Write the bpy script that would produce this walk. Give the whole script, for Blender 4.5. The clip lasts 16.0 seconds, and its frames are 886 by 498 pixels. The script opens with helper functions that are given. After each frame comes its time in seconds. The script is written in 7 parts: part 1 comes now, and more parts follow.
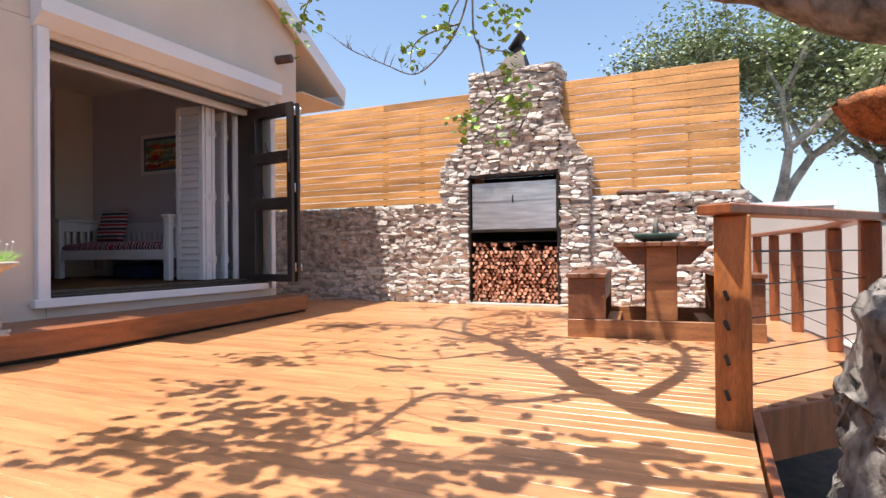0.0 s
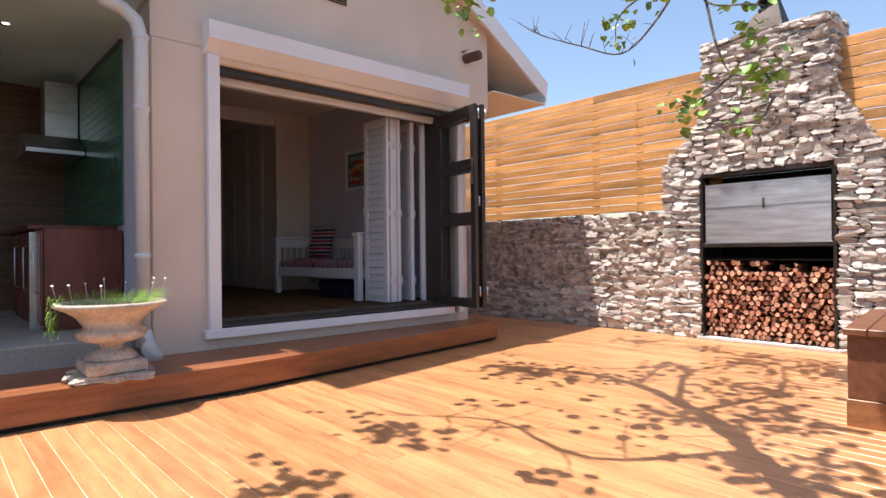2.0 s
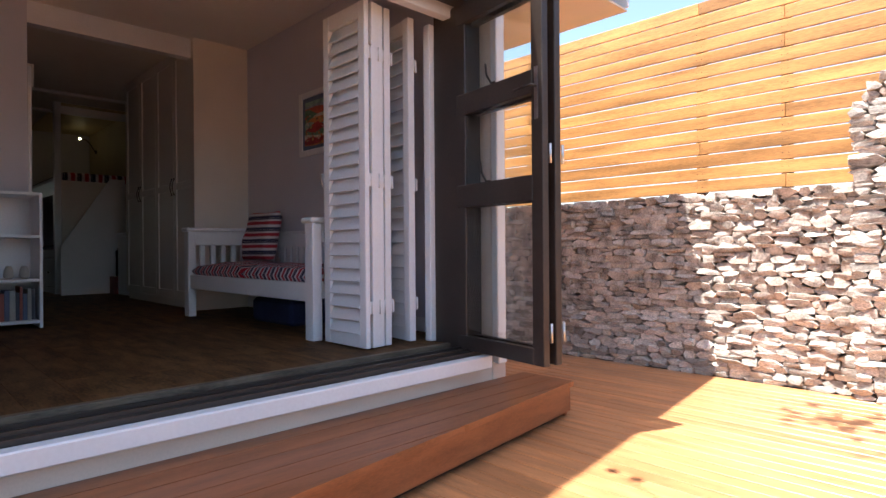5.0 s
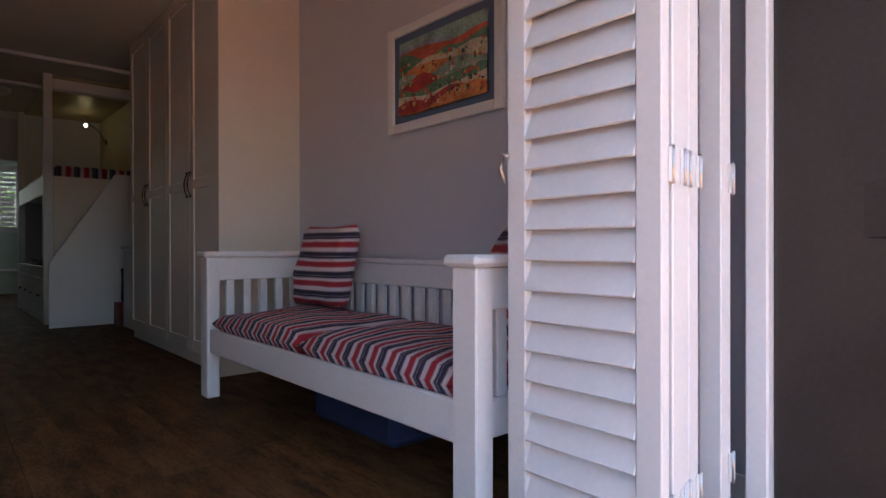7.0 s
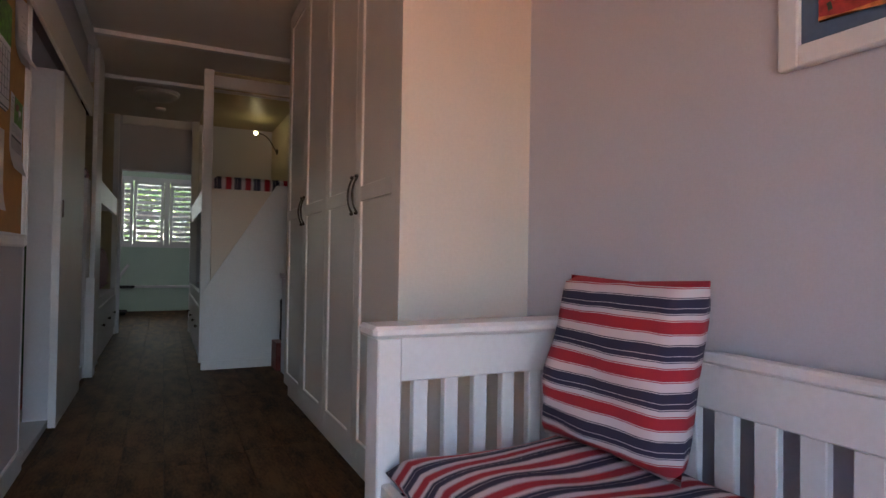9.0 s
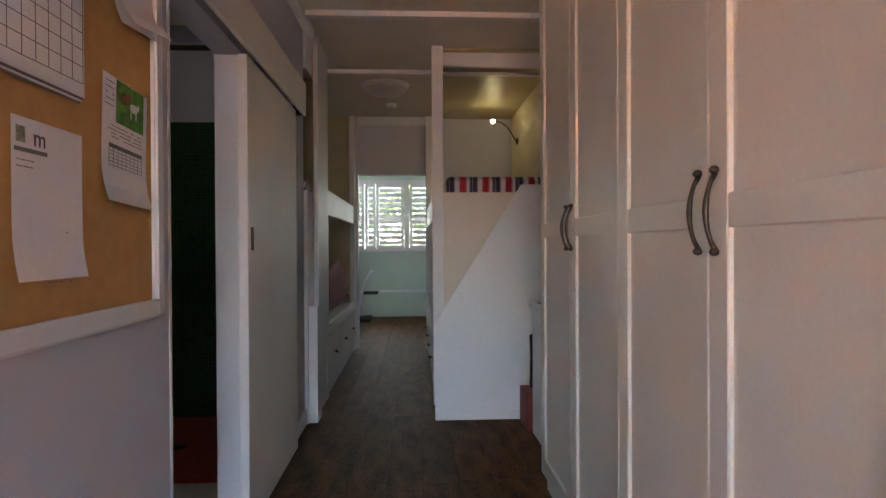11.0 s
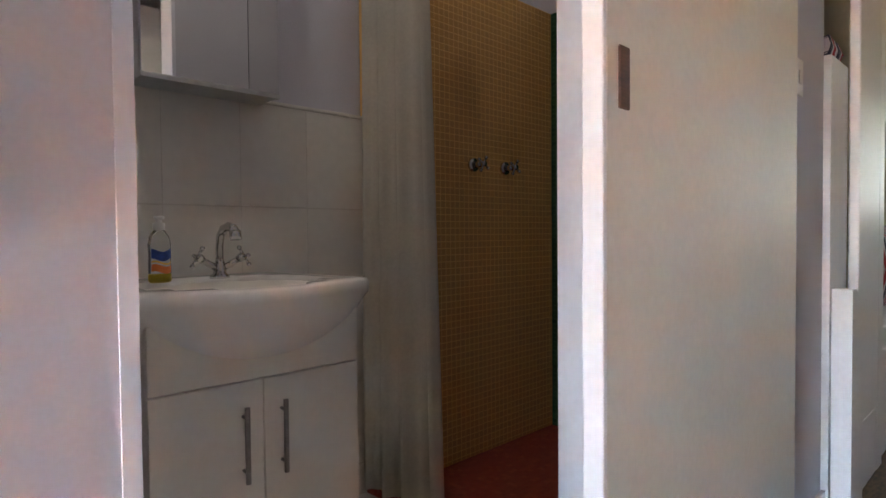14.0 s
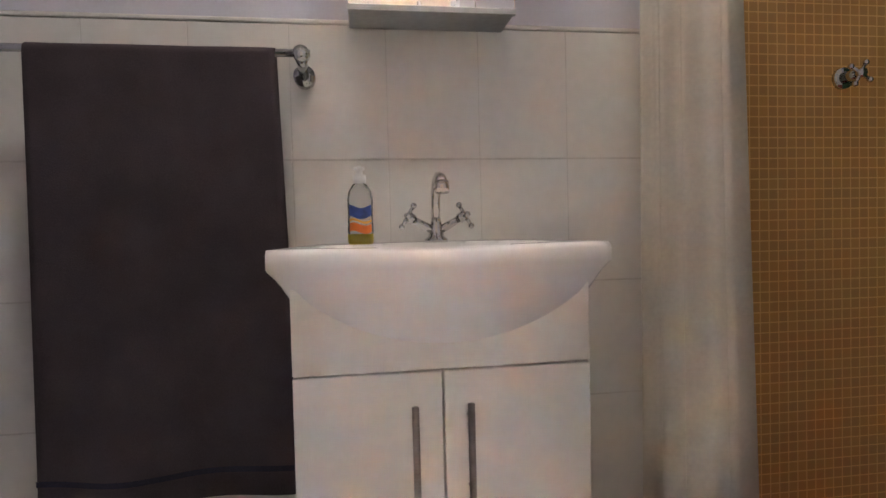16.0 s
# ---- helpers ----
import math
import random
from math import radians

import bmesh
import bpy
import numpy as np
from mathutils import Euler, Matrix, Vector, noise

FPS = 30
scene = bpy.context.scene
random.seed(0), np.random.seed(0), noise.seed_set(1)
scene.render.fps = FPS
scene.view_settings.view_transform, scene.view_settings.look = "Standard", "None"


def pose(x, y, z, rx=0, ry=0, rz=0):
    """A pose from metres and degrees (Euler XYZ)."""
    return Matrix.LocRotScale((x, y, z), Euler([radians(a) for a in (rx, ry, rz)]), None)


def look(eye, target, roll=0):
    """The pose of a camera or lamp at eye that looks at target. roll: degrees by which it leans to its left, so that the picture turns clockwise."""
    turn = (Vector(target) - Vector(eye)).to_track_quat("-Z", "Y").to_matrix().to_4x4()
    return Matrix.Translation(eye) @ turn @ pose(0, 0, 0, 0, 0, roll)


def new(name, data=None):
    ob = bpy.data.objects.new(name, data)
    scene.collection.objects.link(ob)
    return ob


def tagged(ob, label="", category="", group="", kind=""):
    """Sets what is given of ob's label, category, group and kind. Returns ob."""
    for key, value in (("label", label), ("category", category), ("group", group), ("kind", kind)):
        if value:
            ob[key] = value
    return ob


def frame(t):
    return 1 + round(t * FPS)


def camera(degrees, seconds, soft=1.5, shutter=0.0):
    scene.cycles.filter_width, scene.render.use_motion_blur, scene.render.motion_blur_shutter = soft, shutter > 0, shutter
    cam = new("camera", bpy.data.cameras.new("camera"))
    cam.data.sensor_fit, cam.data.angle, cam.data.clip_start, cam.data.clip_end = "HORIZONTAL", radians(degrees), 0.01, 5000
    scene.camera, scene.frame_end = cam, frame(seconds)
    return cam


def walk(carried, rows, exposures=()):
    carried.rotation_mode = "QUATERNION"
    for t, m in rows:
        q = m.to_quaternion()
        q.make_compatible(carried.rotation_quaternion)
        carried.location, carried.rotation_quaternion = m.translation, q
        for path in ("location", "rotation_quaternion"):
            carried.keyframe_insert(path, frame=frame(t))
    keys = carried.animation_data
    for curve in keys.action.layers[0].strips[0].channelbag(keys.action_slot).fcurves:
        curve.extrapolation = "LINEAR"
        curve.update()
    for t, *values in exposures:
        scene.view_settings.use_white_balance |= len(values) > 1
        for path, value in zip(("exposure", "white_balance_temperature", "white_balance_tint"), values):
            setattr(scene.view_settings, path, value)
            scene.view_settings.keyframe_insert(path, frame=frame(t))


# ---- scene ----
cam = camera(74.4, 16.0)
EXPOSURES = [(0, 0.82), (3, 0.82), (5.5, 1.85), (7, 2.6), (8, 3.15), (10.5, 4.5), (12, 5.5), (13, 6.1), (13.5, 6.4), (14.5, 6.62), (15, 6.85), (15.5, 7.4), (16, 7.85)]
PATH = [
    (0, (0.359, 0.366, 0.727), (-0.48, 2.181, 0.739), -0.5),
    (0.5, (0.349, 0.65, 0.77), (-0.746, 2.324, 0.783), -0.5),
    (1, (0.307, 0.897, 0.836), (-0.996, 2.414, 0.847), -0.4),
    (1.5, (0.237, 1.199, 0.945), (-1.229, 2.56, 0.952), -0.6),
    (2, (0.141, 1.542, 0.984), (-1.346, 2.878, 0.993), -0.6),
    (2.5, (-0.094, 1.846, 1.041), (-1.572, 3.193, 1.04), -0.7),
    (3, (-0.377, 2.182, 1.004), (-1.858, 3.526, 1.013), -0.4),
    (3.2, (-0.532, 2.326, 0.991), (-2.012, 3.671, 1.005), -0.4),
    (5.3, (-2.619, 3.469, 1.02), (-4.045, 4.871, 1.019), -0.3),
    (5.5, (-2.843, 3.565, 1.038), (-4.265, 4.971, 1.037), -0.2),
    (6, (-3.403, 3.777, 1.091), (-4.819, 5.19, 1.087), -0.2),
    (6.5, (-3.932, 4.003, 1.162), (-5.362, 5.401, 1.153), -0.3),
    (7, (-4.413, 4.211, 1.24), (-5.915, 5.531, 1.235), -0.1),
    (7.5, (-4.873, 4.412, 1.333), (-6.473, 5.61, 1.322), -0.6),
    (8, (-5.303, 4.572, 1.368), (-6.984, 5.655, 1.354), -0.9),
    (8.2, (-5.483, 4.645, 1.374), (-7.193, 5.682, 1.38), -0.2),
    (10.3, (-7.075, 4.906, 1.56), (-9.024, 5.358, 1.555), -0.4),
    (10.5, (-7.216, 4.936, 1.597), (-9.185, 5.286, 1.589), -0.4),
    (11, (-7.529, 4.981, 1.623), (-9.527, 5.08, 1.61), -0.3),
    (11.5, (-7.843, 5.018, 1.65), (-9.836, 4.855, 1.619), -0.4),
    (12, (-8.157, 5.007, 1.628), (-10.111, 4.582, 1.591), -0.4),
    (12.5, (-8.46, 4.964, 1.591), (-10.35, 4.311, 1.55), -0.5),
    (13, (-8.758, 4.913, 1.55), (-10.536, 3.999, 1.504), -0.5),
    (13.5, (-9.004, 4.847, 1.465), (-10.627, 3.68, 1.423), -0.3),
    (14, (-9.19, 4.76, 1.41), (-10.585, 3.33, 1.358), -0.5),
    (14.5, (-9.378, 4.725, 1.339), (-10.475, 3.053, 1.306), -0.8),
    (15, (-9.477, 4.603, 1.298), (-10.336, 2.797, 1.262), -0.8),
    (15.5, (-9.592, 4.526, 1.3), (-10.154, 2.607, 1.252), -0.9),
    (16, (-9.693, 4.488, 1.319), (-9.993, 2.512, 1.255), -1.4),
]
walk(cam, [(t, look(eye, target, roll)) for t, eye, target, roll in PATH], EXPOSURES)

# world, sun and sky
SUN = Vector((0.13, 0.29, -1.0)).normalized()
wd = bpy.data.worlds.new("sky")
scene.world = wd
wd.use_nodes = True
nt = wd.node_tree
sky = nt.nodes.new("ShaderNodeTexSky")
sky.sky_type = "NISHITA"
sky.sun_disc = False
sky.sun_elevation = math.asin(-SUN.z)
sky.sun_rotation = math.atan2(-SUN.x, -SUN.y)
sky.air_density, sky.dust_density, sky.ozone_density = 1.0, 1.6, 1.2
nt.links.new(sky.outputs[0], nt.nodes["Background"].inputs[0])
nt.nodes["Background"].inputs[1].default_value = 0.135
sun = new("sun", bpy.data.lights.new("sun", "SUN"))
sun.data.energy, sun.data.angle, sun.data.color = 5.0, radians(0.55), (1.0, 0.95, 0.88)
sun.matrix_world = look((0, 0, 0), SUN)

# daylight through the far window
for where, target, w, h, e, col in (((-17.62, 4.45, 2.12), (-10, 4.45, 1.9), 1.9, 1.1, 3.5, (0.93, 1.0, 0.95)),):
    day = new("daylight", bpy.data.lights.new("daylight", "AREA"))
    day.data.shape, day.data.size, day.data.size_y, day.data.energy, day.data.color = "RECTANGLE", w, h, e, col
    day.matrix_world = look(where, target)

# ---- materials ----


def material(name, color, rough=0.6, metal=0.0, vary=0.1, scale=4.0, fine=60.0, bump=0.15, tint=None, stretch=(1, 1, 1), per=0.0, spec=0.5, coat=0.0, bdist=0.002):
    """A surface whose colour varies at two scales, with fine relief."""
    m = bpy.data.materials.new(name)
    m.use_nodes = True
    t = m.node_tree
    n, l = t.nodes, t.links
    b = n["Principled BSDF"]
    b.inputs["Roughness"].default_value = rough
    b.inputs["Metallic"].default_value = metal
    b.inputs["Specular IOR Level"].default_value = spec
    b.inputs["Coat Weight"].default_value = coat
    co = n.new("ShaderNodeTexCoord")
    mp = n.new("ShaderNodeMapping")
    mp.inputs["Scale"].default_value = stretch
    l.new(co.outputs["Object"], mp.inputs[0])
    oi = n.new("ShaderNodeObjectInfo")
    if per:
        sh = n.new("ShaderNodeVectorMath")
        sh.operation = "SCALE"
        sh.inputs["Scale"].default_value = 37.0
        cb = n.new("ShaderNodeCombineXYZ")
        for k in range(3):
            l.new(oi.outputs["Random"], cb.inputs[k])
        l.new(cb.outputs[0], sh.inputs[0])
        ad = n.new("ShaderNodeVectorMath")
        l.new(mp.outputs[0], ad.inputs[0])
        l.new(sh.outputs[0], ad.inputs[1])
        vec = ad.outputs[0]
    else:
        vec = mp.outputs[0]
    big, small = n.new("ShaderNodeTexNoise"), n.new("ShaderNodeTexNoise")
    big.inputs["Scale"].default_value, small.inputs["Scale"].default_value = scale, fine
    big.inputs["Detail"].default_value, small.inputs["Detail"].default_value = 4, 3
    l.new(vec, big.inputs["Vector"])
    l.new(vec, small.inputs["Vector"])
    mix = n.new("ShaderNodeMix")
    mix.data_type = "RGBA"
    c2 = tint or tuple(max(0, c * (1 - 2.2 * vary)) for c in color)
    c1 = tuple(min(1, c * (1 + vary)) for c in color)
    mix.inputs["A"].default_value, mix.inputs["B"].default_value = (*c1, 1), (*c2, 1)
    rmp = n.new("ShaderNodeMapRange")
    rmp.inputs["From Min"].default_value, rmp.inputs["From Max"].default_value = 0.35, 0.68
    add = n.new("ShaderNodeMath")
    add.operation = "MULTIPLY_ADD"
    add.inputs[1].default_value = 0.45
    l.new(small.outputs["Fac"], add.inputs[0])
    hf = n.new("ShaderNodeMath")
    hf.operation = "MULTIPLY_ADD"
    hf.inputs[1].default_value, hf.inputs[2].default_value = 0.75, -0.1
    l.new(big.outputs["Fac"], hf.inputs[0])
    l.new(hf.outputs[0], add.inputs[2])
    l.new(add.outputs[0], rmp.inputs["Value"])
    l.new(rmp.outputs[0], mix.inputs["Factor"])
    last = mix.outputs["Result"]
    if per:
        hsv = n.new("ShaderNodeHueSaturation")
        mr = n.new("ShaderNodeMapRange")
        mr.inputs["To Min"].default_value, mr.inputs["To Max"].default_value = 1 - per, 1 + per
        l.new(oi.outputs["Random"], mr.inputs["Value"])
        l.new(mr.outputs[0], hsv.inputs["Value"])
        l.new(last, hsv.inputs["Color"])
        last = hsv.outputs[0]
    l.new(last, b.inputs["Base Color"])
    if bump:
        bp = n.new("ShaderNodeBump")
        bp.inputs["Strength"].default_value, bp.inputs["Distance"].default_value = bump, bdist
        l.new(add.outputs[0], bp.inputs["Height"])
        l.new(bp.outputs[0], b.inputs["Normal"])
    return m


def glass_material(name, tint=(0.96, 0.98, 0.97), rough=0.0):
    m = bpy.data.materials.new(name)
    m.use_nodes = True
    b = m.node_tree.nodes["Principled BSDF"]
    b.inputs["Base Color"].default_value = (*tint, 1)
    b.inputs["Roughness"].default_value = rough
    b.inputs["Transmission Weight"].default_value = 1.0
    b.inputs["IOR"].default_value = 1.45
    return m


def emitter(name, color, strength):
    m = bpy.data.materials.new(name)
    m.use_nodes = True
    b = m.node_tree.nodes["Principled BSDF"]
    b.inputs["Base Color"].default_value = (*color, 1)
    b.inputs["Emission Color"].default_value = (*color, 1)
    b.inputs["Emission Strength"].default_value = strength
    return m


M_DECK = material("deck_timber", (0.52, 0.24, 0.105), 0.32, vary=0.16, scale=2.5, fine=30, bump=0.25, stretch=(1, 8, 8), per=0.16)
M_STEP = material("step_timber", (0.27, 0.095, 0.038), 0.35, vary=0.16, scale=2.5, fine=30, bump=0.25, stretch=(8, 1, 8), per=0.1)
M_FENCE = material("fence_timber", (0.62, 0.30, 0.10), 0.5, vary=0.22, scale=1.3, fine=22, bump=0.25, stretch=(1, 8, 9), per=0.24)
M_DARKWOOD = material("table_timber", (0.17, 0.065, 0.03), 0.42, vary=0.2, scale=3, fine=30, bump=0.25, stretch=(1, 6, 1))
M_RAIL = material("rail_timber", (0.30, 0.095, 0.035), 0.4, vary=0.18, scale=3, fine=25, bump=0.2, stretch=(6, 6, 1))
M_POST = material("post_timber", (0.45, 0.15, 0.04), 0.4, vary=0.2, scale=3, fine=25, bump=0.2, stretch=(6, 6, 1))
M_STONE = material("wall_stone", (0.60, 0.54, 0.49), 0.9, vary=0.24, scale=7, fine=70, bump=1.0, per=0.42, bdist=0.006)
M_MORTAR = material("mortar", (0.24, 0.21, 0.19), 0.95, vary=0.3, scale=12, fine=90, bump=0.5)
M_PLASTER = material("plaster", (0.66, 0.56, 0.48), 0.85, vary=0.04, scale=1.5, fine=120, bump=0.25)
M_WHITE = material("white_paint", (0.76, 0.76, 0.79), 0.45, vary=0.03, scale=2, fine=60, bump=0.08)
M_WALL = material("interior_paint", (0.62, 0.62, 0.69), 0.75, vary=0.03, scale=1.2, fine=150, bump=0.12)
M_CREAM = material("cupboard_paint", (0.72, 0.67, 0.62), 0.4, vary=0.03, scale=2, fine=80, bump=0.06)
M_CEIL = material("ceiling_paint", (0.74, 0.71, 0.68), 0.8, vary=0.03, scale=1.5, fine=100, bump=0.08)
M_FLOOR = material("floor_boards", (0.125, 0.062, 0.025), 0.62, vary=0.34, scale=4, fine=30, bump=0.12, stretch=(1, 3, 1), per=0.12, spec=0.12)
M_BLACK = material("dark_frame_paint", (0.035, 0.026, 0.022), 0.4, vary=0.15, scale=3, fine=70, bump=0.05)
M_STEEL = material("steel", (0.62, 0.63, 0.65), 0.3, 1.0, vary=0.12, scale=3, fine=40, bump=0.05, stretch=(1, 1, 6))
M_DARKSTEEL = material("worn_steel", (0.27, 0.25, 0.24), 0.35, 0.9, vary=0.12, scale=8, fine=60, bump=0.05)
M_CHROME = material("chrome", (0.56, 0.56, 0.57), 0.12, 1.0, vary=0.03, bump=0)
M_IRON = material("dark_iron", (0.06, 0.05, 0.045), 0.5, 0.8, vary=0.2, bump=0.1)
M_GLASS = glass_material("pane_glass")
M_MINT = material("mint_paint", (0.55, 0.68, 0.60), 0.7, vary=0.03, scale=1.5, fine=120, bump=0.08)
M_CONC = material("concrete", (0.36, 0.33, 0.30), 0.85, vary=0.12, scale=2, fine=50, bump=0.3)
M_ROOF = material("roof_sheet", (0.45, 0.44, 0.44), 0.6, vary=0.08)
M_GREEN_TILE = material("green_tile", (0.02, 0.13, 0.075), 0.25, vary=0.2, scale=3, fine=20, bump=0.05, per=0.2)
M_REDWOOD = material("red_cabinet_wood", (0.16, 0.035, 0.022), 0.35, vary=0.2, scale=3, fine=25, bump=0.08, stretch=(6, 6, 1))
M_SOIL = material("soil", (0.05, 0.035, 0.025), 0.95, vary=0.3, scale=6, fine=40, bump=0.8)
M_BARK = material("bark", (0.21, 0.185, 0.165), 0.95, vary=0.3, scale=11, fine=34, bump=1.0, tint=(0.045, 0.036, 0.03), stretch=(1, 1, 0.45), bdist=0.04)
M_SAND = material("pale_render", (0.44, 0.37, 0.33), 0.9, vary=0.05, scale=1.5, fine=60, bump=0.2)

M_SOFFIT = material("soffit_paint", (0.74, 0.62, 0.50), 0.8, vary=0.04, scale=1.5, fine=100, bump=0.1)
M_POLE = material("pole_wood", (0.10, 0.04, 0.025), 0.6, vary=0.25, scale=4, fine=40, bump=0.3, stretch=(1, 6, 6))
M_LILAC = material("lilac_paint", (0.57, 0.56, 0.63), 0.75, vary=0.03, scale=1.2, fine=150, bump=0.12)
M_DARKGAP = material("dark_gap", (0.02, 0.013, 0.008), 0.8, vary=0.2, bump=0.1)
M_CREAM2 = material("niche_and_panel_shade", (0.74, 0.67, 0.61), 0.5, vary=0.03, scale=2, fine=80, bump=0.06)
M_THRESH = material("threshold_wood", (0.13, 0.10, 0.07), 0.5, vary=0.3, scale=4, fine=30, bump=0.2, stretch=(6, 1, 6))
M_KCEIL = material("kitchen_ceiling_paint", (0.66, 0.82, 0.75), 0.75, vary=0.03, scale=1.5, fine=80, bump=0.06)
M_KWOOD = material("kitchen_wood", (0.15, 0.07, 0.035), 0.45, vary=0.25, scale=3, fine=25, bump=0.15, stretch=(1, 1, 9))
M_CAULK = material("deck_joint", (0.62, 0.50, 0.36), 0.6, vary=0.2, scale=4, fine=40, bump=0.2)
M_LOG = material("split_log", (0.30, 0.11, 0.06), 0.9, vary=0.35, scale=20, fine=120, bump=0.6, per=0.3)
M_LOGEND = material("log_end", (0.62, 0.36, 0.24), 0.85, tint=(0.34, 0.10, 0.05), vary=0.3, scale=25, fine=120, bump=0.5, per=0.4)
M_LEAF = material("leaf", (0.24, 0.40, 0.07), 0.45, vary=0.3, scale=9, fine=40, bump=0.1)
M_LEAF_FAR = material("far_leaf", (0.36, 0.42, 0.22), 0.6, vary=0.35, scale=1.2, fine=9, bump=0.1)
M_LEAF_DARK = material("dark_leaf", (0.09, 0.18, 0.045), 0.5, vary=0.35, scale=1.5, fine=9, bump=0.1)
M_FARBARK = material("pale_bark", (0.42, 0.38, 0.34), 0.9, vary=0.25, scale=3, fine=20, bump=0.5)
M_URN = material("cast_stone", (0.52, 0.45, 0.38), 0.9, vary=0.15, scale=6, fine=60, bump=0.5, tint=(0.30, 0.25, 0.21))
M_PIPE = material("pipe_paint", (0.60, 0.62, 0.63), 0.4, vary=0.05, scale=3, fine=50, bump=0.05)
M_COIR = material("coir", (0.36, 0.13, 0.05), 1.0, vary=0.4, scale=12, fine=90, bump=1.0, bdist=0.01)
M_BRUSHED = material("brushed_steel", (0.75, 0.76, 0.78), 0.38, 0.9, vary=0.14, scale=2.5, fine=50, bump=0.1, stretch=(1, 1, 9))
M_BOWL = material("green_glaze", (0.04, 0.09, 0.07), 0.3, vary=0.2, bump=0.05)
M_CORK = material("cork", (0.50, 0.275, 0.10), 0.9, vary=0.045, scale=30, fine=300, bump=0.4)
M_PAPER = material("paper", (0.74, 0.71, 0.74), 0.8, vary=0.02, bump=0.03)
M_INK = material("grey_ink", (0.16, 0.16, 0.18), 0.8, vary=0.05, bump=0)
M_TOWEL = material("towel_cloth", (0.058, 0.043, 0.05), 1.0, vary=0.15, scale=6, fine=400, bump=1.0, bdist=0.003)
M_TOWELBAND = material("towel_band", (0.02, 0.02, 0.04), 0.9, vary=0.3, fine=300, bump=0.4)
M_TILE = material("white_tile", (0.70, 0.68, 0.65), 0.18, vary=0.03, scale=2, fine=30, bump=0.03)
M_GROUT = material("grout", (0.58, 0.555, 0.525), 0.9, vary=0.08, bump=0.1)
M_CERAMIC = material("ceramic", (0.80, 0.78, 0.77), 0.12, vary=0.015, bump=0)
M_GLOSSWHITE = material("vanity_lacquer", (0.74, 0.71, 0.66), 0.3, vary=0.02, bump=0.02)
M_CURTAIN = material("shower_curtain", (0.52, 0.48, 0.41), 0.6, vary=0.05, scale=3, fine=90, bump=0.08)
M_MIRROR = material("mirror", (0.85, 0.86, 0.86), 0.02, 1.0, vary=0.0, bump=0)
M_ALU = material("aluminium", (0.55, 0.56, 0.57), 0.35, 0.9, vary=0.06, bump=0.03)
M_PLASTIC = material("white_plastic", (0.75, 0.75, 0.75), 0.35, vary=0.02, bump=0)
M_BLUE = material("picture_mount", (0.10, 0.15, 0.24), 0.7, vary=0.06, bump=0.05)
M_RUBBER = material("black_bag", (0.012, 0.012, 0.014), 0.7, vary=0.2, bump=0.2)
M_REDBOX = material("red_box", (0.22, 0.05, 0.04), 0.6, vary=0.2, bump=0.1)
M_FROST = glass_material("bottle_plastic", (0.86, 0.88, 0.86), 0.1)


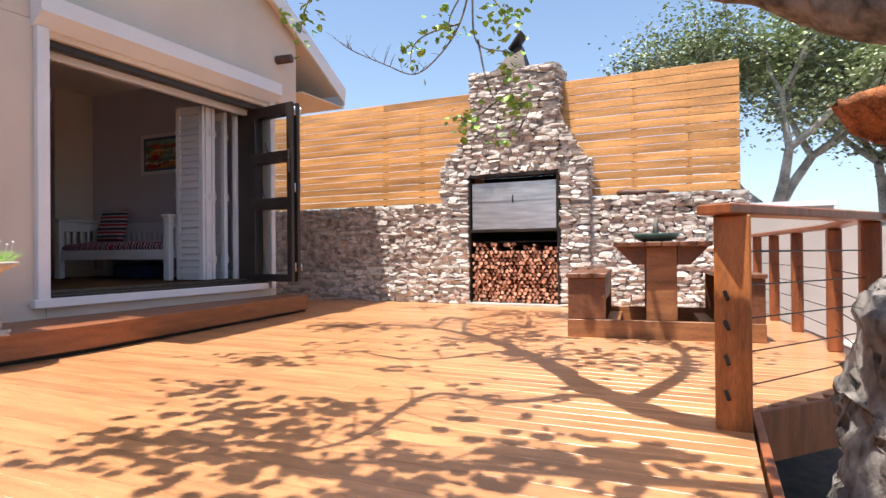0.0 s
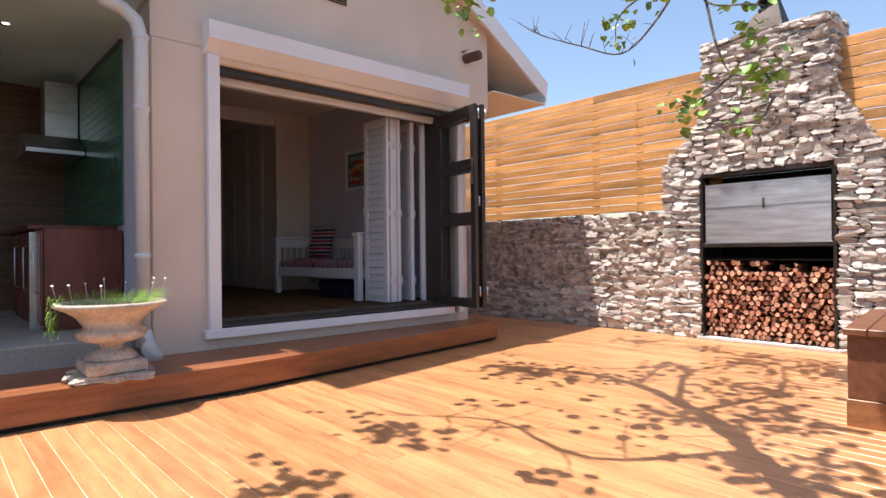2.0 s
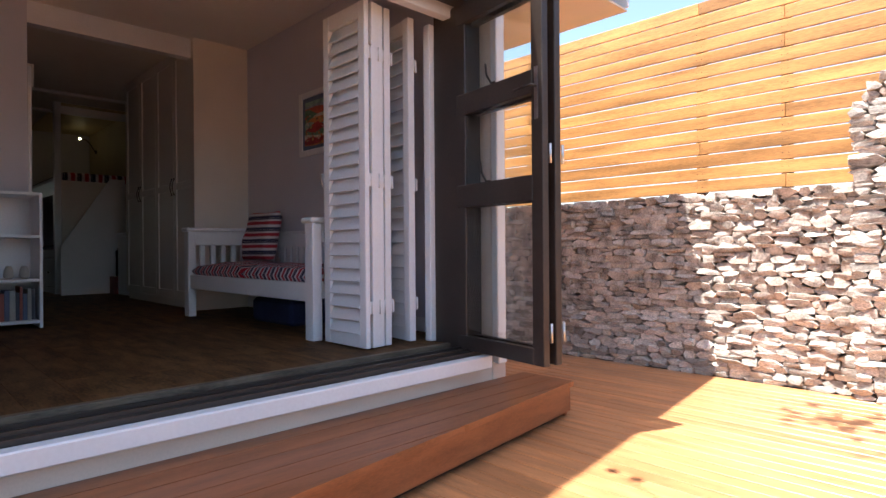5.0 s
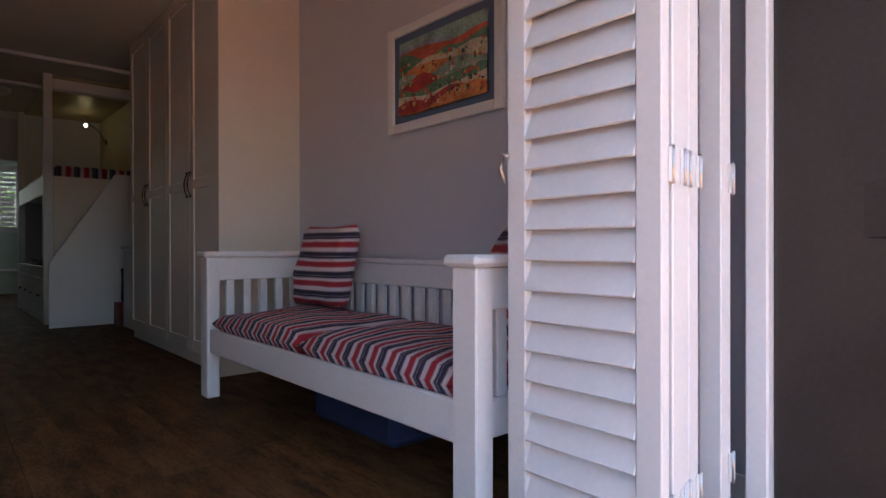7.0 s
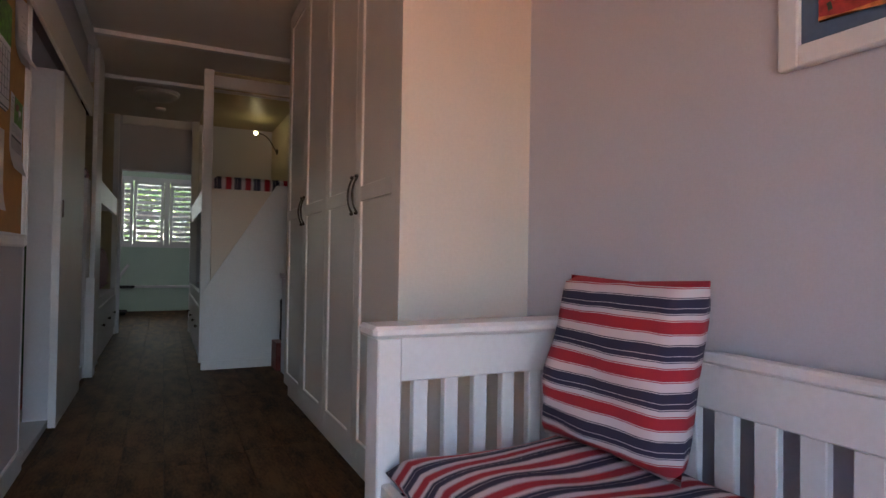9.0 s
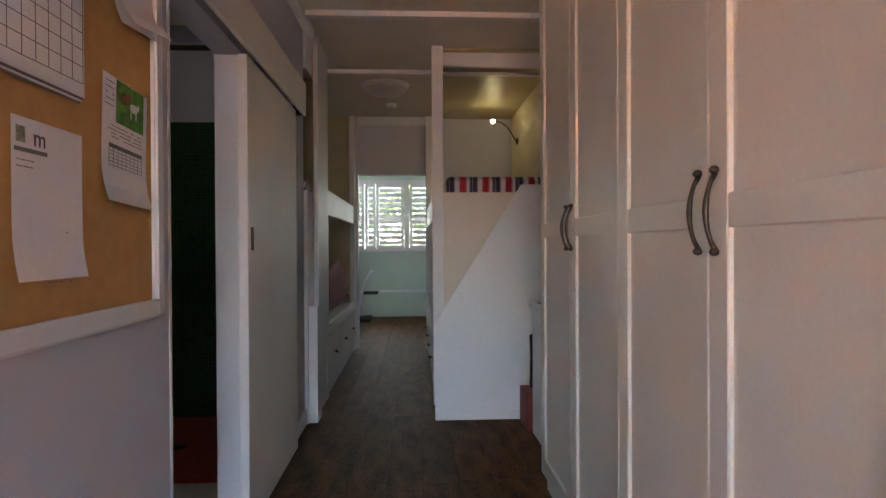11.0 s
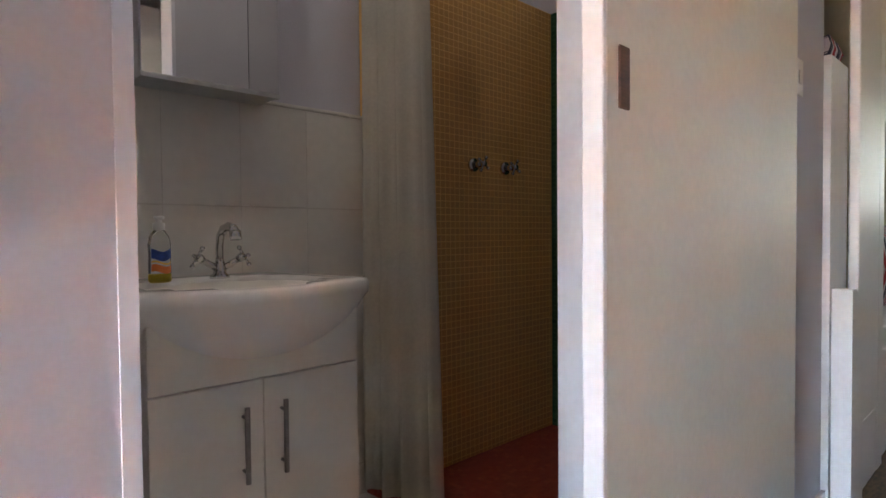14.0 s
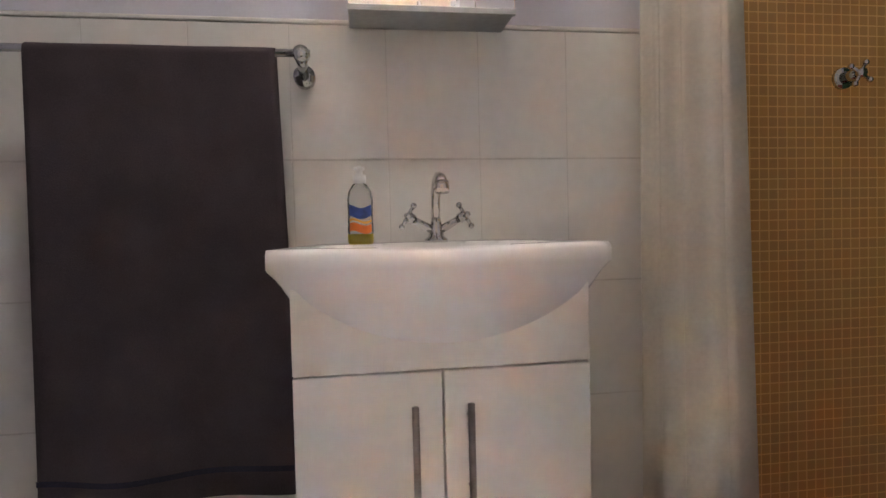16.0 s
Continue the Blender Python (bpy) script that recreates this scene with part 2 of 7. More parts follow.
def mosaic(name, c1, c2, c3, grout, size=0.022):
    """Small glass mosaic: the grout grid and the tile tints by cell."""
    m = bpy.data.materials.new(name)
    m.use_nodes = True
    n, l = m.node_tree.nodes, m.node_tree.links
    b = n["Principled BSDF"]
    co = n.new("ShaderNodeTexCoord")
    br = n.new("ShaderNodeVectorMath")
    br.operation = "SCALE"
    br.inputs["Scale"].default_value = 1 / size
    l.new(co.outputs["Object"], br.inputs[0])
    fl, fr = n.new("ShaderNodeVectorMath"), n.new("ShaderNodeVectorMath")
    fl.operation, fr.operation = "FLOOR", "FRACTION"
    l.new(br.outputs[0], fl.inputs[0])
    l.new(br.outputs[0], fr.inputs[0])
    wn = n.new("ShaderNodeTexWhiteNoise")
    l.new(fl.outputs[0], wn.inputs["Vector"])
    ramp = n.new("ShaderNodeValToRGB")
    ramp.color_ramp.elements[0].color, ramp.color_ramp.elements[1].color = (*c1, 1), (*c3, 1)
    e = ramp.color_ramp.elements.new(0.5)
    e.color = (*c2, 1)
    l.new(wn.outputs["Value"], ramp.inputs[0])
    sp = n.new("ShaderNodeSeparateXYZ")
    l.new(fr.outputs[0], sp.inputs[0])
    masks = []
    for k in range(3):
        g = n.new("ShaderNodeMath")
        g.operation = "LESS_THAN"
        g.inputs[1].default_value = 0.12
        l.new(sp.outputs[k], g.inputs[0])
        masks.append(g)
    mxx = n.new("ShaderNodeMath")
    mxx.operation = "MAXIMUM"
    l.new(masks[0].outputs[0], mxx.inputs[0])
    l.new(masks[2].outputs[0], mxx.inputs[1])
    mx2 = n.new("ShaderNodeMath")
    mx2.operation = "MAXIMUM"
    l.new(mxx.outputs[0], mx2.inputs[0])
    if name.startswith("green") or name.startswith("red"):
        l.new(masks[1].outputs[0], mx2.inputs[1])
    mix = n.new("ShaderNodeMix")
    mix.data_type = "RGBA"
    l.new(mx2.outputs[0], mix.inputs["Factor"])
    l.new(ramp.outputs[0], mix.inputs["A"])
    mix.inputs["B"].default_value = (*grout, 1)
    l.new(mix.outputs["Result"], b.inputs["Base Color"])
    rr = n.new("ShaderNodeMapRange")
    rr.inputs["To Min"].default_value, rr.inputs["To Max"].default_value = 0.34, 0.85
    b.inputs["Specular IOR Level"].default_value = 0.2
    l.new(mx2.outputs[0], rr.inputs["Value"])
    l.new(rr.outputs[0], b.inputs["Roughness"])
    bp = n.new("ShaderNodeBump")
    bp.invert = True
    bp.inputs["Strength"].default_value, bp.inputs["Distance"].default_value = 0.6, 0.001
    l.new(mx2.outputs[0], bp.inputs["Height"])
    l.new(bp.outputs[0], b.inputs["Normal"])
    return m


M_MOSAIC_O = mosaic("orange_mosaic", (0.34, 0.095, 0.003), (0.22, 0.055, 0.002), (0.38, 0.13, 0.005), (0.78, 0.50, 0.20), 0.027)
M_MOSAIC_G = mosaic("green_mosaic", (0.012, 0.05, 0.022), (0.018, 0.065, 0.028), (0.008, 0.035, 0.018), (0.06, 0.11, 0.06))
M_MOSAIC_R = mosaic("red_mosaic", (0.30, 0.045, 0.03), (0.24, 0.03, 0.02), (0.36, 0.07, 0.04), (0.30, 0.12, 0.09))


def striped(name, axis, period, offset=0.0):
    """Woven cotton with red, white and navy stripes along one axis of the thing."""
    m = bpy.data.materials.new(name)
    m.use_nodes = True
    n, l = m.node_tree.nodes, m.node_tree.links
    b = n["Principled BSDF"]
    b.inputs["Roughness"].default_value = 0.95
    co, sp = n.new("ShaderNodeTexCoord"), n.new("ShaderNodeSeparateXYZ")
    l.new(co.outputs["Object"], sp.inputs[0])
    nz = n.new("ShaderNodeTexNoise")
    nz.inputs["Scale"].default_value = 5
    l.new(co.outputs["Object"], nz.inputs["Vector"])
    wob = n.new("ShaderNodeMath")
    wob.operation = "MULTIPLY_ADD"
    wob.inputs[1].default_value = 0.015
    l.new(nz.outputs["Fac"], wob.inputs[0])
    l.new(sp.outputs["XYZ".index(axis)], wob.inputs[2])
    mul = n.new("ShaderNodeMath")
    mul.operation = "MULTIPLY_ADD"
    mul.inputs[1].default_value, mul.inputs[2].default_value = 1 / period, offset
    l.new(wob.outputs[0], mul.inputs[0])
    fr = n.new("ShaderNodeMath")
    fr.operation = "FRACT"
    l.new(mul.outputs[0], fr.inputs[0])
    ramp = n.new("ShaderNodeValToRGB")
    ramp.color_ramp.interpolation = "CONSTANT"
    W, R, N = (0.60, 0.52, 0.56, 1), (0.36, 0.022, 0.04, 1), (0.035, 0.03, 0.065, 1)
    stops = [(0.0, W), (0.12, R), (0.14, W), (0.155, R), (0.41, W), (0.425, R), (0.445, W), (0.55, N), (0.57, W), (0.585, N), (0.69, W), (0.70, N), (0.90, W), (0.915, N), (0.935, W)]
    el = ramp.color_ramp.elements
    el[0].position, el[0].color = stops[0]
    el[1].position, el[1].color = stops[-1]
    for p, c in stops[1:-1]:
        e = el.new(p)
        e.color = c
    l.new(fr.outputs[0], ramp.inputs[0])
    l.new(ramp.outputs[0], b.inputs["Base Color"])
    fine = n.new("ShaderNodeTexNoise")
    fine.inputs["Scale"].default_value = 350
    l.new(co.outputs["Object"], fine.inputs["Vector"])
    bp = n.new("ShaderNodeBump")
    bp.inputs["Strength"].default_value, bp.inputs["Distance"].default_value = 0.5, 0.002
    l.new(fine.outputs["Fac"], bp.inputs["Height"])
    l.new(bp.outputs[0], b.inputs["Normal"])
    return m


M_STRIPE_X = striped("striped_cotton_x", "X", 0.108)
M_STRIPE_Z = striped("striped_cotton_z", "Z", 0.105, 0.1)

M_SOOT = material("sooty_steel", (0.016, 0.014, 0.013), 0.9, vary=0.3, bump=0.2)
M_HEARTH = material("hearth_cement", (0.55, 0.52, 0.48), 0.9, vary=0.1, bump=0.3)
M_LAMP = emitter("lamp_glow", (1.0, 0.95, 0.85), 3)
M_LAMP_LOW = emitter("lamp_glow_low", (1.0, 0.9, 0.78), 1.5)

M_STRIPE_Y = striped("striped_cotton_y", "Y", 0.12)
M_STRIPE_BED = striped("striped_cotton_bed", "Y", 0.175)
M_STRIPE_FINE = striped("striped_cotton_fine", "X", 0.16)
M_NAVY = material("navy_cloth", (0.02, 0.03, 0.09), 0.9, vary=0.2, bump=0.3)
M_BRONZE = material("dark_bronze", (0.07, 0.052, 0.042), 0.4, 0.7, vary=0.15, bump=0.05)
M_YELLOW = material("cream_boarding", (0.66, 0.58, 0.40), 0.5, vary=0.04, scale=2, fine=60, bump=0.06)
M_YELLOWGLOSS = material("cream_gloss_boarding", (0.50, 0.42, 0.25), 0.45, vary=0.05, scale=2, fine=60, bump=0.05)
M_CREAM3 = material("door_paint", (0.76, 0.73, 0.68), 0.5, vary=0.03, scale=2, fine=70, bump=0.06)
M_BLUEWHITE = material("lining_paint", (0.74, 0.75, 0.82), 0.5, vary=0.03, scale=2, fine=70, bump=0.06)
M_BULB = emitter("bulb_glow", (1.0, 0.86, 0.45), 3)
M_INKDARK = material("black_ink", (0.03, 0.03, 0.04), 0.7, vary=0.05, bump=0)
M_GRASSPIC = material("meadow_print", (0.10, 0.28, 0.03), 0.5, vary=0.3, scale=30, fine=200, bump=0)
M_COWBROWN = material("brown_print", (0.20, 0.06, 0.03), 0.5, vary=0.3, scale=60, bump=0)
M_PRINTGREEN = material("emblem_print", (0.28, 0.28, 0.18), 0.6, vary=0.3, scale=90, bump=0)
M_SOAP = material("yellow_soap", (0.62, 0.48, 0.04), 0.2, vary=0.03, bump=0)
M_LABELO = material("orange_print", (0.75, 0.20, 0.04), 0.35, vary=0.05, bump=0)
M_LABELY = material("yellow_print", (0.75, 0.45, 0.08), 0.35, vary=0.05, bump=0)
M_LABELB = material("blue_print", (0.02, 0.06, 0.28), 0.35, vary=0.15, scale=60, bump=0)
M_MIRROR2 = material("mirror_shaded", (0.80, 0.81, 0.81), 0.05, 1.0, vary=0.0, bump=0)

M_STONE2 = material("wall_stone_far", (0.53, 0.455, 0.40), 0.9, vary=0.3, scale=9, fine=70, bump=0.9, bdist=0.006)
M_GROUT2 = material("green_grout", (0.12, 0.17, 0.13), 0.8, vary=0.1, bump=0.1)

# ---- helpers of the scene ----


def box_bm(bm, x0, x1, y0, y1, z0, z1, bevel=0.0, m=None):
    vs = [bm.verts.new((x, y, z)) for x in (x0, x1) for y in (y0, y1) for z in (z0, z1)]
    a, b, c, d, e, f, g, h = vs
    fs = [bm.faces.new(q) for q in ((a, b, d, c), (e, g, h, f), (a, e, f, b), (c, d, h, g), (a, c, g, e), (b, f, h, d))]
    if bevel:
        r = bmesh.ops.bevel(bm, geom=list({ed for q in fs for ed in q.edges}), offset=bevel, segments=1, affect="EDGES")
        vs = list({v for q in r["faces"] for v in q.verts} | {v for v in vs if v.is_valid})
    if m is not None:
        bmesh.ops.transform(bm, matrix=m, verts=[v for v in vs if v.is_valid])
    return vs


def finish(name, bm, mat, parent=None, label="", category="", group="", kind="", smooth=False, at=None):
    """Links a bmesh as one mesh object; its origin is put at the middle of its base."""
    bmesh.ops.recalc_face_normals(bm, faces=bm.faces)
    if smooth:
        for f in bm.faces:
            f.smooth = True
    me = bpy.data.meshes.new(name)
    bm.to_mesh(me)
    bm.free()
    me.materials.append(mat)
    ob = new(name, me)
    ob.parent = parent
    return tagged(ob, label, category, group, kind)


def part(name, bm, mat, parent, label="", smooth=False, kind=""):
    return finish(name, bm, mat, parent, label, smooth=smooth, kind=kind)


def slab(name, dims, mat, parent=None, label="", category="", group="", kind="", bevel=0.0):
    """A box given by x0, x1, y0, y1, z0, z1."""
    bm = bmesh.new()
    box_bm(bm, *dims, bevel)
    return finish(name, bm, mat, parent, label, category, group, kind)


def thing(name, label, category, where=(0, 0, 0), rz=0.0, group="", kind=""):
    ob = new(name)
    ob.empty_display_size = 0.1
    ob.matrix_world = pose(*where, 0, 0, rz)
    return tagged(ob, label, category, group, kind)


def prism(name, pts, axis, a, b, mat, parent=None, label="", category="", kind="", group=""):
    """A flat outline drawn out along an axis from a to b. For axis x the outline is y, z; for y it is x, z; for z it is x, y."""
    bm = bmesh.new()

    def v(p, q):
        return {"x": (q, p[0], p[1]), "y": (p[0], q, p[1]), "z": (p[0], p[1], q)}[axis]

    lo, hi = [bm.verts.new(v(p, a)) for p in pts], [bm.verts.new(v(p, b)) for p in pts]
    bm.faces.new(lo)
    bm.faces.new(hi[::-1])
    for i in range(len(pts)):
        j = (i + 1) % len(pts)
        bm.faces.new((lo[i], hi[i], hi[j], lo[j]))
    return finish(name, bm, mat, parent, label, category, group, kind)


def tube_bm(bm, pts, radii, seg=8, cap=True):
    """A round tube along points; radii one number or one for each point."""
    pts = [Vector(p) for p in pts]
    if not isinstance(radii, (list, tuple)):
        radii = [radii] * len(pts)
    rings, up = [], None
    for i, p in enumerate(pts):
        d = (pts[min(i + 1, len(pts) - 1)] - pts[max(i - 1, 0)]).normalized()
        if up is None:
            up = d.orthogonal().normalized()
        up = (up - d * up.dot(d)).normalized()
        s = d.cross(up)
        rings.append([bm.verts.new(p + radii[i] * (math.cos(2 * math.pi * k / seg) * up + math.sin(2 * math.pi * k / seg) * s)) for k in range(seg)])
    for r0, r1 in zip(rings, rings[1:]):
        for k in range(seg):
            bm.faces.new((r0[k], r0[(k + 1) % seg], r1[(k + 1) % seg], r1[k]))
    if cap:
        bm.faces.new(rings[0][::-1])
        bm.faces.new(rings[-1])


def lathe_bm(bm, profile, seg=24, center=(0, 0, 0), sx=1.0, sy=1.0, flute=0.0, flutes=12, frange=(9, 9)):
    """A profile of radius, height turned about the upright axis."""
    rings = []
    for r, z in profile:
        ring = []
        for k in range(seg):
            a = 2 * math.pi * k / seg
            rr = r * (1 + (flute * math.cos(flutes * a) if frange[0] <= z <= frange[1] else 0))
            ring.append(bm.verts.new((center[0] + rr * math.cos(a) * sx, center[1] + rr * math.sin(a) * sy, center[2] + z)))
        rings.append(ring)
    for r0, r1 in zip(rings, rings[1:]):
        for k in range(seg):
            bm.faces.new((r0[k], r0[(k + 1) % seg], r1[(k + 1) % seg], r1[k]))
    bm.faces.new(rings[0][::-1])
    bm.faces.new(rings[-1])


# ---- large structure ----
FI, CEIL = 0.42, 3.12
FX, FB = -4.64, -4.88


def piece_mesh(name, sx, sy, sz, bevel, mat, seed=0, rough=0.0):
    """A bevelled block round its own middle, for pieces that share it."""
    bm = bmesh.new()
    box_bm(bm, -sx / 2, sx / 2, -sy / 2, sy / 2, -sz / 2, sz / 2, bevel)
    if rough:
        r = random.Random(seed)
        for v in bm.verts:
            v.co += Vector([r.uniform(-1, 1) * rough * s for s in (sx, sy, sz)])
    bmesh.ops.recalc_face_normals(bm, faces=bm.faces)
    me = bpy.data.meshes.new(name)
    bm.to_mesh(me)
    bm.free()
    me.materials.append(mat)
    return me


def structure(name, dims, mat, label, category="wall", bevel=0.0):
    return slab(name, dims, mat, label=label, category=category, kind="structure", bevel=bevel)


def holder(name, label, category):
    ob = new(name)
    return tagged(ob, label, category, kind="structure")


ground = structure("ground", (-70, 70, -50, 90, -1.3, -1.05), M_SOIL, "dry dark soil around the raised deck", "ground")
structure("pavement", (1.6, 30, 6.5, 26, -1.05, -0.98), M_SAND, "pale sunlit paving beyond the railing", "pavement")
structure("wall_front_left", (FB, FX, 2.86, 3.37, 0, 2.66), M_PLASTER, "beige plastered pillar between two openings", bevel=0.012)
structure("wall_front_right", (-5.12, FB, 6.146, 6.445, 0, 2.66), M_PLASTER, "beige plastered wall end beside the folding doors", bevel=0.006)
structure("wall_front_return", (FB, FX, 6.031, 6.075, 0, 2.66), M_PLASTER, "beige plastered return holding the door frame")
structure("wall_front_base", (FB, FX - 0.003, 3.37, 6.03, 0, 0.31), M_PLASTER, "beige plastered base under the wide opening")
# the gable: its rake falls towards the stone wall
RK, EY, EZ = 0.54, 7.56, 3.10


def rake(y, up=0.0):
    return EZ + (EY - y) * RK + up


prism("wall_gable", [(2.86, 2.66), (6.58, 2.66), (6.58, rake(6.58, -0.04)), (2.86, rake(2.86, -0.04))], "x", FB, FX - 0.004, M_PLASTER, label="beige plastered gable above the opening", category="wall", kind="structure")
structure("wall_front_upper_side", (FB - 3.5, FB, 2.86, 2.98, CEIL, 4.9), M_PLASTER, "plastered side wall above the kitchen roof")
roof = thing("roof", "pale grey roof with white painted fascia and cream soffit", "roof", kind="structure")
prism("soffit", [(2.05, rake(2.05, -0.045)), (EY, EZ - 0.045), (EY, EZ), (2.05, rake(2.05))], "x", FX - 0.6, FX + 0.09, M_SOFFIT, roof)
prism("covering", [(2.05, rake(2.05)), (EY + 0.03, EZ - 0.018), (EY + 0.03, EZ + 0.03), (2.05, rake(2.05, 0.048))], "x", -18, FX + 0.10, M_ROOF, roof)
prism("bargeboard", [(2.05, rake(2.05, -0.14)), (EY + 0.02, EZ - 0.15), (EY + 0.06, EZ + 0.05), (2.05, rake(2.05, 0.07))], "x", FX + 0.09, FX + 0.12, M_WHITE, roof)
# the overhang widens towards the ridge
for ob in roof.children:
    for v in ob.data.vertices:
        if v.co.x > FX:
            v.co.x += 0.0483 * (EY - v.co.y) - 0.03
slab("fascia", (-18, FX + 0.09, EY, EY + 0.025, 2.90, EZ + 0.02), M_WHITE, roof)
slab("eave_soffit", (-18, FX + 0.09, 6.58, EY, 2.86, 2.875), M_SOFFIT, roof)
bm = bmesh.new()
tube_bm(bm, [(-5.0, 6.18, 3.19), (FX + 0.20, 6.24, 3.19)], 0.055, 14)
finish("roof_pole", bm, M_POLE, label="round dark timber pole under the gable eave", category="beam", kind="structure", smooth=True)
bm = bmesh.new()
for k in range(5):
    box_bm(bm, FX - 0.002, FX + 0.012, 4.33, 4.62, 3.36 + k * 0.022, 3.368 + k * 0.022)
finish("wall_vent", bm, M_IRON, label="small louvred vent in the plastered gable", category="vent")

# the rooms
structure("wall_side", (-18.0, -5.121, 6.145, 6.44, 0, CEIL), M_LILAC, "pale lilac painted room wall")
structure("floor", (-17.7, FB, 2.98, 6.145, 0.25, FI - 0.014), M_DARKGAP, "dark underlay of the timber floor", "floor")
structure("ceiling", (-17.7, FB, 2.98, 6.145, CEIL, CEIL + 0.1), M_CEIL, "white painted ceiling", "ceiling")
structure("wall_divide", (-18.0, FB, 2.86, 2.98, 0, CEIL), M_LILAC, "painted wall between kitchen and bathroom")
structure("wall_bath_end", (-8.30, -8.18, 2.98, 4.24, FI - 0.014, CEIL), M_LILAC, "pale lilac end wall of the bathroom")
structure("wall_board", (-9.34, -8.301, 4.12, 4.24, FI - 0.014, CEIL), M_LILAC, "pale lilac wall beside the bathroom opening")
structure("wall_bath_head", (-10.13, -9.34, 4.12, 4.24, 2.46, CEIL), M_LILAC, "painted wall above the bathroom opening")
structure("wall_corridor", (-11.50, -10.13, 4.12, 4.24, FI - 0.014, CEIL), M_LILAC, "pale lilac corridor wall")
structure("wall_shower", (-11.62, -11.57, 2.98, 4.12, FI - 0.014, CEIL), M_LILAC, "painted end wall of the shower")
structure("wall_part_left", (-14.50, -14.38, 2.98, 4.33, FI - 0.014, CEIL), M_WALL, "white partition beside an opening")
structure("wall_part_right", (-14.50, -14.38, 5.17, 6.145, FI - 0.014, CEIL), M_WALL, "white partition beside an opening")
structure("wall_part_head", (-14.50, -14.38, 4.33, 5.17, 2.45, CEIL), M_WALL, "white partition above an opening")
structure("wall_wardrobe_side", (-8.18, -8.125, 5.585, 6.145, FI - 0.014, CEIL), M_CREAM2, "cream panelled side of the wardrobe niche")
WX = -17.55
structure("wall_end_low", (WX - 0.15, WX, 2.98, 6.145, FI - 0.2, 1.56), M_MINT, "pale mint painted end wall under the window")
structure("wall_end_high", (WX - 0.15, WX, 2.98, 6.145, 2.68, CEIL), M_MINT, "pale mint painted end wall above the window")
structure("wall_end_left", (WX - 0.15, WX, 2.98, 3.45, 1.56, 2.68), M_MINT, "pale mint painted wall beside the window")
structure("wall_end_right", (WX - 0.15, WX, 5.45, 6.145, 1.56, 2.68), M_MINT, "pale mint painted wall beside the window")
structure("wall_front_lining", (FB, FB + 0.01, 2.98, 3.37, FI, CEIL), M_LILAC, "inner face of the front wall")
for k, (x, z) in enumerate(((-11.3, 3.085), (-12.55, 3.085))):
    structure("ceiling_batten", (x - 0.03, x + 0.03, 4.24, 6.1, z, CEIL - 0.001), M_WHITE, "white timber batten across the ceiling", "trim")
structure("ceiling_beam", (-8.30, -8.19, 4.24, 5.585, 2.93, CEIL - 0.002), M_WHITE, "white beam across the corridor mouth", "beam")
structure("trim_ceiling", (-11.62, -8.30, 4.24, 4.30, 3.06, CEIL - 0.002), M_WHITE, "white cornice along the corridor ceiling", "trim", 0.01)
structure("trim_shower_end", (-14.38, -14.34, 4.33, 5.17, 3.02, CEIL - 0.002), M_WHITE, "white cornice over the partition", "trim")
structure("baseboard", (-11.60, -10.15, 4.24, 4.255, FI, 0.52), M_WHITE, "white skirting board", "baseboard", 0.003)
structure("baseboard", (-9.34, -8.18, 4.24, 4.255, FI, 0.52), M_WHITE, "white skirting board", "baseboard", 0.003)
structure("baseboard", (-8.124, FB, 6.13, 6.145, FI, 0.52), M_WHITE, "white skirting board", "baseboard", 0.003)
structure("baseboard", (WX, WX + 0.015, 3.0, 6.14, FI, 0.52), M_WHITE, "white skirting board", "baseboard", 0.003)

# trim of the wide opening
structure("trim_jamb_left", (FX, FX + 0.06, 3.27, 3.37, 0.30, 2.60), M_WHITE, "white painted timber casing", "trim", 0.006)
prism("trim_head", [(FX, 2.60), (FX + 0.03, 2.60), (FX + 0.15, 2.70), (FX + 0.15, 2.84), (FX, 2.86)], "y", 3.25, 6.12, M_WHITE, label="boxy white hood moulding over the opening", category="trim", kind="structure")
structure("trim_jamb_right", (FX, FX + 0.05, 6.03, 6.11, 0.31, 2.60), M_WHITE, "white painted timber casing", "trim", 0.006)
structure("window_sill", (FX - 0.001, FX + 0.07, 3.24, 5.95, 0.30, 0.375), M_WHITE, "white painted plaster sill", "sill", 0.006)
structure("trim_reveal_head", (FB, FX, 3.37, 6.03, 2.55, 2.66), M_SOFFIT, "cream lintel reveal", "trim")
frame_ob = thing("door_frame", "dark brown metal track frame of the folding doors", "door frame")
part("sill_track", (lambda b: (box_bm(b, FB + 0.02, FX - 0.01, 3.37, 6.03, 0.36, 0.395), box_bm(b, -4.78, -4.765, 3.37, 6.03, 0.395, 0.415), box_bm(b, -4.72, -4.70, 3.37, 6.03, 0.395, 0.41), b)[-1])(bmesh.new()), M_BLACK, frame_ob)
part("head_track", (lambda b: (box_bm(b, -4.80, -4.69, 3.37, 6.03, 2.49, 2.55, 0.004), b)[-1])(bmesh.new()), M_BLACK, frame_ob)
part("side_frame", (lambda b: (box_bm(b, -4.80, -4.70, 3.37, 3.41, 0.395, 2.49, 0.004), b)[-1])(bmesh.new()), M_BLACK, frame_ob)
part("hinge_post", (lambda b: (box_bm(b, -4.995, -4.72, 5.885, 6.03, 0.395, 2.49, 0.004), b)[-1])(bmesh.new()), M_BLACK, frame_ob)
structure("trim_inner_head", (FB - 0.03, FB + 0.04, 3.30, 6.08, 2.44, 2.55), M_WHITE, "white timber head lining inside the opening", "trim", 0.005)
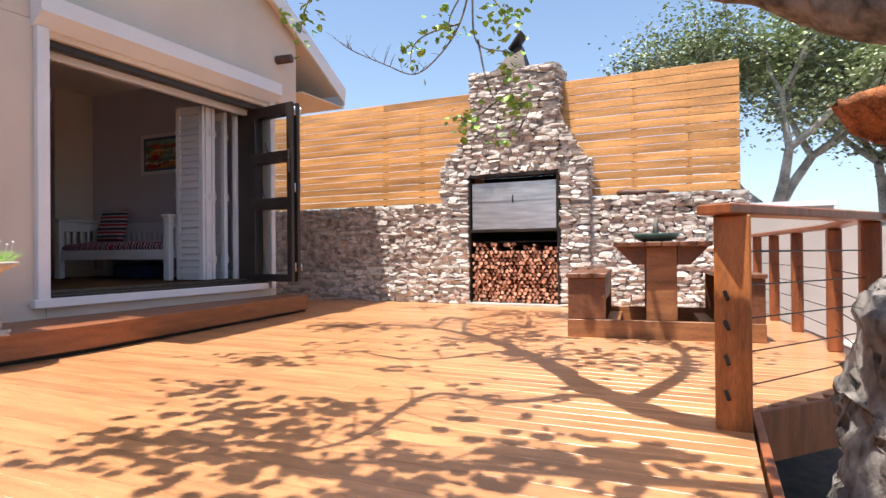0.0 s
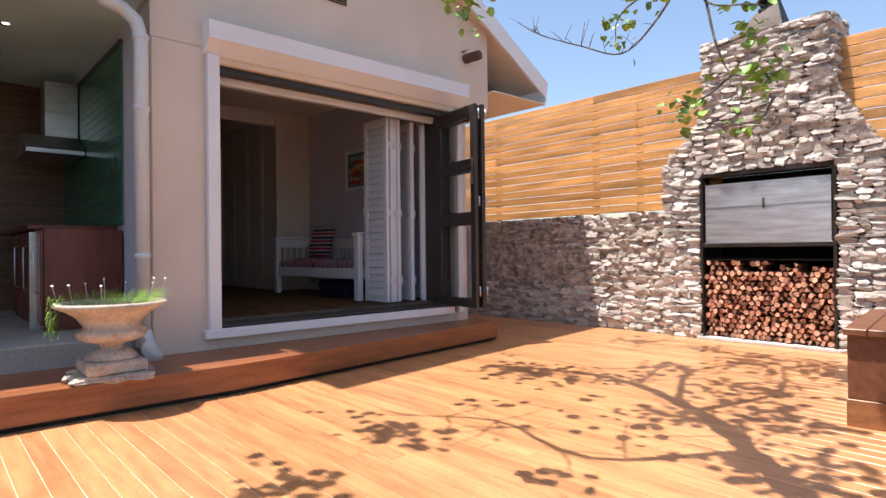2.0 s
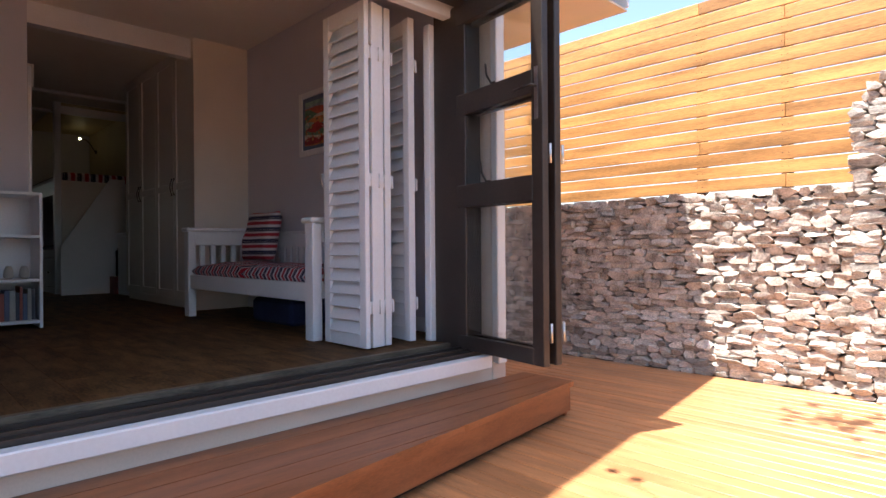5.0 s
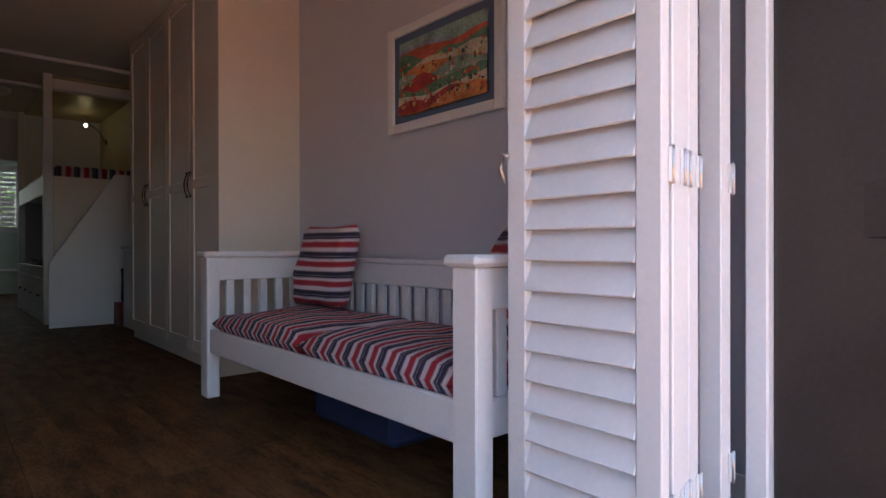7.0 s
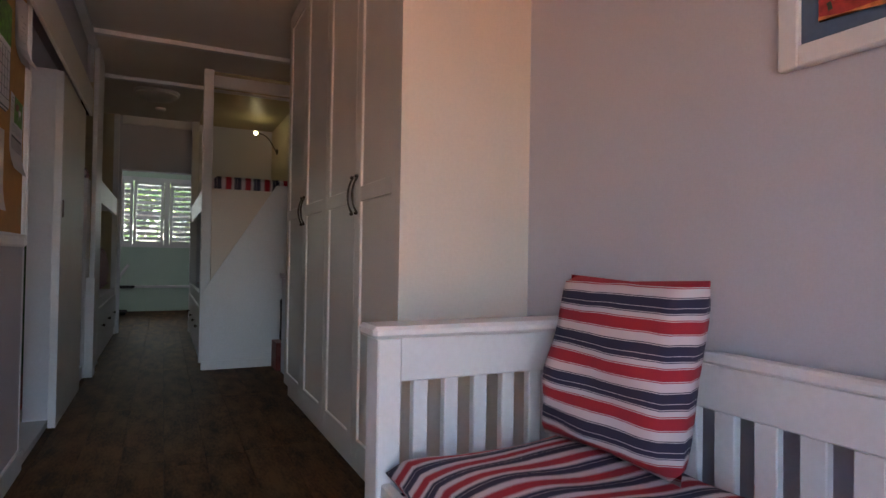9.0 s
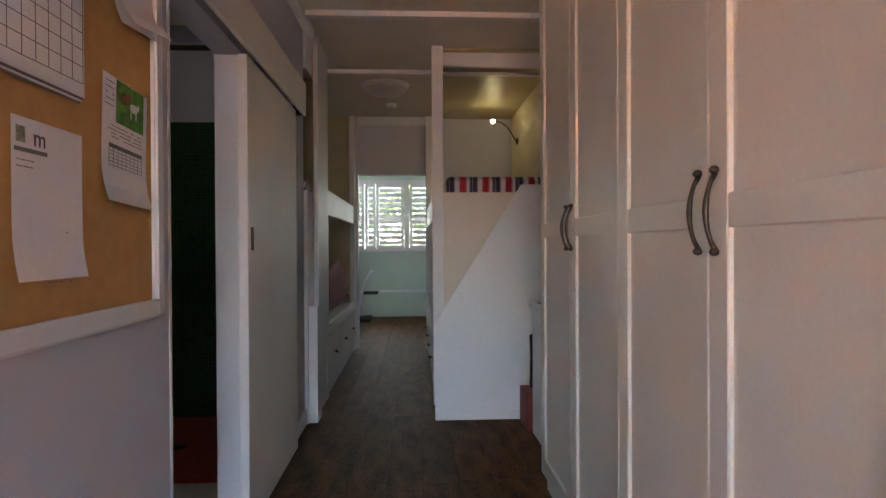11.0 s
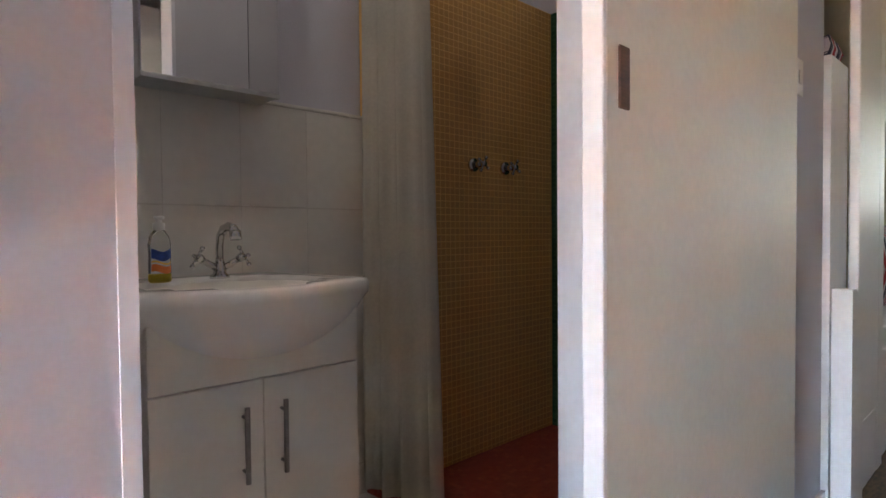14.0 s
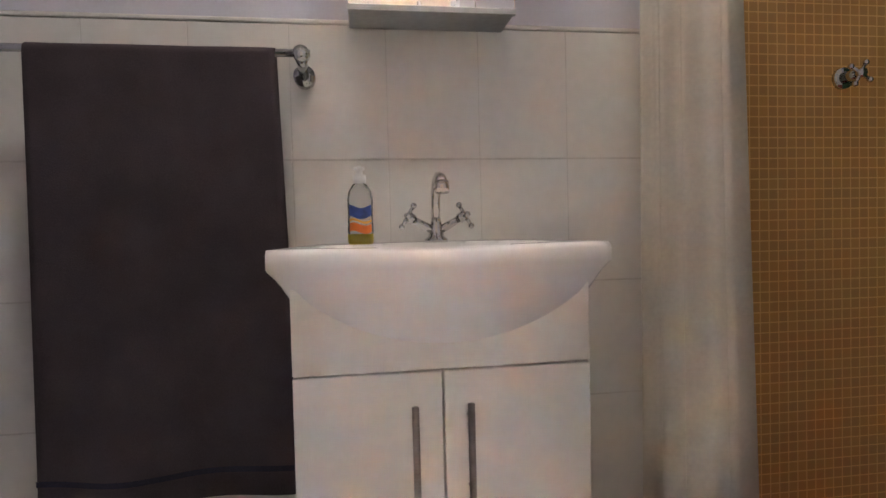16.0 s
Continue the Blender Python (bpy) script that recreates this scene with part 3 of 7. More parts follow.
structure("trim_jamb_inner", (-5.055, -4.996, 5.85, 6.12, 0.424, 2.44), M_WHITE, "white timber lining beside the folded shutters", "trim", 0.005)
structure("threshold", (FB - 0.02, FB + 0.02, 3.37, 6.03, 0.36, 0.424), M_THRESH, "worn timber threshold strip", "trim", 0.003)

# kitchen to the side
KB = -8.1
structure("kitchen_floor", (KB, FX + 0.02, -3.2, 2.86, 0.1, 0.38), M_CONC, "grey cement kitchen floor", "floor", 0.01)
structure("ceiling_kitchen", (KB, FX, -3.2, 2.86, 2.96, 3.02), M_KCEIL, "pale green white kitchen ceiling", "ceiling")
structure("wall_kitchen_back", (KB - 0.1, KB, -3.2, 2.86, 0.1, 3.02), M_KWOOD, "brown timber clad kitchen wall")
structure("wall_kitchen_far", (KB, FX, -3.3, -3.2, 0.1, 3.02), M_PLASTER, "plastered kitchen wall")
# stone wall and chimney cores
structure("wall_stone_core", (-8.5, -3.10, 8.11, 8.34, -0.1, 1.40), M_MORTAR, "dark gaps of the dry stone wall")
structure("wall_stone_core_right", (-1.14, 0.68, 8.11, 8.34, -0.1, 1.40), M_MORTAR, "dark gaps of the dry stone wall")
structure("wall_boundary", (-2.0, 2.45, 13.5, 13.7, -1.0, 1.56), M_SAND, "pale rendered boundary wall with a white coping")
structure("wall_boundary_low", (2.451, 14.0, 13.5, 13.7, -1.0, 1.15), M_SAND, "pale rendered lower boundary wall")
structure("trim_coping", (-2.0, 2.5, 13.45, 13.75, 1.56, 1.66), M_WHITE, "white coping on the boundary wall", "trim")
structure("wall_behind", (-12, 9, -7.2, -7.0, -1.0, 2.6), M_SAND, "plain pale wall behind")
structure("wall_bunk_end", (-11.744, -11.501, 4.122, 4.262, FI, 2.0), M_WHITE, "white boarded end of the bunk recess")
structure("wall_bunk_end_head", (-11.744, -11.501, 4.122, 4.262, 2.82, CEIL - 0.002), M_WHITE, "white boarding above the slot to the bunk recess")
structure("bunk_recess_lining", (-11.744, -11.501, 4.122, 4.15, 2.001, 2.819), M_YELLOW, "warm cream lining of the bunk recess seen through a slot")

# ---- outdoor things ----


def rng(seed):
    return random.Random(seed)


# step along the house front
step = thing("deck_step", "reddish hardwood step with long boards along the house front", "step", (0, 0, 0))
def step_edge(y):
    return -3.85 if y < 3.2 else -3.85 - 0.41 * (y - 3.2) / 3.13


for k in range(6):
    x1 = -3.85 - k * 0.135
    x0 = max(x1 - 0.131, -4.637)
    ya = min(6.33, 3.2 + (-3.85 - x1) / 0.41 * 3.13 if k else 3.2)
    yb = min(6.33, 3.2 + (-3.85 - x0) / 0.41 * 3.13)
    pts = [(x0, -3.0), (x1, -3.0), (x1, ya)] + ([(step_edge(6.33), 6.33), (x0, 6.33)] if yb >= 6.33 else [(x0, yb)])
    if ya >= 6.33:
        pts = [(x0, -3.0), (x1, -3.0), (x1, 6.33), (x0, 6.33)]
    prism("tread_board", pts, "z", 0.18, 0.21, M_STEP, step)
prism("riser", [(-3.885, -3.0), (-3.865, -3.0), (-3.865, 3.2), (step_edge(6.31) - 0.015, 6.31), (step_edge(6.31) - 0.035, 6.31), (-3.885, 3.2)], "z", 0.035, 0.179, M_STEP, step)
slab("end_riser", (-4.63, step_edge(6.31) - 0.04, 6.29, 6.31, 0.0, 0.179), M_STEP, step)
prism("core", [(-4.63, -3.0), (-3.91, -3.0), (-3.91, 3.2), (step_edge(6.28) - 0.06, 6.285), (-4.63, 6.285)], "z", 0.0, 0.172, M_DARKGAP, step)

# railing
def railing():
    t = thing("railing", "reddish timber railing with steel cables on the deck edge", "railing")
    for x, y, w, mt in ((0.43, 3.05, 0.068, M_POST), (1.10, 4.05, 0.045, M_RAIL), (1.14, 5.30, 0.045, M_RAIL), (1.035, 6.38, 0.045, M_RAIL), (0.93, 7.25, 0.045, M_RAIL), (0.82, 7.95, 0.045, M_RAIL)):
        bm = bmesh.new()
        box_bm(bm, x - w, x + w, y - w, y + w, -0.28 if w > 0.05 else 0.0, 0.87, 0.008)
        p = part("post", bm, mt, t)
        if w > 0.05:
            for z in (0.16, 0.30, 0.44, 0.56):
                b2 = bmesh.new()
                tube_bm(b2, [(x - 0.03, y - w - 0.004, z), (x - 0.018, y - w - 0.03, z - 0.03)], 0.008, 8)
                part("cable_end", b2, M_IRON, p)
    def beam(a, b, w, z0, z1, mt):
        d = (Vector(b) - Vector(a))
        n = Vector((-d.y, d.x, 0)).normalized() * w
        bm = bmesh.new()
        box_bm(bm, 0, d.length, -w, w, z0, z1, 0.006, Matrix.Translation((a[0], a[1], 0)) @ Matrix.Rotation(math.atan2(d.y, d.x), 4, "Z"))
        return part("handrail", bm, mt, t)
    beam((0.36, 2.93, 0), (1.17, 4.15, 0), 0.075, 0.87, 0.912, M_RAIL)
    beam((1.10, 3.98, 0), (1.14, 5.34, 0), 0.06, 0.874, 0.908, M_RAIL)
    beam((1.14, 5.34, 0), (0.80, 8.02, 0), 0.06, 0.872, 0.906, M_RAIL)
    for z in (0.16, 0.30, 0.44, 0.58, 0.72):
        bm = bmesh.new()
        tube_bm(bm, [(0.46, 3.07, z), (1.10, 4.05, z), (1.14, 5.3, z), (1.035, 6.38, z), (0.93, 7.25, z), (0.82, 7.95, z)], 0.0035, 5)
        part("cable", bm, M_IRON, t)


railing()
edge = thing("deck_fascia", "brown timber fascia boards along the deck edge", "fascia")
for a, b in (((0.50, 3.36), (1.02, 3.97)), ((1.02, 3.97), (1.28, 5.28)), ((1.28, 5.28), (0.86, 8.0)), ((0.50, 0.9), (0.50, 3.36))):
    d = Vector((b[0] - a[0], b[1] - a[1], 0))
    bm = bmesh.new()
    box_bm(bm, 0, d.length, -0.045, -0.012, -0.24, -0.002, 0.003, Matrix.Translation((a[0], a[1], 0)) @ Matrix.Rotation(math.atan2(d.y, d.x), 4, "Z"))
    part("fascia_board", bm, M_RAIL, edge)
slab("ledge", (0.555, 0.75, 1.2, 3.1, -0.33, -0.28), M_RAIL, edge)


# picnic set on its own low platform
def picnic():
    t = thing("picnic_table", "dark stained timber table with two block benches on a low platform", "picnic table", (-0.775, 5.345, 0), 6.5)
    W, D = 1.52, 1.35
    for k, (x0, x1, y0, y1) in enumerate(((0, W, 0, 0.05), (0, W, D - 0.05, D), (0, 0.05, 0.052, D - 0.052), (W - 0.05, W, 0.052, D - 0.052))):
        slab("platform_side", (x0, x1, y0, y1, 0, 0.15), M_DARKWOOD2, t, bevel=0.004)
    for k in range(3):
        slab("platform_bearer", (0.36 + k * 0.4 - 0.06, 0.36 + k * 0.4 + 0.06, 0.052, D - 0.052, 0.04, 0.10), M_DARKWOOD2, t, bevel=0.004)
    for x0 in (0.0, 1.20):
        for y0 in (0.0, 1.15):
            slab("bench_end", (x0 + 0.005, x0 + 0.315, y0 + 0.01, y0 + 0.09, 0.152, 0.50), M_DARKWOOD, t, bevel=0.004)
        slab("bench_side", (x0 + 0.28, x0 + 0.31, 0.092, 1.148, 0.30, 0.50), M_DARKWOOD, t, bevel=0.004)
        for k in range(3):
            slab("bench_slat", (x0 - 0.01 + k * 0.112, x0 + 0.098 + k * 0.112, -0.03, 1.28, 0.502, 0.54), M_DARKWOOD, t, bevel=0.005)
    for y0 in (0.05, 1.05):
        slab("pedestal", (0.64, 0.88, y0, y0 + 0.1, 0.15, 0.76), M_DARKWOOD2, t, bevel=0.005)
        prism("bracket", [(0.40, 0.76), (0.635, 0.76), (0.635, 0.61), (0.54, 0.61)], "y", y0, y0 + 0.08, M_DARKWOOD, t)
        prism("bracket", [(1.12, 0.76), (0.885, 0.76), (0.885, 0.61), (0.98, 0.61)], "y", y0, y0 + 0.08, M_DARKWOOD, t)
    for k in range(6):
        slab("table_slat", (0.385 + k * 0.126, 0.507 + k * 0.126, -0.05, 1.30, 0.762, 0.80), M_DARKWOOD, t, bevel=0.005)


M_DARKWOOD2 = material("platform_timber", (0.30, 0.125, 0.05), 0.45, vary=0.2, scale=3, fine=30, bump=0.25, stretch=(1, 6, 6))
picnic()
bowl = thing("table_bowl", "dark green glazed bowl on the timber table", "bowl", (-0.10, 5.85, 0.80))
bm = bmesh.new()
lathe_bm(bm, [(0.10, 0.0), (0.17, 0.03), (0.20, 0.075), (0.19, 0.075), (0.155, 0.035), (0.02, 0.02)], 28)
part("dish", bm, M_BOWL, bowl, smooth=True)
bm = bmesh.new()
tube_bm(bm, [(0.01, 0, 0.02), (0.0, 0, 0.16), (0.01, 0, 0.22)], [0.03, 0.022, 0.012], 10)
part("stub", bm, M_BARK, bowl, smooth=True)

# fireplace parts
braai = thing("braai", "built in barbecue with a raised steel shutter in the chimney", "barbecue", (-2.1, 8.0, 0))
bx0, bx1 = -0.645, 0.645
def local(nm, d, mt, lb="", bv=0.003):
    return slab(nm, d, mt, braai, lb, bevel=bv)
local("frame_top", (bx0, bx1, -0.07, 0.0, 1.76, 1.815), M_IRON)
local("frame_left", (bx0, bx0 + 0.032, -0.07, 0.0, 0.03, 1.758), M_IRON)
local("frame_right", (bx1 - 0.032, bx1, -0.07, 0.0, 0.03, 1.758), M_IRON)
shut = local("shutter", (bx0 + 0.05, bx1 - 0.05, -0.035, -0.02, 1.03, 1.68), M_BRUSHED, "brushed steel shutter")
slab("shutter_fold", (bx0 + 0.05, bx1 - 0.05, -0.041, -0.0355, 1.425, 1.432), M_STEEL, shut)
slab("shutter_rail", (bx0 + 0.02, bx1 - 0.02, -0.06, -0.0355, 1.00, 1.045), M_IRON, shut, bevel=0.004)
bm = bmesh.new()
tube_bm(bm, [(0.0, -0.045, 1.40), (0.0, -0.06, 1.43), (0.0, -0.06, 1.47), (0.0, -0.045, 1.50)], 0.007, 8)
part("shutter_handle", bm, M_IRON, shut, smooth=True)
local("box_back", (bx0, bx1, 0.45, 0.47, 0.03, 1.8), M_SOOT)
local("box_left", (bx0 - 0.01, bx0 + 0.002, 0.002, 0.448, 0.03, 1.8), M_SOOT)
local("box_right", (bx1 - 0.002, bx1 + 0.01, 0.002, 0.448, 0.03, 1.8), M_SOOT)
local("box_top", (bx0, bx1, 0.002, 0.448, 1.80, 1.815), M_SOOT)
local("grate_shelf", (bx0 + 0.003, bx1 - 0.003, 0.002, 0.448, 0.86, 0.875), M_SOOT)
local("hearth", (bx0 - 0.03, bx1 + 0.03, -0.10, 0.45, 0.0, 0.028), M_HEARTH)
cowl = thing("chimney_cowl", "black steel chimney cowl with a tilted vane", "chimney cowl", (-2.14, 8.2, 3.2))
bm = bmesh.new()
lo = [bm.verts.new(p) for p in ((-0.25, -0.20, 0), (0.23, -0.20, 0), (0.23, 0.16, 0), (-0.25, 0.16, 0))]
hi = [bm.verts.new(p) for p in ((0.04, -0.06, 0.38), (0.13, -0.06, 0.38), (0.13, 0.04, 0.38), (0.04, 0.04, 0.38))]
bm.faces.new(lo[::-1])
bm.faces.new(hi)
for k in range(4):
    bm.faces.new((lo[k], lo[(k + 1) % 4], hi[(k + 1) % 4], hi[k]))
part("hood", bm, M_IRON, cowl)
bm = bmesh.new()
box_bm(bm, -0.19, 0.10, -0.14, 0.14, -0.012, 0.012, 0.002, pose(0.08, 0, 0.48, 0, -52, 0))
part("vane", bm, M_IRON, cowl)
bm = bmesh.new()
tube_bm(bm, [(0.085, 0, 0.36), (0.08, 0, 0.48)], 0.035, 8)
part("vane_post", bm, M_IRON, cowl)

# firewood: split logs, ends to the front
def firewood():
    t = thing("firewood_stack", "stack of split firewood logs under the barbecue", "firewood", (-2.1, 8.0, 0.03))
    r = rng(5)
    meshes = []
    for s in range(10):
        bm = bmesh.new()
        k = r.choice((3, 4, 4, 5, 6))
        a0 = r.uniform(0, 6.28)
        pts = [(0.033 * r.uniform(0.75, 1.2) * math.cos(a0 + 6.2832 * i / k), 0.030 * r.uniform(0.75, 1.2) * math.sin(a0 + 6.2832 * i / k)) for i in range(k)]
        f0, f1, bk = ([bm.verts.new((x * q, y, z * q)) for x, z in pts] for q, y in ((0.9, 0.0), (1.0, 0.008), (1.0, 0.3)))
        bm.faces.new(f0).material_index = 1
        for A, B in ((f0, f1), (f1, bk)):
            for i in range(k):
                bm.faces.new((A[i], A[(i + 1) % k], B[(i + 1) % k], B[i]))
        bmesh.ops.recalc_face_normals(bm, faces=bm.faces)
        me = bpy.data.meshes.new("log")
        bm.to_mesh(me)
        bm.free()
        me.materials.append(M_LOG)
        me.materials.append(M_LOGEND)
        meshes.append(me)
    n, z, row = 0, 0.03, 0
    while z < 0.80:
        x = -0.59 + (row % 2) * 0.028
        while x < 0.60:
            if n < 300 and not (z > 0.72 and r.random() < 0.45):
                o = new("log", r.choice(meshes))
                o.parent = t
                o.matrix_basis = pose(x + r.uniform(-0.008, 0.008), -0.01 + r.uniform(-0.03, 0.05), z + r.uniform(-0.008, 0.008), r.uniform(-3, 3), r.uniform(0, 360), r.uniform(-4, 4)) @ Matrix.Diagonal((r.uniform(0.85, 1.15), 1, r.uniform(0.85, 1.15), 1))
                n += 1
            x += 0.061
        z += 0.051
        row += 1


firewood()
bm = bmesh.new()
r = rng(9)
tube_bm(bm, [(-0.76 + 0.09 * k, 8.19 + r.uniform(-0.02, 0.02), 1.475 + r.uniform(-0.006, 0.006)) for k in range(8)], [0.03, 0.045, 0.04, 0.045, 0.038, 0.04, 0.035, 0.02], 9)
finish("driftwood", bm, M_POLE, label="small dark weathered log on top of the stone wall", category="log", smooth=True)

# planter urn on stones
urn = thing("planter_urn", "weathered cast stone urn with fluted bowl on a square foot", "planter", (-4.02, 2.45, 0.255))
bm = bmesh.new()
lathe_bm(bm, [(0.10, 0.13), (0.07, 0.17), (0.062, 0.20), (0.075, 0.225), (0.14, 0.245), (0.185, 0.28), (0.195, 0.325), (0.17, 0.345), (0.155, 0.36), (0.19, 0.43), (0.25, 0.49), (0.315, 0.525), (0.325, 0.545), (0.31, 0.56), (0.28, 0.55), (0.25, 0.51), (0.02, 0.50)], 72, flute=0.06, flutes=24, frange=(0.24, 0.34))
bmesh.ops.scale(bm, vec=(1, 1, 0.78), verts=bm.verts)
part("bowl", bm, M_URN, urn, smooth=True)
bm = bmesh.new()
lathe_bm(bm, [(0.15, 0.075), (0.15, 0.09), (0.12, 0.12), (0.10, 0.135)], 32)
part("collar", bm, M_URN, urn, smooth=True)
slab("foot", (-0.17, 0.17, -0.17, 0.17, 0.0, 0.075), M_URN, urn, bevel=0.012)
bm = bmesh.new()
lathe_bm(bm, [(0.27, 0.40), (0.20, 0.415), (0.01, 0.425)], 24)
part("soil", bm, M_SOIL, urn)
r = rng(21)
stones = thing("urn_stones", "loose flat stones under the planter urn", "stones", (-4.02, 2.45, 0.21))
for k in range(11):
    a = k / 11 * 6.283
    me = piece_mesh("flat_stone", r.uniform(0.12, 0.2), r.uniform(0.09, 0.15), 0.04, 0.012, M_URN, k, 0.12)
    o = new("flat_stone", me)
    o.parent = stones
    o.matrix_basis = pose(0.14 * math.cos(a) * (1 + 0.6 * (k % 2)), 0.17 * math.sin(a), 0.022, r.uniform(-4, 4), r.uniform(-4, 4), r.uniform(0, 180))
slab("bed_stone", (-0.16, 0.16, -0.16, 0.16, 0.001, 0.044), M_URN, stones, bevel=0.01)
bm = bmesh.new()
for k in range(420):
    a, q = r.uniform(0, 6.283), 0.27 * math.sqrt(r.random())
    x, y = q * math.cos(a), q * math.sin(a)
    h = r.uniform(0.03, 0.10)
    dx, dy = x * 0.4 + r.uniform(-0.04, 0.04), y * 0.4 + r.uniform(-0.04, 0.04)
    w = 0.0035
    v = [bm.verts.new(p) for p in ((x - w, y, 0), (x + w, y, 0), (x + dx * 0.5 + w * 0.7, y + dy * 0.5, h * 0.7), (x + dx * 0.5 - w * 0.7, y + dy * 0.5, h * 0.7), (x + dx, y + dy, h))]
    bm.faces.new((v[0], v[1], v[2], v[3]))
    bm.faces.new((v[3], v[2], v[4]))
for k in range(60):
    y, z, x = -0.27 + r.uniform(-0.05, 0.03), r.uniform(-0.22, 0.04), r.uniform(-0.07, 0.07)
    for q in range(3):
        s = 0.014
        a = r.uniform(0, 6.28)
        c = Vector((x + r.uniform(-0.02, 0.02), y - 0.03, z + r.uniform(-0.02, 0.02)))
        v = [bm.verts.new(c + Vector((s * math.cos(a + b), s * 0.5 * math.sin(a + b), s * math.sin(a + b)))) for b in (0, 1.6, 3.1, 4.7)]
        bm.faces.new(v)
plant = finish("planter_plant", bm, M_LEAF, label="thin grassy seedlings trailing over the urn rim", category="plant")
plant.location = (-4.02, 2.45, 0.685)
bm = bmesh.new()
for k in range(9):
    a, q = r.uniform(0, 6.28), r.uniform(0.2, 0.3)
    h = r.uniform(0.10, 0.14)
    tube_bm(bm, [(q * math.cos(a), q * math.sin(a), 0), (q * 1.1 * math.cos(a), q * 1.1 * math.sin(a), h)], 0.0015, 4)
    lathe_bm(bm, [(0.004, 0), (0.010, 0.004), (0.004, 0.009)], 7, (q * 1.1 * math.cos(a), q * 1.1 * math.sin(a), h))
fl = finish("small_flowers", bm, M_PLASTIC, label="tiny white flowers in the urn", category="flowers")
fl.location = (-4.02, 2.45, 0.685)

# downpipe
pipe = thing("downpipe", "pale grey painted downpipe on the plastered pillar", "downpipe", (-4.58, 2.78, 0))
bm = bmesh.new()
tube_bm(bm, [(0, 0, 0.30), (0, 0, 2.60), (-0.01, -0.03, 2.72), (-0.02, -0.12, 2.80), (-0.02, -0.24, 2.83), (-0.02, -0.28, 2.90), (-0.02, -0.28, 3.02)], 0.052, 16)
part("pipe", bm, M_PIPE, pipe, smooth=True)
for z in (0.95, 2.05, 2.58):
    bm = bmesh.new()
    lathe_bm(bm, [(0.053, z), (0.058, z + 0.003), (0.058, z + 0.04), (0.053, z + 0.043)], 16)
    part("collar", bm, M_PIPE, pipe, smooth=True)
bm = bmesh.new()
tube_bm(bm, [(0, 0.0, 0.42), (0.0, 0.02, 0.34), (0.04, 0.03, 0.28), (0.12, 0.03, 0.255), (0.18, 0.03, 0.25)], 0.056, 16)
part("shoe", bm, M_PIPE, pipe, smooth=True)
gut = thing("kitchen_roof", "flat roof edge over the kitchen with white gutter and slatted red soffit", "roof", kind="structure")
slab("roof_deck", (-8.2, -4.45, -3.3, 2.85, 3.03, 3.13), M_ROOF, gut)
slab("gutter", (-4.68, -4.45, -3.3, 2.62, 3.00, 3.028), M_WHITE, gut)
for k in range(5):
    slab("slat", (-4.62 + k * 0.03, -4.60 + k * 0.03, 2.63, 2.84, 2.975, 2.998), M_REDWOOD, gut)

# kitchen fittings
hood = thing("extractor_hood", "stainless extractor hood on the green tiled wall", "extractor hood", (-7.3, 2.58, 2.02))
prism("canopy", [(-0.45, 0), (0.45, 0), (0.45, 0.04), (0.14, 0.22), (-0.14, 0.22), (-0.45, 0.04)], "y", -0.25, 0.25, M_STEEL, hood)
slab("flue", (-0.13, 0.13, -0.05, 0.25, 0.222, 0.80), M_STEEL, hood, bevel=0.004)
for k in range(3):
    x0 = -6.02 - k * 0.62
    u = thing("kitchen_cabinet", "dark red wood kitchen base cabinet", "cabinet", (x0 + 0.3, 2.55, 0.38), group="kitchen cabinets")
    slab("body", (-0.3, 0.3, -0.27, 0.29, 0.0, 0.82), M_REDWOOD, u, bevel=0.003)
    slab("door", (-0.29, 0.29, -0.292, -0.272, 0.05, 0.81), M_REDWOOD, u, bevel=0.004)
    bm = bmesh.new()
    tube_bm(bm, [(0.2, -0.295, 0.3), (0.2, -0.325, 0.32), (0.2, -0.325, 0.68), (0.2, -0.295, 0.7)], 0.006, 8)
    part("handle", bm, M_STEEL, u, smooth=True)
slab("end_panel", (-5.70, -5.66, 2.25, 2.858, 0.38, 1.2), M_REDWOOD, label="polished dark red wood end panel of the counter", category="panel", bevel=0.003)
slab("steel_strip", (-5.659, -5.645, 2.21, 2.30, 0.38, 1.18), M_STEEL, label="steel edge trim of the kitchen counter", category="trim", bevel=0.003)
slab("counter", (-7.9, -5.64, 2.2, 2.858, 1.205, 1.24), M_REDWOOD, label="dark red wood kitchen counter", category="counter", bevel=0.004)
for k in range(5):
    x0 = -8.05
    u = thing("wall_cabinet", "brown timber kitchen cupboard with a bar handle", "cabinet", (-8.05 + 0.3, -1.7 + k * 0.62, 0.38), group="tall kitchen cupboards")
    slab("body", (-0.3, 0.25, -0.30, 0.30, 0.0, 2.1), M_KWOOD, u, bevel=0.003)
    slab("door", (0.252, 0.272, -0.295, 0.295, 0.04, 1.05), M_KWOOD, u, bevel=0.004)
    slab("door", (0.252, 0.272, -0.295, 0.295, 1.06, 2.09), M_KWOOD, u, bevel=0.004)
    bm = bmesh.new()
    tube_bm(bm, [(0.275, 0.22, 0.7), (0.30, 0.22, 0.72), (0.30, 0.22, 0.98), (0.275, 0.22, 1.0)], 0.006, 8)
    part("handle", bm, M_STEEL, u, smooth=True)
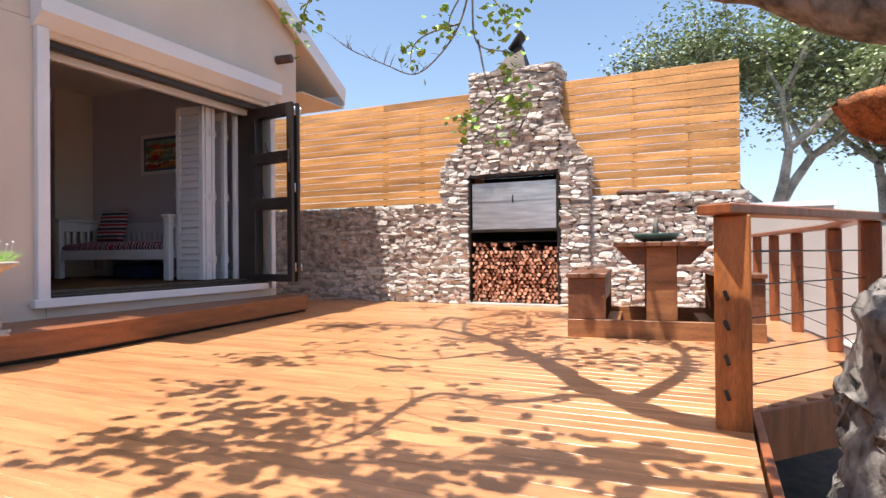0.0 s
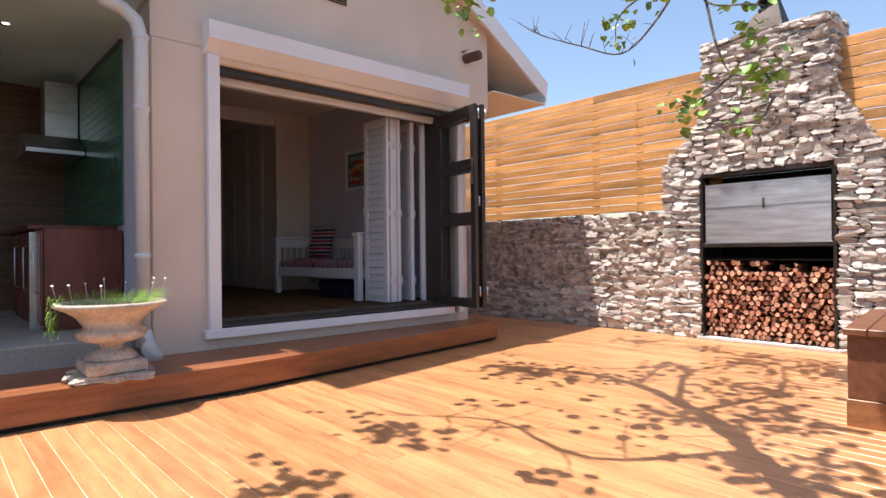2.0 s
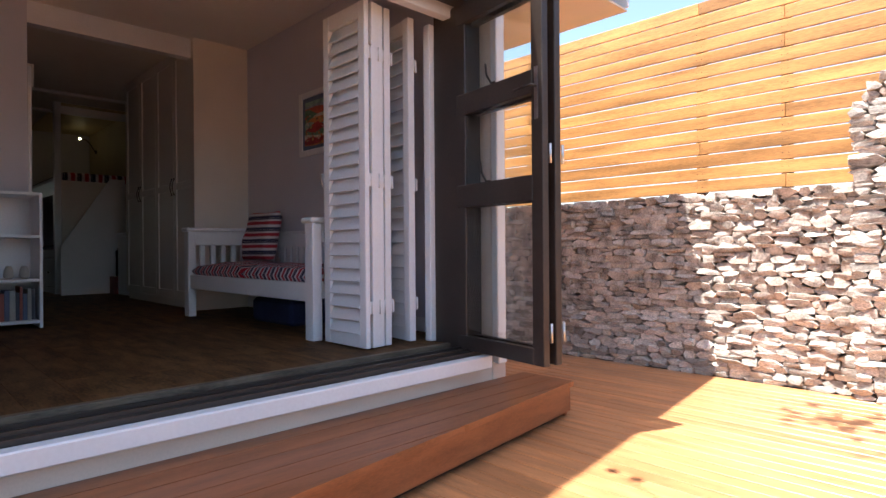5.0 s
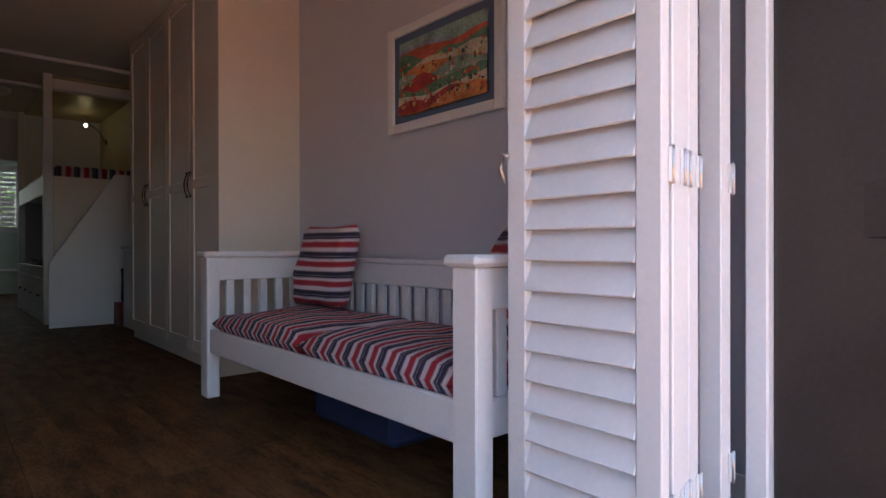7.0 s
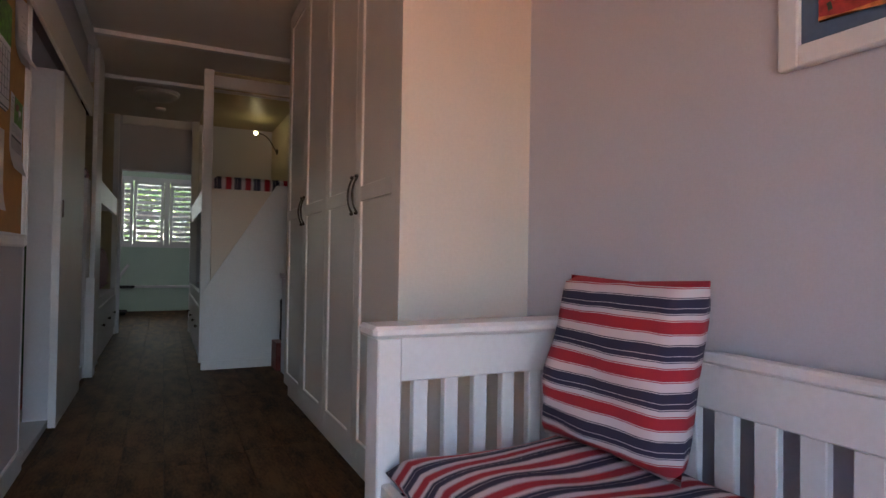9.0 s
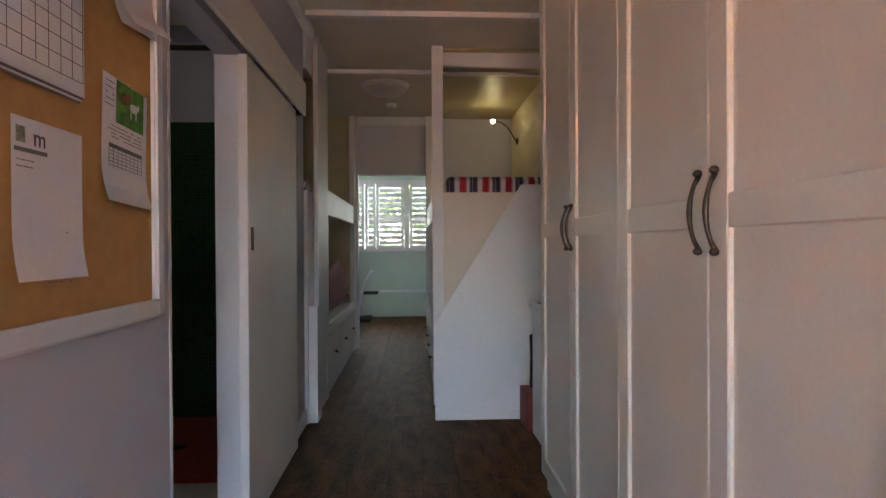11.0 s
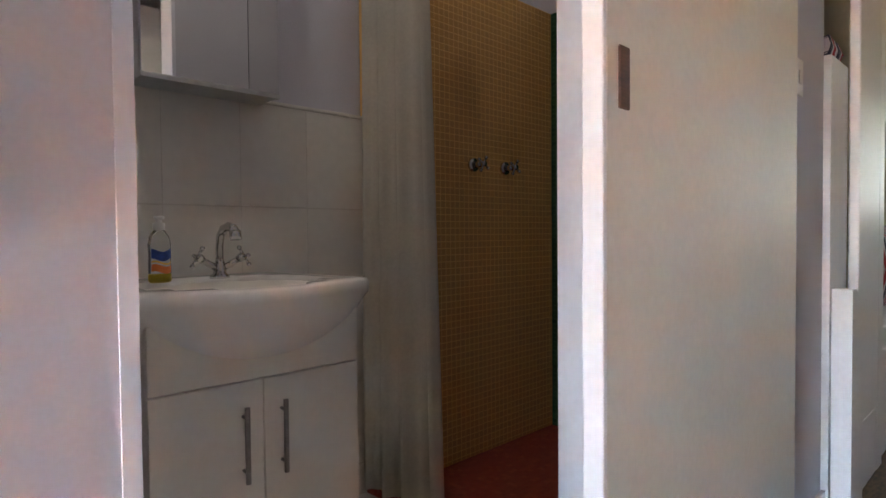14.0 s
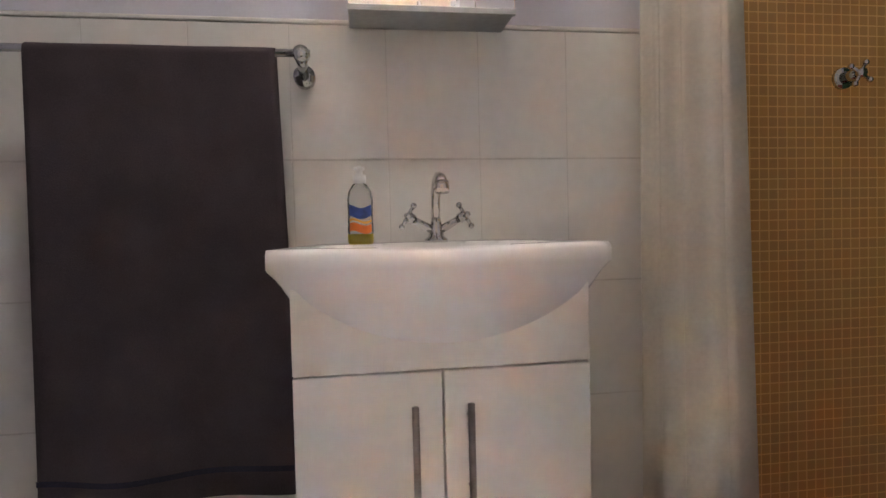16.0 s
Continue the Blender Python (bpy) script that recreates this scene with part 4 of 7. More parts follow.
for k, (x, y) in enumerate(((-5.2, 2.2), (-6.0, 2.1), (-6.9, 2.1), (-7.6, 2.15), (-5.6, 0.9), (-6.8, 0.9))):
    d = thing("downlight", "small recessed chrome downlight, lit", "ceiling light", (x, y, 2.96), group="kitchen downlights")
    bm = bmesh.new()
    lathe_bm(bm, [(0.03, -0.001), (0.042, -0.007), (0.045, -0.0005)], 20)
    part("ring", bm, M_CHROME, d, smooth=True)
    bm = bmesh.new()
    lathe_bm(bm, [(0.028, -0.003), (0.001, -0.0035)], 16)
    part("lamp", bm, M_LAMP, d)
for k in range(2):
    bm = bmesh.new()
    tube_bm(bm, [(-5.62 - k * 0.16, 2.84, 1.55), (-5.62 - k * 0.16, 2.84, 1.85)], 0.012, 8)
    finish("utensil", bm, M_IRON, label="dark kitchen utensil hanging on the green tiles", category="utensil")


# folding glazed doors, stacked open
def glass_door(where, rz, first):
    t = thing("folding_door", "dark brown framed glazed folding door standing open" + (" with a lever handle" if first else ""), "door", where, rz, group="folding doors")
    W, Z0, Z1 = (0.893 if first else 0.80), 0.0, 2.10
    st, y0, y1 = 0.078, -0.022, 0.022
    slab("stile", (0, st, y0, y1, Z0, Z1), M_BLACK, t, bevel=0.004)
    slab("stile", (W - st, W, y0, y1, Z0, Z1), M_BLACK, t, bevel=0.004)
    for a, b in ((0.0, 0.085), (0.86, 0.995), (1.42, 1.545), (1.97, 2.10)):
        slab("rail", (st, W - st, y0 + 0.001, y1 - 0.001, a, b), M_BLACK, t, bevel=0.003)
    for a, b in ((0.085, 0.86), (0.995, 1.42), (1.545, 1.97)):
        p = slab("pane", (st, W - st, -0.003, 0.003, a, b), M_GLASS, t)
        p.visible_shadow = False
        for q in ((st, st + 0.012, a, b), (W - st - 0.012, W - st, a, b)):
            slab("bead", (q[0], q[1], -0.012, 0.012, q[2], q[3]), M_BLACK, t)
    if first:
        slab("lock_plate", (W - 0.055, W - 0.03, -0.0265, -0.0225, 1.28, 1.55), M_STEEL, t)
        bm = bmesh.new()
        tube_bm(bm, [(W - 0.042, -0.024, 1.45), (W - 0.042, -0.06, 1.45), (W - 0.10, -0.065, 1.447), (W - 0.17, -0.06, 1.445)], 0.008, 8)
        part("lever", bm, M_IRON, t, smooth=True)
        for xa, za in ((0.50, 1.545), (0.45, 0.995)):
            bm = bmesh.new()
            tube_bm(bm, [(xa - 0.05, -0.03, za + 0.12), (xa - 0.035, -0.035, za + 0.05), (xa, -0.03, za), (xa + 0.03, -0.028, za)], 0.006, 7)
            part("stay", bm, M_IRON, t, smooth=True)
    for z in (0.12, 1.05, 1.95):
        bm = bmesh.new()
        tube_bm(bm, [(W + 0.004, 0.03, z), (W + 0.004, 0.03, z + 0.10)], 0.008, 8)
        part("hinge", bm, M_STEEL, t, smooth=True)
    return t


glass_door((-4.945, 5.930, 0.40), -9, True)
glass_door((-4.84, 5.99, 0.40), -8, False)

# louvred shutters folded inside
def shutter(where, rz, latch=False):
    t = thing("louvre_shutter", "white painted louvred timber shutter folded open", "shutter", where, rz, group="louvred shutters")
    W, H = 0.44, 2.04
    q = 0.016 if latch else 0.0235
    slab("stile", (0, 0.062, -q, q, 0, H), M_WHITE, t, bevel=0.003)
    slab("stile", (W - 0.062, W, -q, q, 0, H), M_WHITE, t, bevel=0.003)
    slab("rail", (0.062, W - 0.062, -0.014, 0.014, 0, 0.078), M_WHITE, t, bevel=0.003)
    slab("rail", (0.062, W - 0.062, -0.014, 0.014, H - 0.09, H), M_WHITE, t, bevel=0.003)
    n = 24
    me = piece_mesh("louvre", W - 0.126, 0.094, 0.008, 0.002, M_WHITE)
    for k in range(n):
        o = new("louvre", me)
        o.parent = t
        o.matrix_basis = pose(W / 2, 0.0, 0.121 + k * (H - 0.255) / (n - 1), 66, 0, 0)
    for z in (0.2, 0.95, 1.70):
        slab("hinge", (W + 0.001, W + 0.003, 0.008, 0.040, z, z + 0.075), M_WHITE, t)
        bm = bmesh.new()
        tube_bm(bm, [(W + 0.005, 0.024, z - 0.004), (W + 0.005, 0.024, z + 0.079)], 0.0035, 8)
        part("hinge_pin", bm, M_STEEL, t, smooth=True)
    if latch:
        bm = bmesh.new()
        tube_bm(bm, [(-0.006, -0.018, 0.98), (-0.016, -0.026, 1.02), (-0.006, -0.03, 1.06), (0.012, -0.024, 1.05)], 0.006, 8)
        part("latch", bm, M_STEEL, t, smooth=True)
    return t


shutter((-5.47, 5.385, 0.43), -0.5, True)
shutter((-5.475, 5.437, 0.43), 1.0)
shutter((-5.485, 5.490, 0.43), 0.0)
shutter((-5.49, 5.543, 0.43), 1.0)
shutter((-5.50, 5.80, 0.43), -6.0)

# ---- indoor things ----


def cushion_mesh(w, d, h, n=14, puff=1.0, seed=0, sag=0.0):
    """A soft filled block: flat w by d, height h, fuller in the middle."""
    bm = bmesh.new()
    r = random.Random(seed)
    top, bot = {}, {}
    for i in range(n + 1):
        for j in range(n + 1):
            u, v = 2 * i / n - 1, 2 * j / n - 1
            e = (1 - abs(u) ** 6) * (1 - abs(v) ** 6)
            hh = h / 2 * (max(0.0, e) ** 0.35) * puff
            pin = 1 - 0.05 * (1 - abs(v)) * abs(u) ** 3
            pin2 = 1 - 0.05 * (1 - abs(u)) * abs(v) ** 3
            wob = noise.noise(Vector((u * 1.7 + seed, v * 1.7, 0.3))) * h * 0.16
            top[i, j] = bm.verts.new((u * w / 2 * pin, v * d / 2 * pin2, hh + wob * (1 if hh > h * 0.2 else 0)))
            bot[i, j] = bm.verts.new((u * w / 2 * pin, v * d / 2 * pin2, -hh * (1 - sag)))
    for i in range(n):
        for j in range(n):
            bm.faces.new((top[i, j], top[i + 1, j], top[i + 1, j + 1], top[i, j + 1]))
            bm.faces.new((bot[i, j], bot[i, j + 1], bot[i + 1, j + 1], bot[i + 1, j]))
    bmesh.ops.remove_doubles(bm, verts=bm.verts, dist=0.0008)
    rim = [ed for ed in bm.edges if ed.is_boundary]
    if rim:
        bmesh.ops.bridge_loops(bm, edges=rim)
    return bm


def smooth_loop(a, b, r, z):
    """A closed rounded rectangle of half sizes a and b, corner radius r, at height z."""
    pts = []
    for cx, cy, a0 in ((a - r, b - r, 0), (r - a, b - r, 90), (r - a, r - b, 180), (a - r, r - b, 270)):
        pts += [(cx + r * math.cos(radians(a0 + q)), cy + r * math.sin(radians(a0 + q)), z) for q in (0, 30, 60, 90)]
    return pts + pts[:1]


def daybed():
    t = thing("daybed", "white painted timber daybed with slatted back and arms", "daybed", (-7.74, 5.34, FI))
    L, D = 2.18, 0.76
    for x in (0.0, L - 0.10):
        for y in (0.0, D - 0.07):
            w = 0.10
            slab("leg", (x, x + w, y, y + 0.07, 0, 0.765), M_WHITE, t, bevel=0.005)
        slab("arm_cap", (x - 0.02, x + 0.12, -0.02, D + 0.0, 0.766, 0.80), M_WHITE, t, bevel=0.01)
        slab("arm_rail", (x + 0.02, x + 0.08, 0.071, D - 0.071, 0.64, 0.765), M_WHITE, t, bevel=0.004)
        slab("arm_rail", (x + 0.02, x + 0.08, 0.071, D - 0.071, 0.27, 0.38), M_WHITE, t, bevel=0.004)
        for k in range(6):
            slab("arm_slat", (x + 0.035, x + 0.065, 0.12 + k * 0.098, 0.165 + k * 0.098, 0.38, 0.64), M_WHITE, t, bevel=0.003)
    slab("back_cap", (0.101, L - 0.101, D - 0.065, D - 0.012, 0.735, 0.762), M_WHITE, t, bevel=0.006)
    slab("back_rail", (0.101, L - 0.101, D - 0.055, D - 0.02, 0.62, 0.734), M_WHITE, t, bevel=0.004)
    slab("back_rail", (0.101, L - 0.101, D - 0.055, D - 0.02, 0.30, 0.40), M_WHITE, t, bevel=0.004)
    for k in range(18):
        x = 0.15 + k * 0.108
        slab("back_slat", (x, x + 0.058, D - 0.05, D - 0.026, 0.40, 0.62), M_WHITE, t, bevel=0.003)
    slab("front_rail", (0.101, L - 0.101, 0.012, 0.042, 0.25, 0.375), M_WHITE, t, bevel=0.005)
    slab("base", (0.101, L - 0.101, 0.043, D - 0.056, 0.30, 0.33), M_WHITE, t)


daybed()
for k in range(2):
    m = thing("seat_mattress", "thin cotton mattress with red, white and navy stripes on the daybed", "mattress", (-7.135 + k * 0.985, 5.70, FI + 0.333 + 0.075), group="daybed mattresses")
    bm = bmesh.new()
    c = cushion_mesh(0.98, 0.68, 0.15, 20, 1.0, 3 + k, 0.0)
    part("cover", c, M_STRIPE_X, m, smooth=True)
    bm = bmesh.new()
    tube_bm(bm, smooth_loop(0.488, 0.338, 0.03, -0.066), 0.0045, 6)
    part("piping", bm, M_TOWELBAND, m, "dark piped seam", smooth=True)
for k, (x, y, z, rx, rz, s) in enumerate(((-7.30, 5.87, FI + 0.72, 78, 4, 0.46), (-5.86, 5.80, FI + 0.70, 66, -38, 0.52))):
    m = thing("pillow", "striped red, white and navy pillow " + ("leaning on the daybed back" if k == 0 else "slumped in the daybed corner"), "pillow", (x, y, z))
    c = cushion_mesh(s, s, 0.15, 16, 1.0, 11 + k)
    bmesh.ops.transform(c, matrix=pose(0, 0, 0, rx, 0, 0), verts=c.verts)
    part("cover", c, M_STRIPE_Z, m, smooth=True)
    m.rotation_mode = "XYZ"
    m.matrix_world = pose(x, y, z, 0, 0, rz)
bm = bmesh.new()
box_bm(bm, -6.95, -6.30, 5.60, 5.98, FI, FI + 0.20, 0.03)
finish("storage_bag", bm, M_NAVY, label="dark blue bag pushed under the daybed", category="bag")

# painting: a patchwork landscape behind a blue mount
def painting():
    t = thing("painting", "framed colourful landscape painting with a blue mount and white frame", "painting", (-6.615, 6.145, 2.145))
    W, H, F = 0.43, 0.285, 0.05
    for nm, d in (("frame_side", (-W, -W + F, -0.028, 0, -H, H)), ("frame_side", (W - F, W, -0.028, 0, -H, H)), ("frame_rail", (-W + F, W - F, -0.028, 0, -H, -H + F)), ("frame_rail", (-W + F, W - F, -0.028, 0, H - F, H))):
        slab(nm, d, M_WHITE, t, bevel=0.004)
    slab("mount", (-W + F, W - F, -0.014, -0.010, -H + F, H - F), M_BLUE, t)
    r = rng(33)
    cols = [(0.30, 0.36, 0.42), (0.55, 0.13, 0.08), (0.62, 0.24, 0.09), (0.12, 0.26, 0.17), (0.45, 0.40, 0.24), (0.28, 0.42, 0.36), (0.42, 0.05, 0.05), (0.60, 0.55, 0.45), (0.25, 0.10, 0.12)]
    x0, x1, z0, z1 = -W + F + 0.045, W - F - 0.045, -H + F + 0.04, H - F - 0.04
    layers = [(5, 1.0), (0, 0.88), (1, 0.80), (3, 0.72), (7, 0.64), (2, 0.56), (5, 0.47), (6, 0.38), (3, 0.30), (7, 0.22), (6, 0.15), (2, 0.07)]
    for k, (c, top) in enumerate(layers):
        mt = material("paint_patch", cols[c], 0.7, vary=0.25, scale=9, fine=60, bump=0.3)
        n, pts = 16, []
        for i in range(n + 1):
            u = i / n
            zt = z0 + (z1 - z0) * min(1.0, top + (0.0 if k == 0 else 0.17 * noise.noise(Vector((u * 2.6 + k * 3.1, k * 1.7, 0))) + 0.04 * math.sin(u * 5 + k)))
            pts.append((x0 + (x1 - x0) * u, zt))
        prism("hill", [(x1, z0), (x0, z0)] + pts, "y", -0.0145 - 0.0008 * (k + 1), -0.0140 - 0.0004 * k, mt, t)
    mts = [material("paint_dab", c, 0.7, vary=0.2, scale=20, bump=0.3) for c in ((0.60, 0.50, 0.42), (0.05, 0.08, 0.05), (0.55, 0.10, 0.05), (0.55, 0.42, 0.15))]
    bms = [bmesh.new() for _ in mts]
    for k in range(150):
        b = bms[r.randrange(4)]
        x, z = r.uniform(x0 + 0.02, x1 - 0.02), r.uniform(z0 + 0.02, z1 - 0.13)
        a, w, h = r.uniform(-20, 20), r.uniform(0.003, 0.012), r.uniform(0.003, 0.012)
        box_bm(b, -w, w, -0.0245, -0.0235, -h, h, 0, pose(x, 0, z, 0, a, 0))
    for b, mt in zip(bms, mts):
        part("dab", b, mt, t, kind="stuff")


painting()

# wardrobe
def wardrobe():
    for k in range(4):
        x1 = -8.182 - k * 0.546
        x0 = x1 - 0.546
        u = thing("wardrobe_unit", "cream painted wardrobe unit with a tall panelled door", "wardrobe", ((x0 + x1) / 2, 5.60, FI), group="wardrobe units")
        W = 0.273
        slab("carcass", (-W, W, 0.024, 0.54, 0.085, CEIL - FI - 0.002), M_CREAM, u)
        slab("plinth", (-W, W, 0.03, 0.05, 0.0, 0.083), M_CREAM, u)
        d = new("door")
        d.parent = u
        g, s = 0.0025, 0.075
        for a, b in ((-W + g, -W + s), (W - s, W - g)):
            slab("stile", (a, b, 0.0, 0.022, 0.09, CEIL - FI - 0.01), M_CREAM, d, bevel=0.003)
        for a, b in ((0.09, 0.175), (1.235, 1.305), (CEIL - FI - 0.11, CEIL - FI - 0.01)):
            slab("rail", (-W + s, W - s, 0.0005, 0.022, a, b), M_CREAM, d, bevel=0.003)
        for a, b in ((0.175, 1.235), (1.305, CEIL - FI - 0.11)):
            slab("panel", (-W + s, W - s, 0.012, 0.022, a, b), M_CREAM, d)
        hx = (W - 0.035) * (-1 if k % 2 == 0 else 1)
        h = []
        for q in range(9):
            v = q / 8
            h.append((hx, -0.004 - 0.021 * math.sin(math.pi * v) ** 0.7, 1.19 + 0.158 * v))
        bm = bmesh.new()
        tube_bm(bm, h, [0.0065, 0.005, 0.005, 0.006, 0.0065, 0.006, 0.005, 0.005, 0.0065], 8)
        for z in (1.186, 1.354):
            lathe_bm(bm, [(0.004, 0), (0.010, 0.004), (0.011, 0.010), (0.006, 0.016)], 10, (hx, -0.006, z - 0.008))
        part("handle", bm, M_BRONZE, d, "dark bronze bow handle", smooth=True)


wardrobe()

# laundry chest, bag and box beyond the wardrobe
chest = thing("storage_chest", "white painted chest with striped papers on its lid", "chest", (-10.85, 5.932, FI))
slab("body", (-0.37, 0.37, -0.20, 0.21, 0.0, 0.80), M_WHITE, chest, bevel=0.006)
slab("lid", (-0.39, 0.39, -0.22, 0.21, 0.802, 0.84), M_WHITE, chest, bevel=0.006)
bm = bmesh.new()
for k in range(4):
    box_bm(bm, -0.28 + k * 0.12, -0.22 + k * 0.12, -0.19, 0.10, 0.8405, 0.844)
part("papers", bm, M_INK, chest)
bm = bmesh.new()
lathe_bm(bm, [(0.045, 0.0), (0.055, 0.02), (0.05, 0.22), (0.055, 0.35), (0.03, 0.37), (0.028, 0.40)], 14)
o = finish("umbrella_bag", bm, M_RUBBER, label="tall black rolled bag standing on a red box", category="bag", smooth=True)
o.location = (-11.38, 5.80, FI + 0.246)
slab("red_box", (-11.50, -11.26, 5.70, 5.94, FI, FI + 0.24), M_REDBOX, label="red cardboard box on the floor beside the stair", category="box", bevel=0.004)


# right bunk with its stair
def bunks():
    t = thing("bunk_bed", "white painted built in bunk bed with a loft deck and drawers", "bunk bed", (-11.90, 5.12, FI))
    L = 2.46
    def s(nm, x0, x1, y0, y1, z0, z1, mt=M_WHITE, bv=0.004):
        return slab(nm, (x0, x1, y0, y1, z0, z1), mt, t, bevel=bv)
    # cream where the other boards are white: its shade is put into the colour
    s("end_panel", -0.03, 0.0, 0.085, 1.02, 0.0, 1.60, M_CREAM2)
    s("corner_post", -0.085, 0.0, 0.0, 0.084, 0.0, CEIL - FI - 0.003)
    s("top_rail", -0.04, -0.005, 0.085, 1.02, CEIL - FI - 0.16, CEIL - FI - 0.05)
    s("far_post", -L, -L + 0.08, 0.0, 0.08, 0.0, CEIL - FI - 0.003)
    s("loft_side", -L + 0.081, -0.086, 0.01, 0.04, 1.40, 1.60)
    s("loft_deck", -L, -0.031, 0.041, 1.02, 1.45, 1.48)
    s("lower_side", -L + 0.081, -0.086, 0.01, 0.04, 0.50, 0.62)
    s("lower_deck", -L, -0.031, 0.041, 1.02, 0.52, 0.55)
    s("kick", -L + 0.081, -0.086, 0.015, 0.035, 0.0, 0.08)
    for k in range(4):
        x0 = -L + 0.09 + k * 0.57
        d = s("drawer", x0, x0 + 0.555, 0.004, 0.034, 0.09, 0.49)
        bm = bmesh.new()
        lathe_bm(bm, [(0.006, 0), (0.006, 0.012), (0.016, 0.02), (0.012, 0.03)], 12)
        bmesh.ops.transform(bm, matrix=pose(x0 + 0.32, 0.004, 0.30, 90, 0, 0), verts=bm.verts)
        part("knob", bm, M_IRON, d, smooth=True)
    st = thing("bunk_stair", "white boarded side of the bunk stair with a sloped edge", "stair", (-11.555, 5.12, FI))
    prism("side_panel", [(0.0, 0.0), (0.80, 0.0), (0.80, 1.62), (0.605, 1.62), (0.0, 0.665)], "x", 0.0, 0.02, M_WHITE, st)
    slab("skirting", (0.0205, 0.032, 0.0, 0.80, 0.0, 0.075), M_WHITE, st, bevel=0.003)
    for k in range(5):
        slab("tread", (-0.325, -0.002, 0.09 + k * 0.135, 0.09 + (k + 1) * 0.135, 0.0 if k == 0 else 0.0, 0.42 + k * 0.23), M_WHITE, st, bevel=0.003)
    m = thing("bunk_mattress", "bunk mattress with red, white and black striped cover on the loft", "mattress", (-13.13, 5.66, FI + 1.482 + 0.14), group="bunk mattresses")
    bm = bmesh.new()
    box_bm(bm, -1.20, 1.20, -0.44, 0.44, -0.125, 0.10, 0.03)
    part("cover", bm, M_STRIPE_BED, m)
    m = thing("bunk_mattress", "bunk mattress with a striped cover in the lower berth", "mattress", (-13.13, 5.66, FI + 0.552 + 0.075), group="bunk mattresses")
    part("cover", cushion_mesh(2.40, 0.88, 0.16, 18, 1.0, 8), M_STRIPE_Y, m, smooth=True)
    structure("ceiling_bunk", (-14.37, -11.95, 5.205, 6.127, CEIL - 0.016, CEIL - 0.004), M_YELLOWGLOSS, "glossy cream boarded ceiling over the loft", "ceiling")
    w = structure("bunk_wall_panel", (-14.37, -11.7, 6.128, 6.143, FI + 1.47, CEIL - 0.003), M_YELLOW, "warm cream boarded wall behind the loft")
    # left bunks
    t = thing("bunk_bed", "white painted built in bunk beds with drawers beneath", "bunk bed", (-11.62, 4.30, FI))
    L = 2.76
    s("corner_post", -0.50, -0.125, -0.035, 0.0, 0.27, CEIL - FI - 0.003)
    s("post_base", -0.50, 0.0, -0.035, -0.003, 0.0, 0.268)
    s("opening_stile", -0.60, -0.501, -0.06, 0.0, 0.0, CEIL - FI - 0.003)
    s("far_post", -L, -L + 0.08, -0.06, 0.0, 0.0, CEIL - FI - 0.003)
    s("upper_side", -L + 0.081, -0.601, -0.04, -0.01, 1.45, 1.655)
    s("upper_deck", -L, -0.601, -1.25, -0.041, 1.50, 1.53)
    s("lower_deck", -L, -0.601, -1.25, -0.041, 0.52, 0.55)
    s("lower_side", -L + 0.081, -0.601, -0.04, -0.01, 0.49, 0.57)
    s("kick", -L + 0.081, -0.601, -0.035, -0.015, 0.0, 0.08)
    s("head_panel", -0.60, -0.57, -1.25, -0.061, 0.55, CEIL - FI - 0.003, M_YELLOW)
    s("foot_panel", -L, -L + 0.03, -1.25, -0.061, 0.55, CEIL - FI - 0.003, M_YELLOW)
    s("back_panel", -L + 0.031, -0.601, -1.25, -1.22, 0.55, CEIL - FI - 0.003, M_YELLOW)
    for k in range(3):
        x0 = -L + 0.09 + k * 0.69
        d = s("drawer", x0, x0 + 0.675, -0.036, -0.004, 0.09, 0.48)
        bm = bmesh.new()
        lathe_bm(bm, [(0.006, 0), (0.006, 0.012), (0.016, 0.02), (0.012, 0.03)], 12)
        bmesh.ops.transform(bm, matrix=pose(x0 + 0.34, -0.004, 0.30, -90, 0, 0), verts=bm.verts)
        part("knob", bm, M_IRON, d, smooth=True)
    for z in (0.55, 1.53):
        m = thing("bunk_mattress", "bunk mattress with a striped cover in the shaded berth", "mattress", (-13.3, 3.68, FI + z + 0.077), group="bunk mattresses")
        part("cover", cushion_mesh(2.1, 1.1, 0.16, 16, 1.0, 5 + z), M_STRIPE_X, m, smooth=True)
    m = thing("blanket", "rumpled red and brown striped blanket heaped on the lower bunk", "blanket", (-13.35, 3.93, FI + 0.80))
    part("cover", cushion_mesh(1.5, 0.64, 0.40, 22, 1.1, 17), M_STRIPE_FINE, m, smooth=True)
    # small pad added on the ledge to stand for the end of the mattress
    m = thing("folded_blanket", "red and dark striped pad standing for the bunk mattress end", "blanket", (-11.62, 4.205, 2.042))
    part("cover", cushion_mesh(0.23, 0.10, 0.08, 8, 1.0, 23), M_STRIPE_X, m, smooth=True)
    pny = thing("pony_panel", "low white panel with a sloped top beside the bunk step", "panel", (-11.60, 4.264, FI))
    prism("board", [(-0.10, 0.0), (0.08, 0.0), (0.08, 0.79), (0.02, 0.79), (-0.10, 0.70)], "y", 0.0, 0.06, M_WHITE, pny)


bunks()
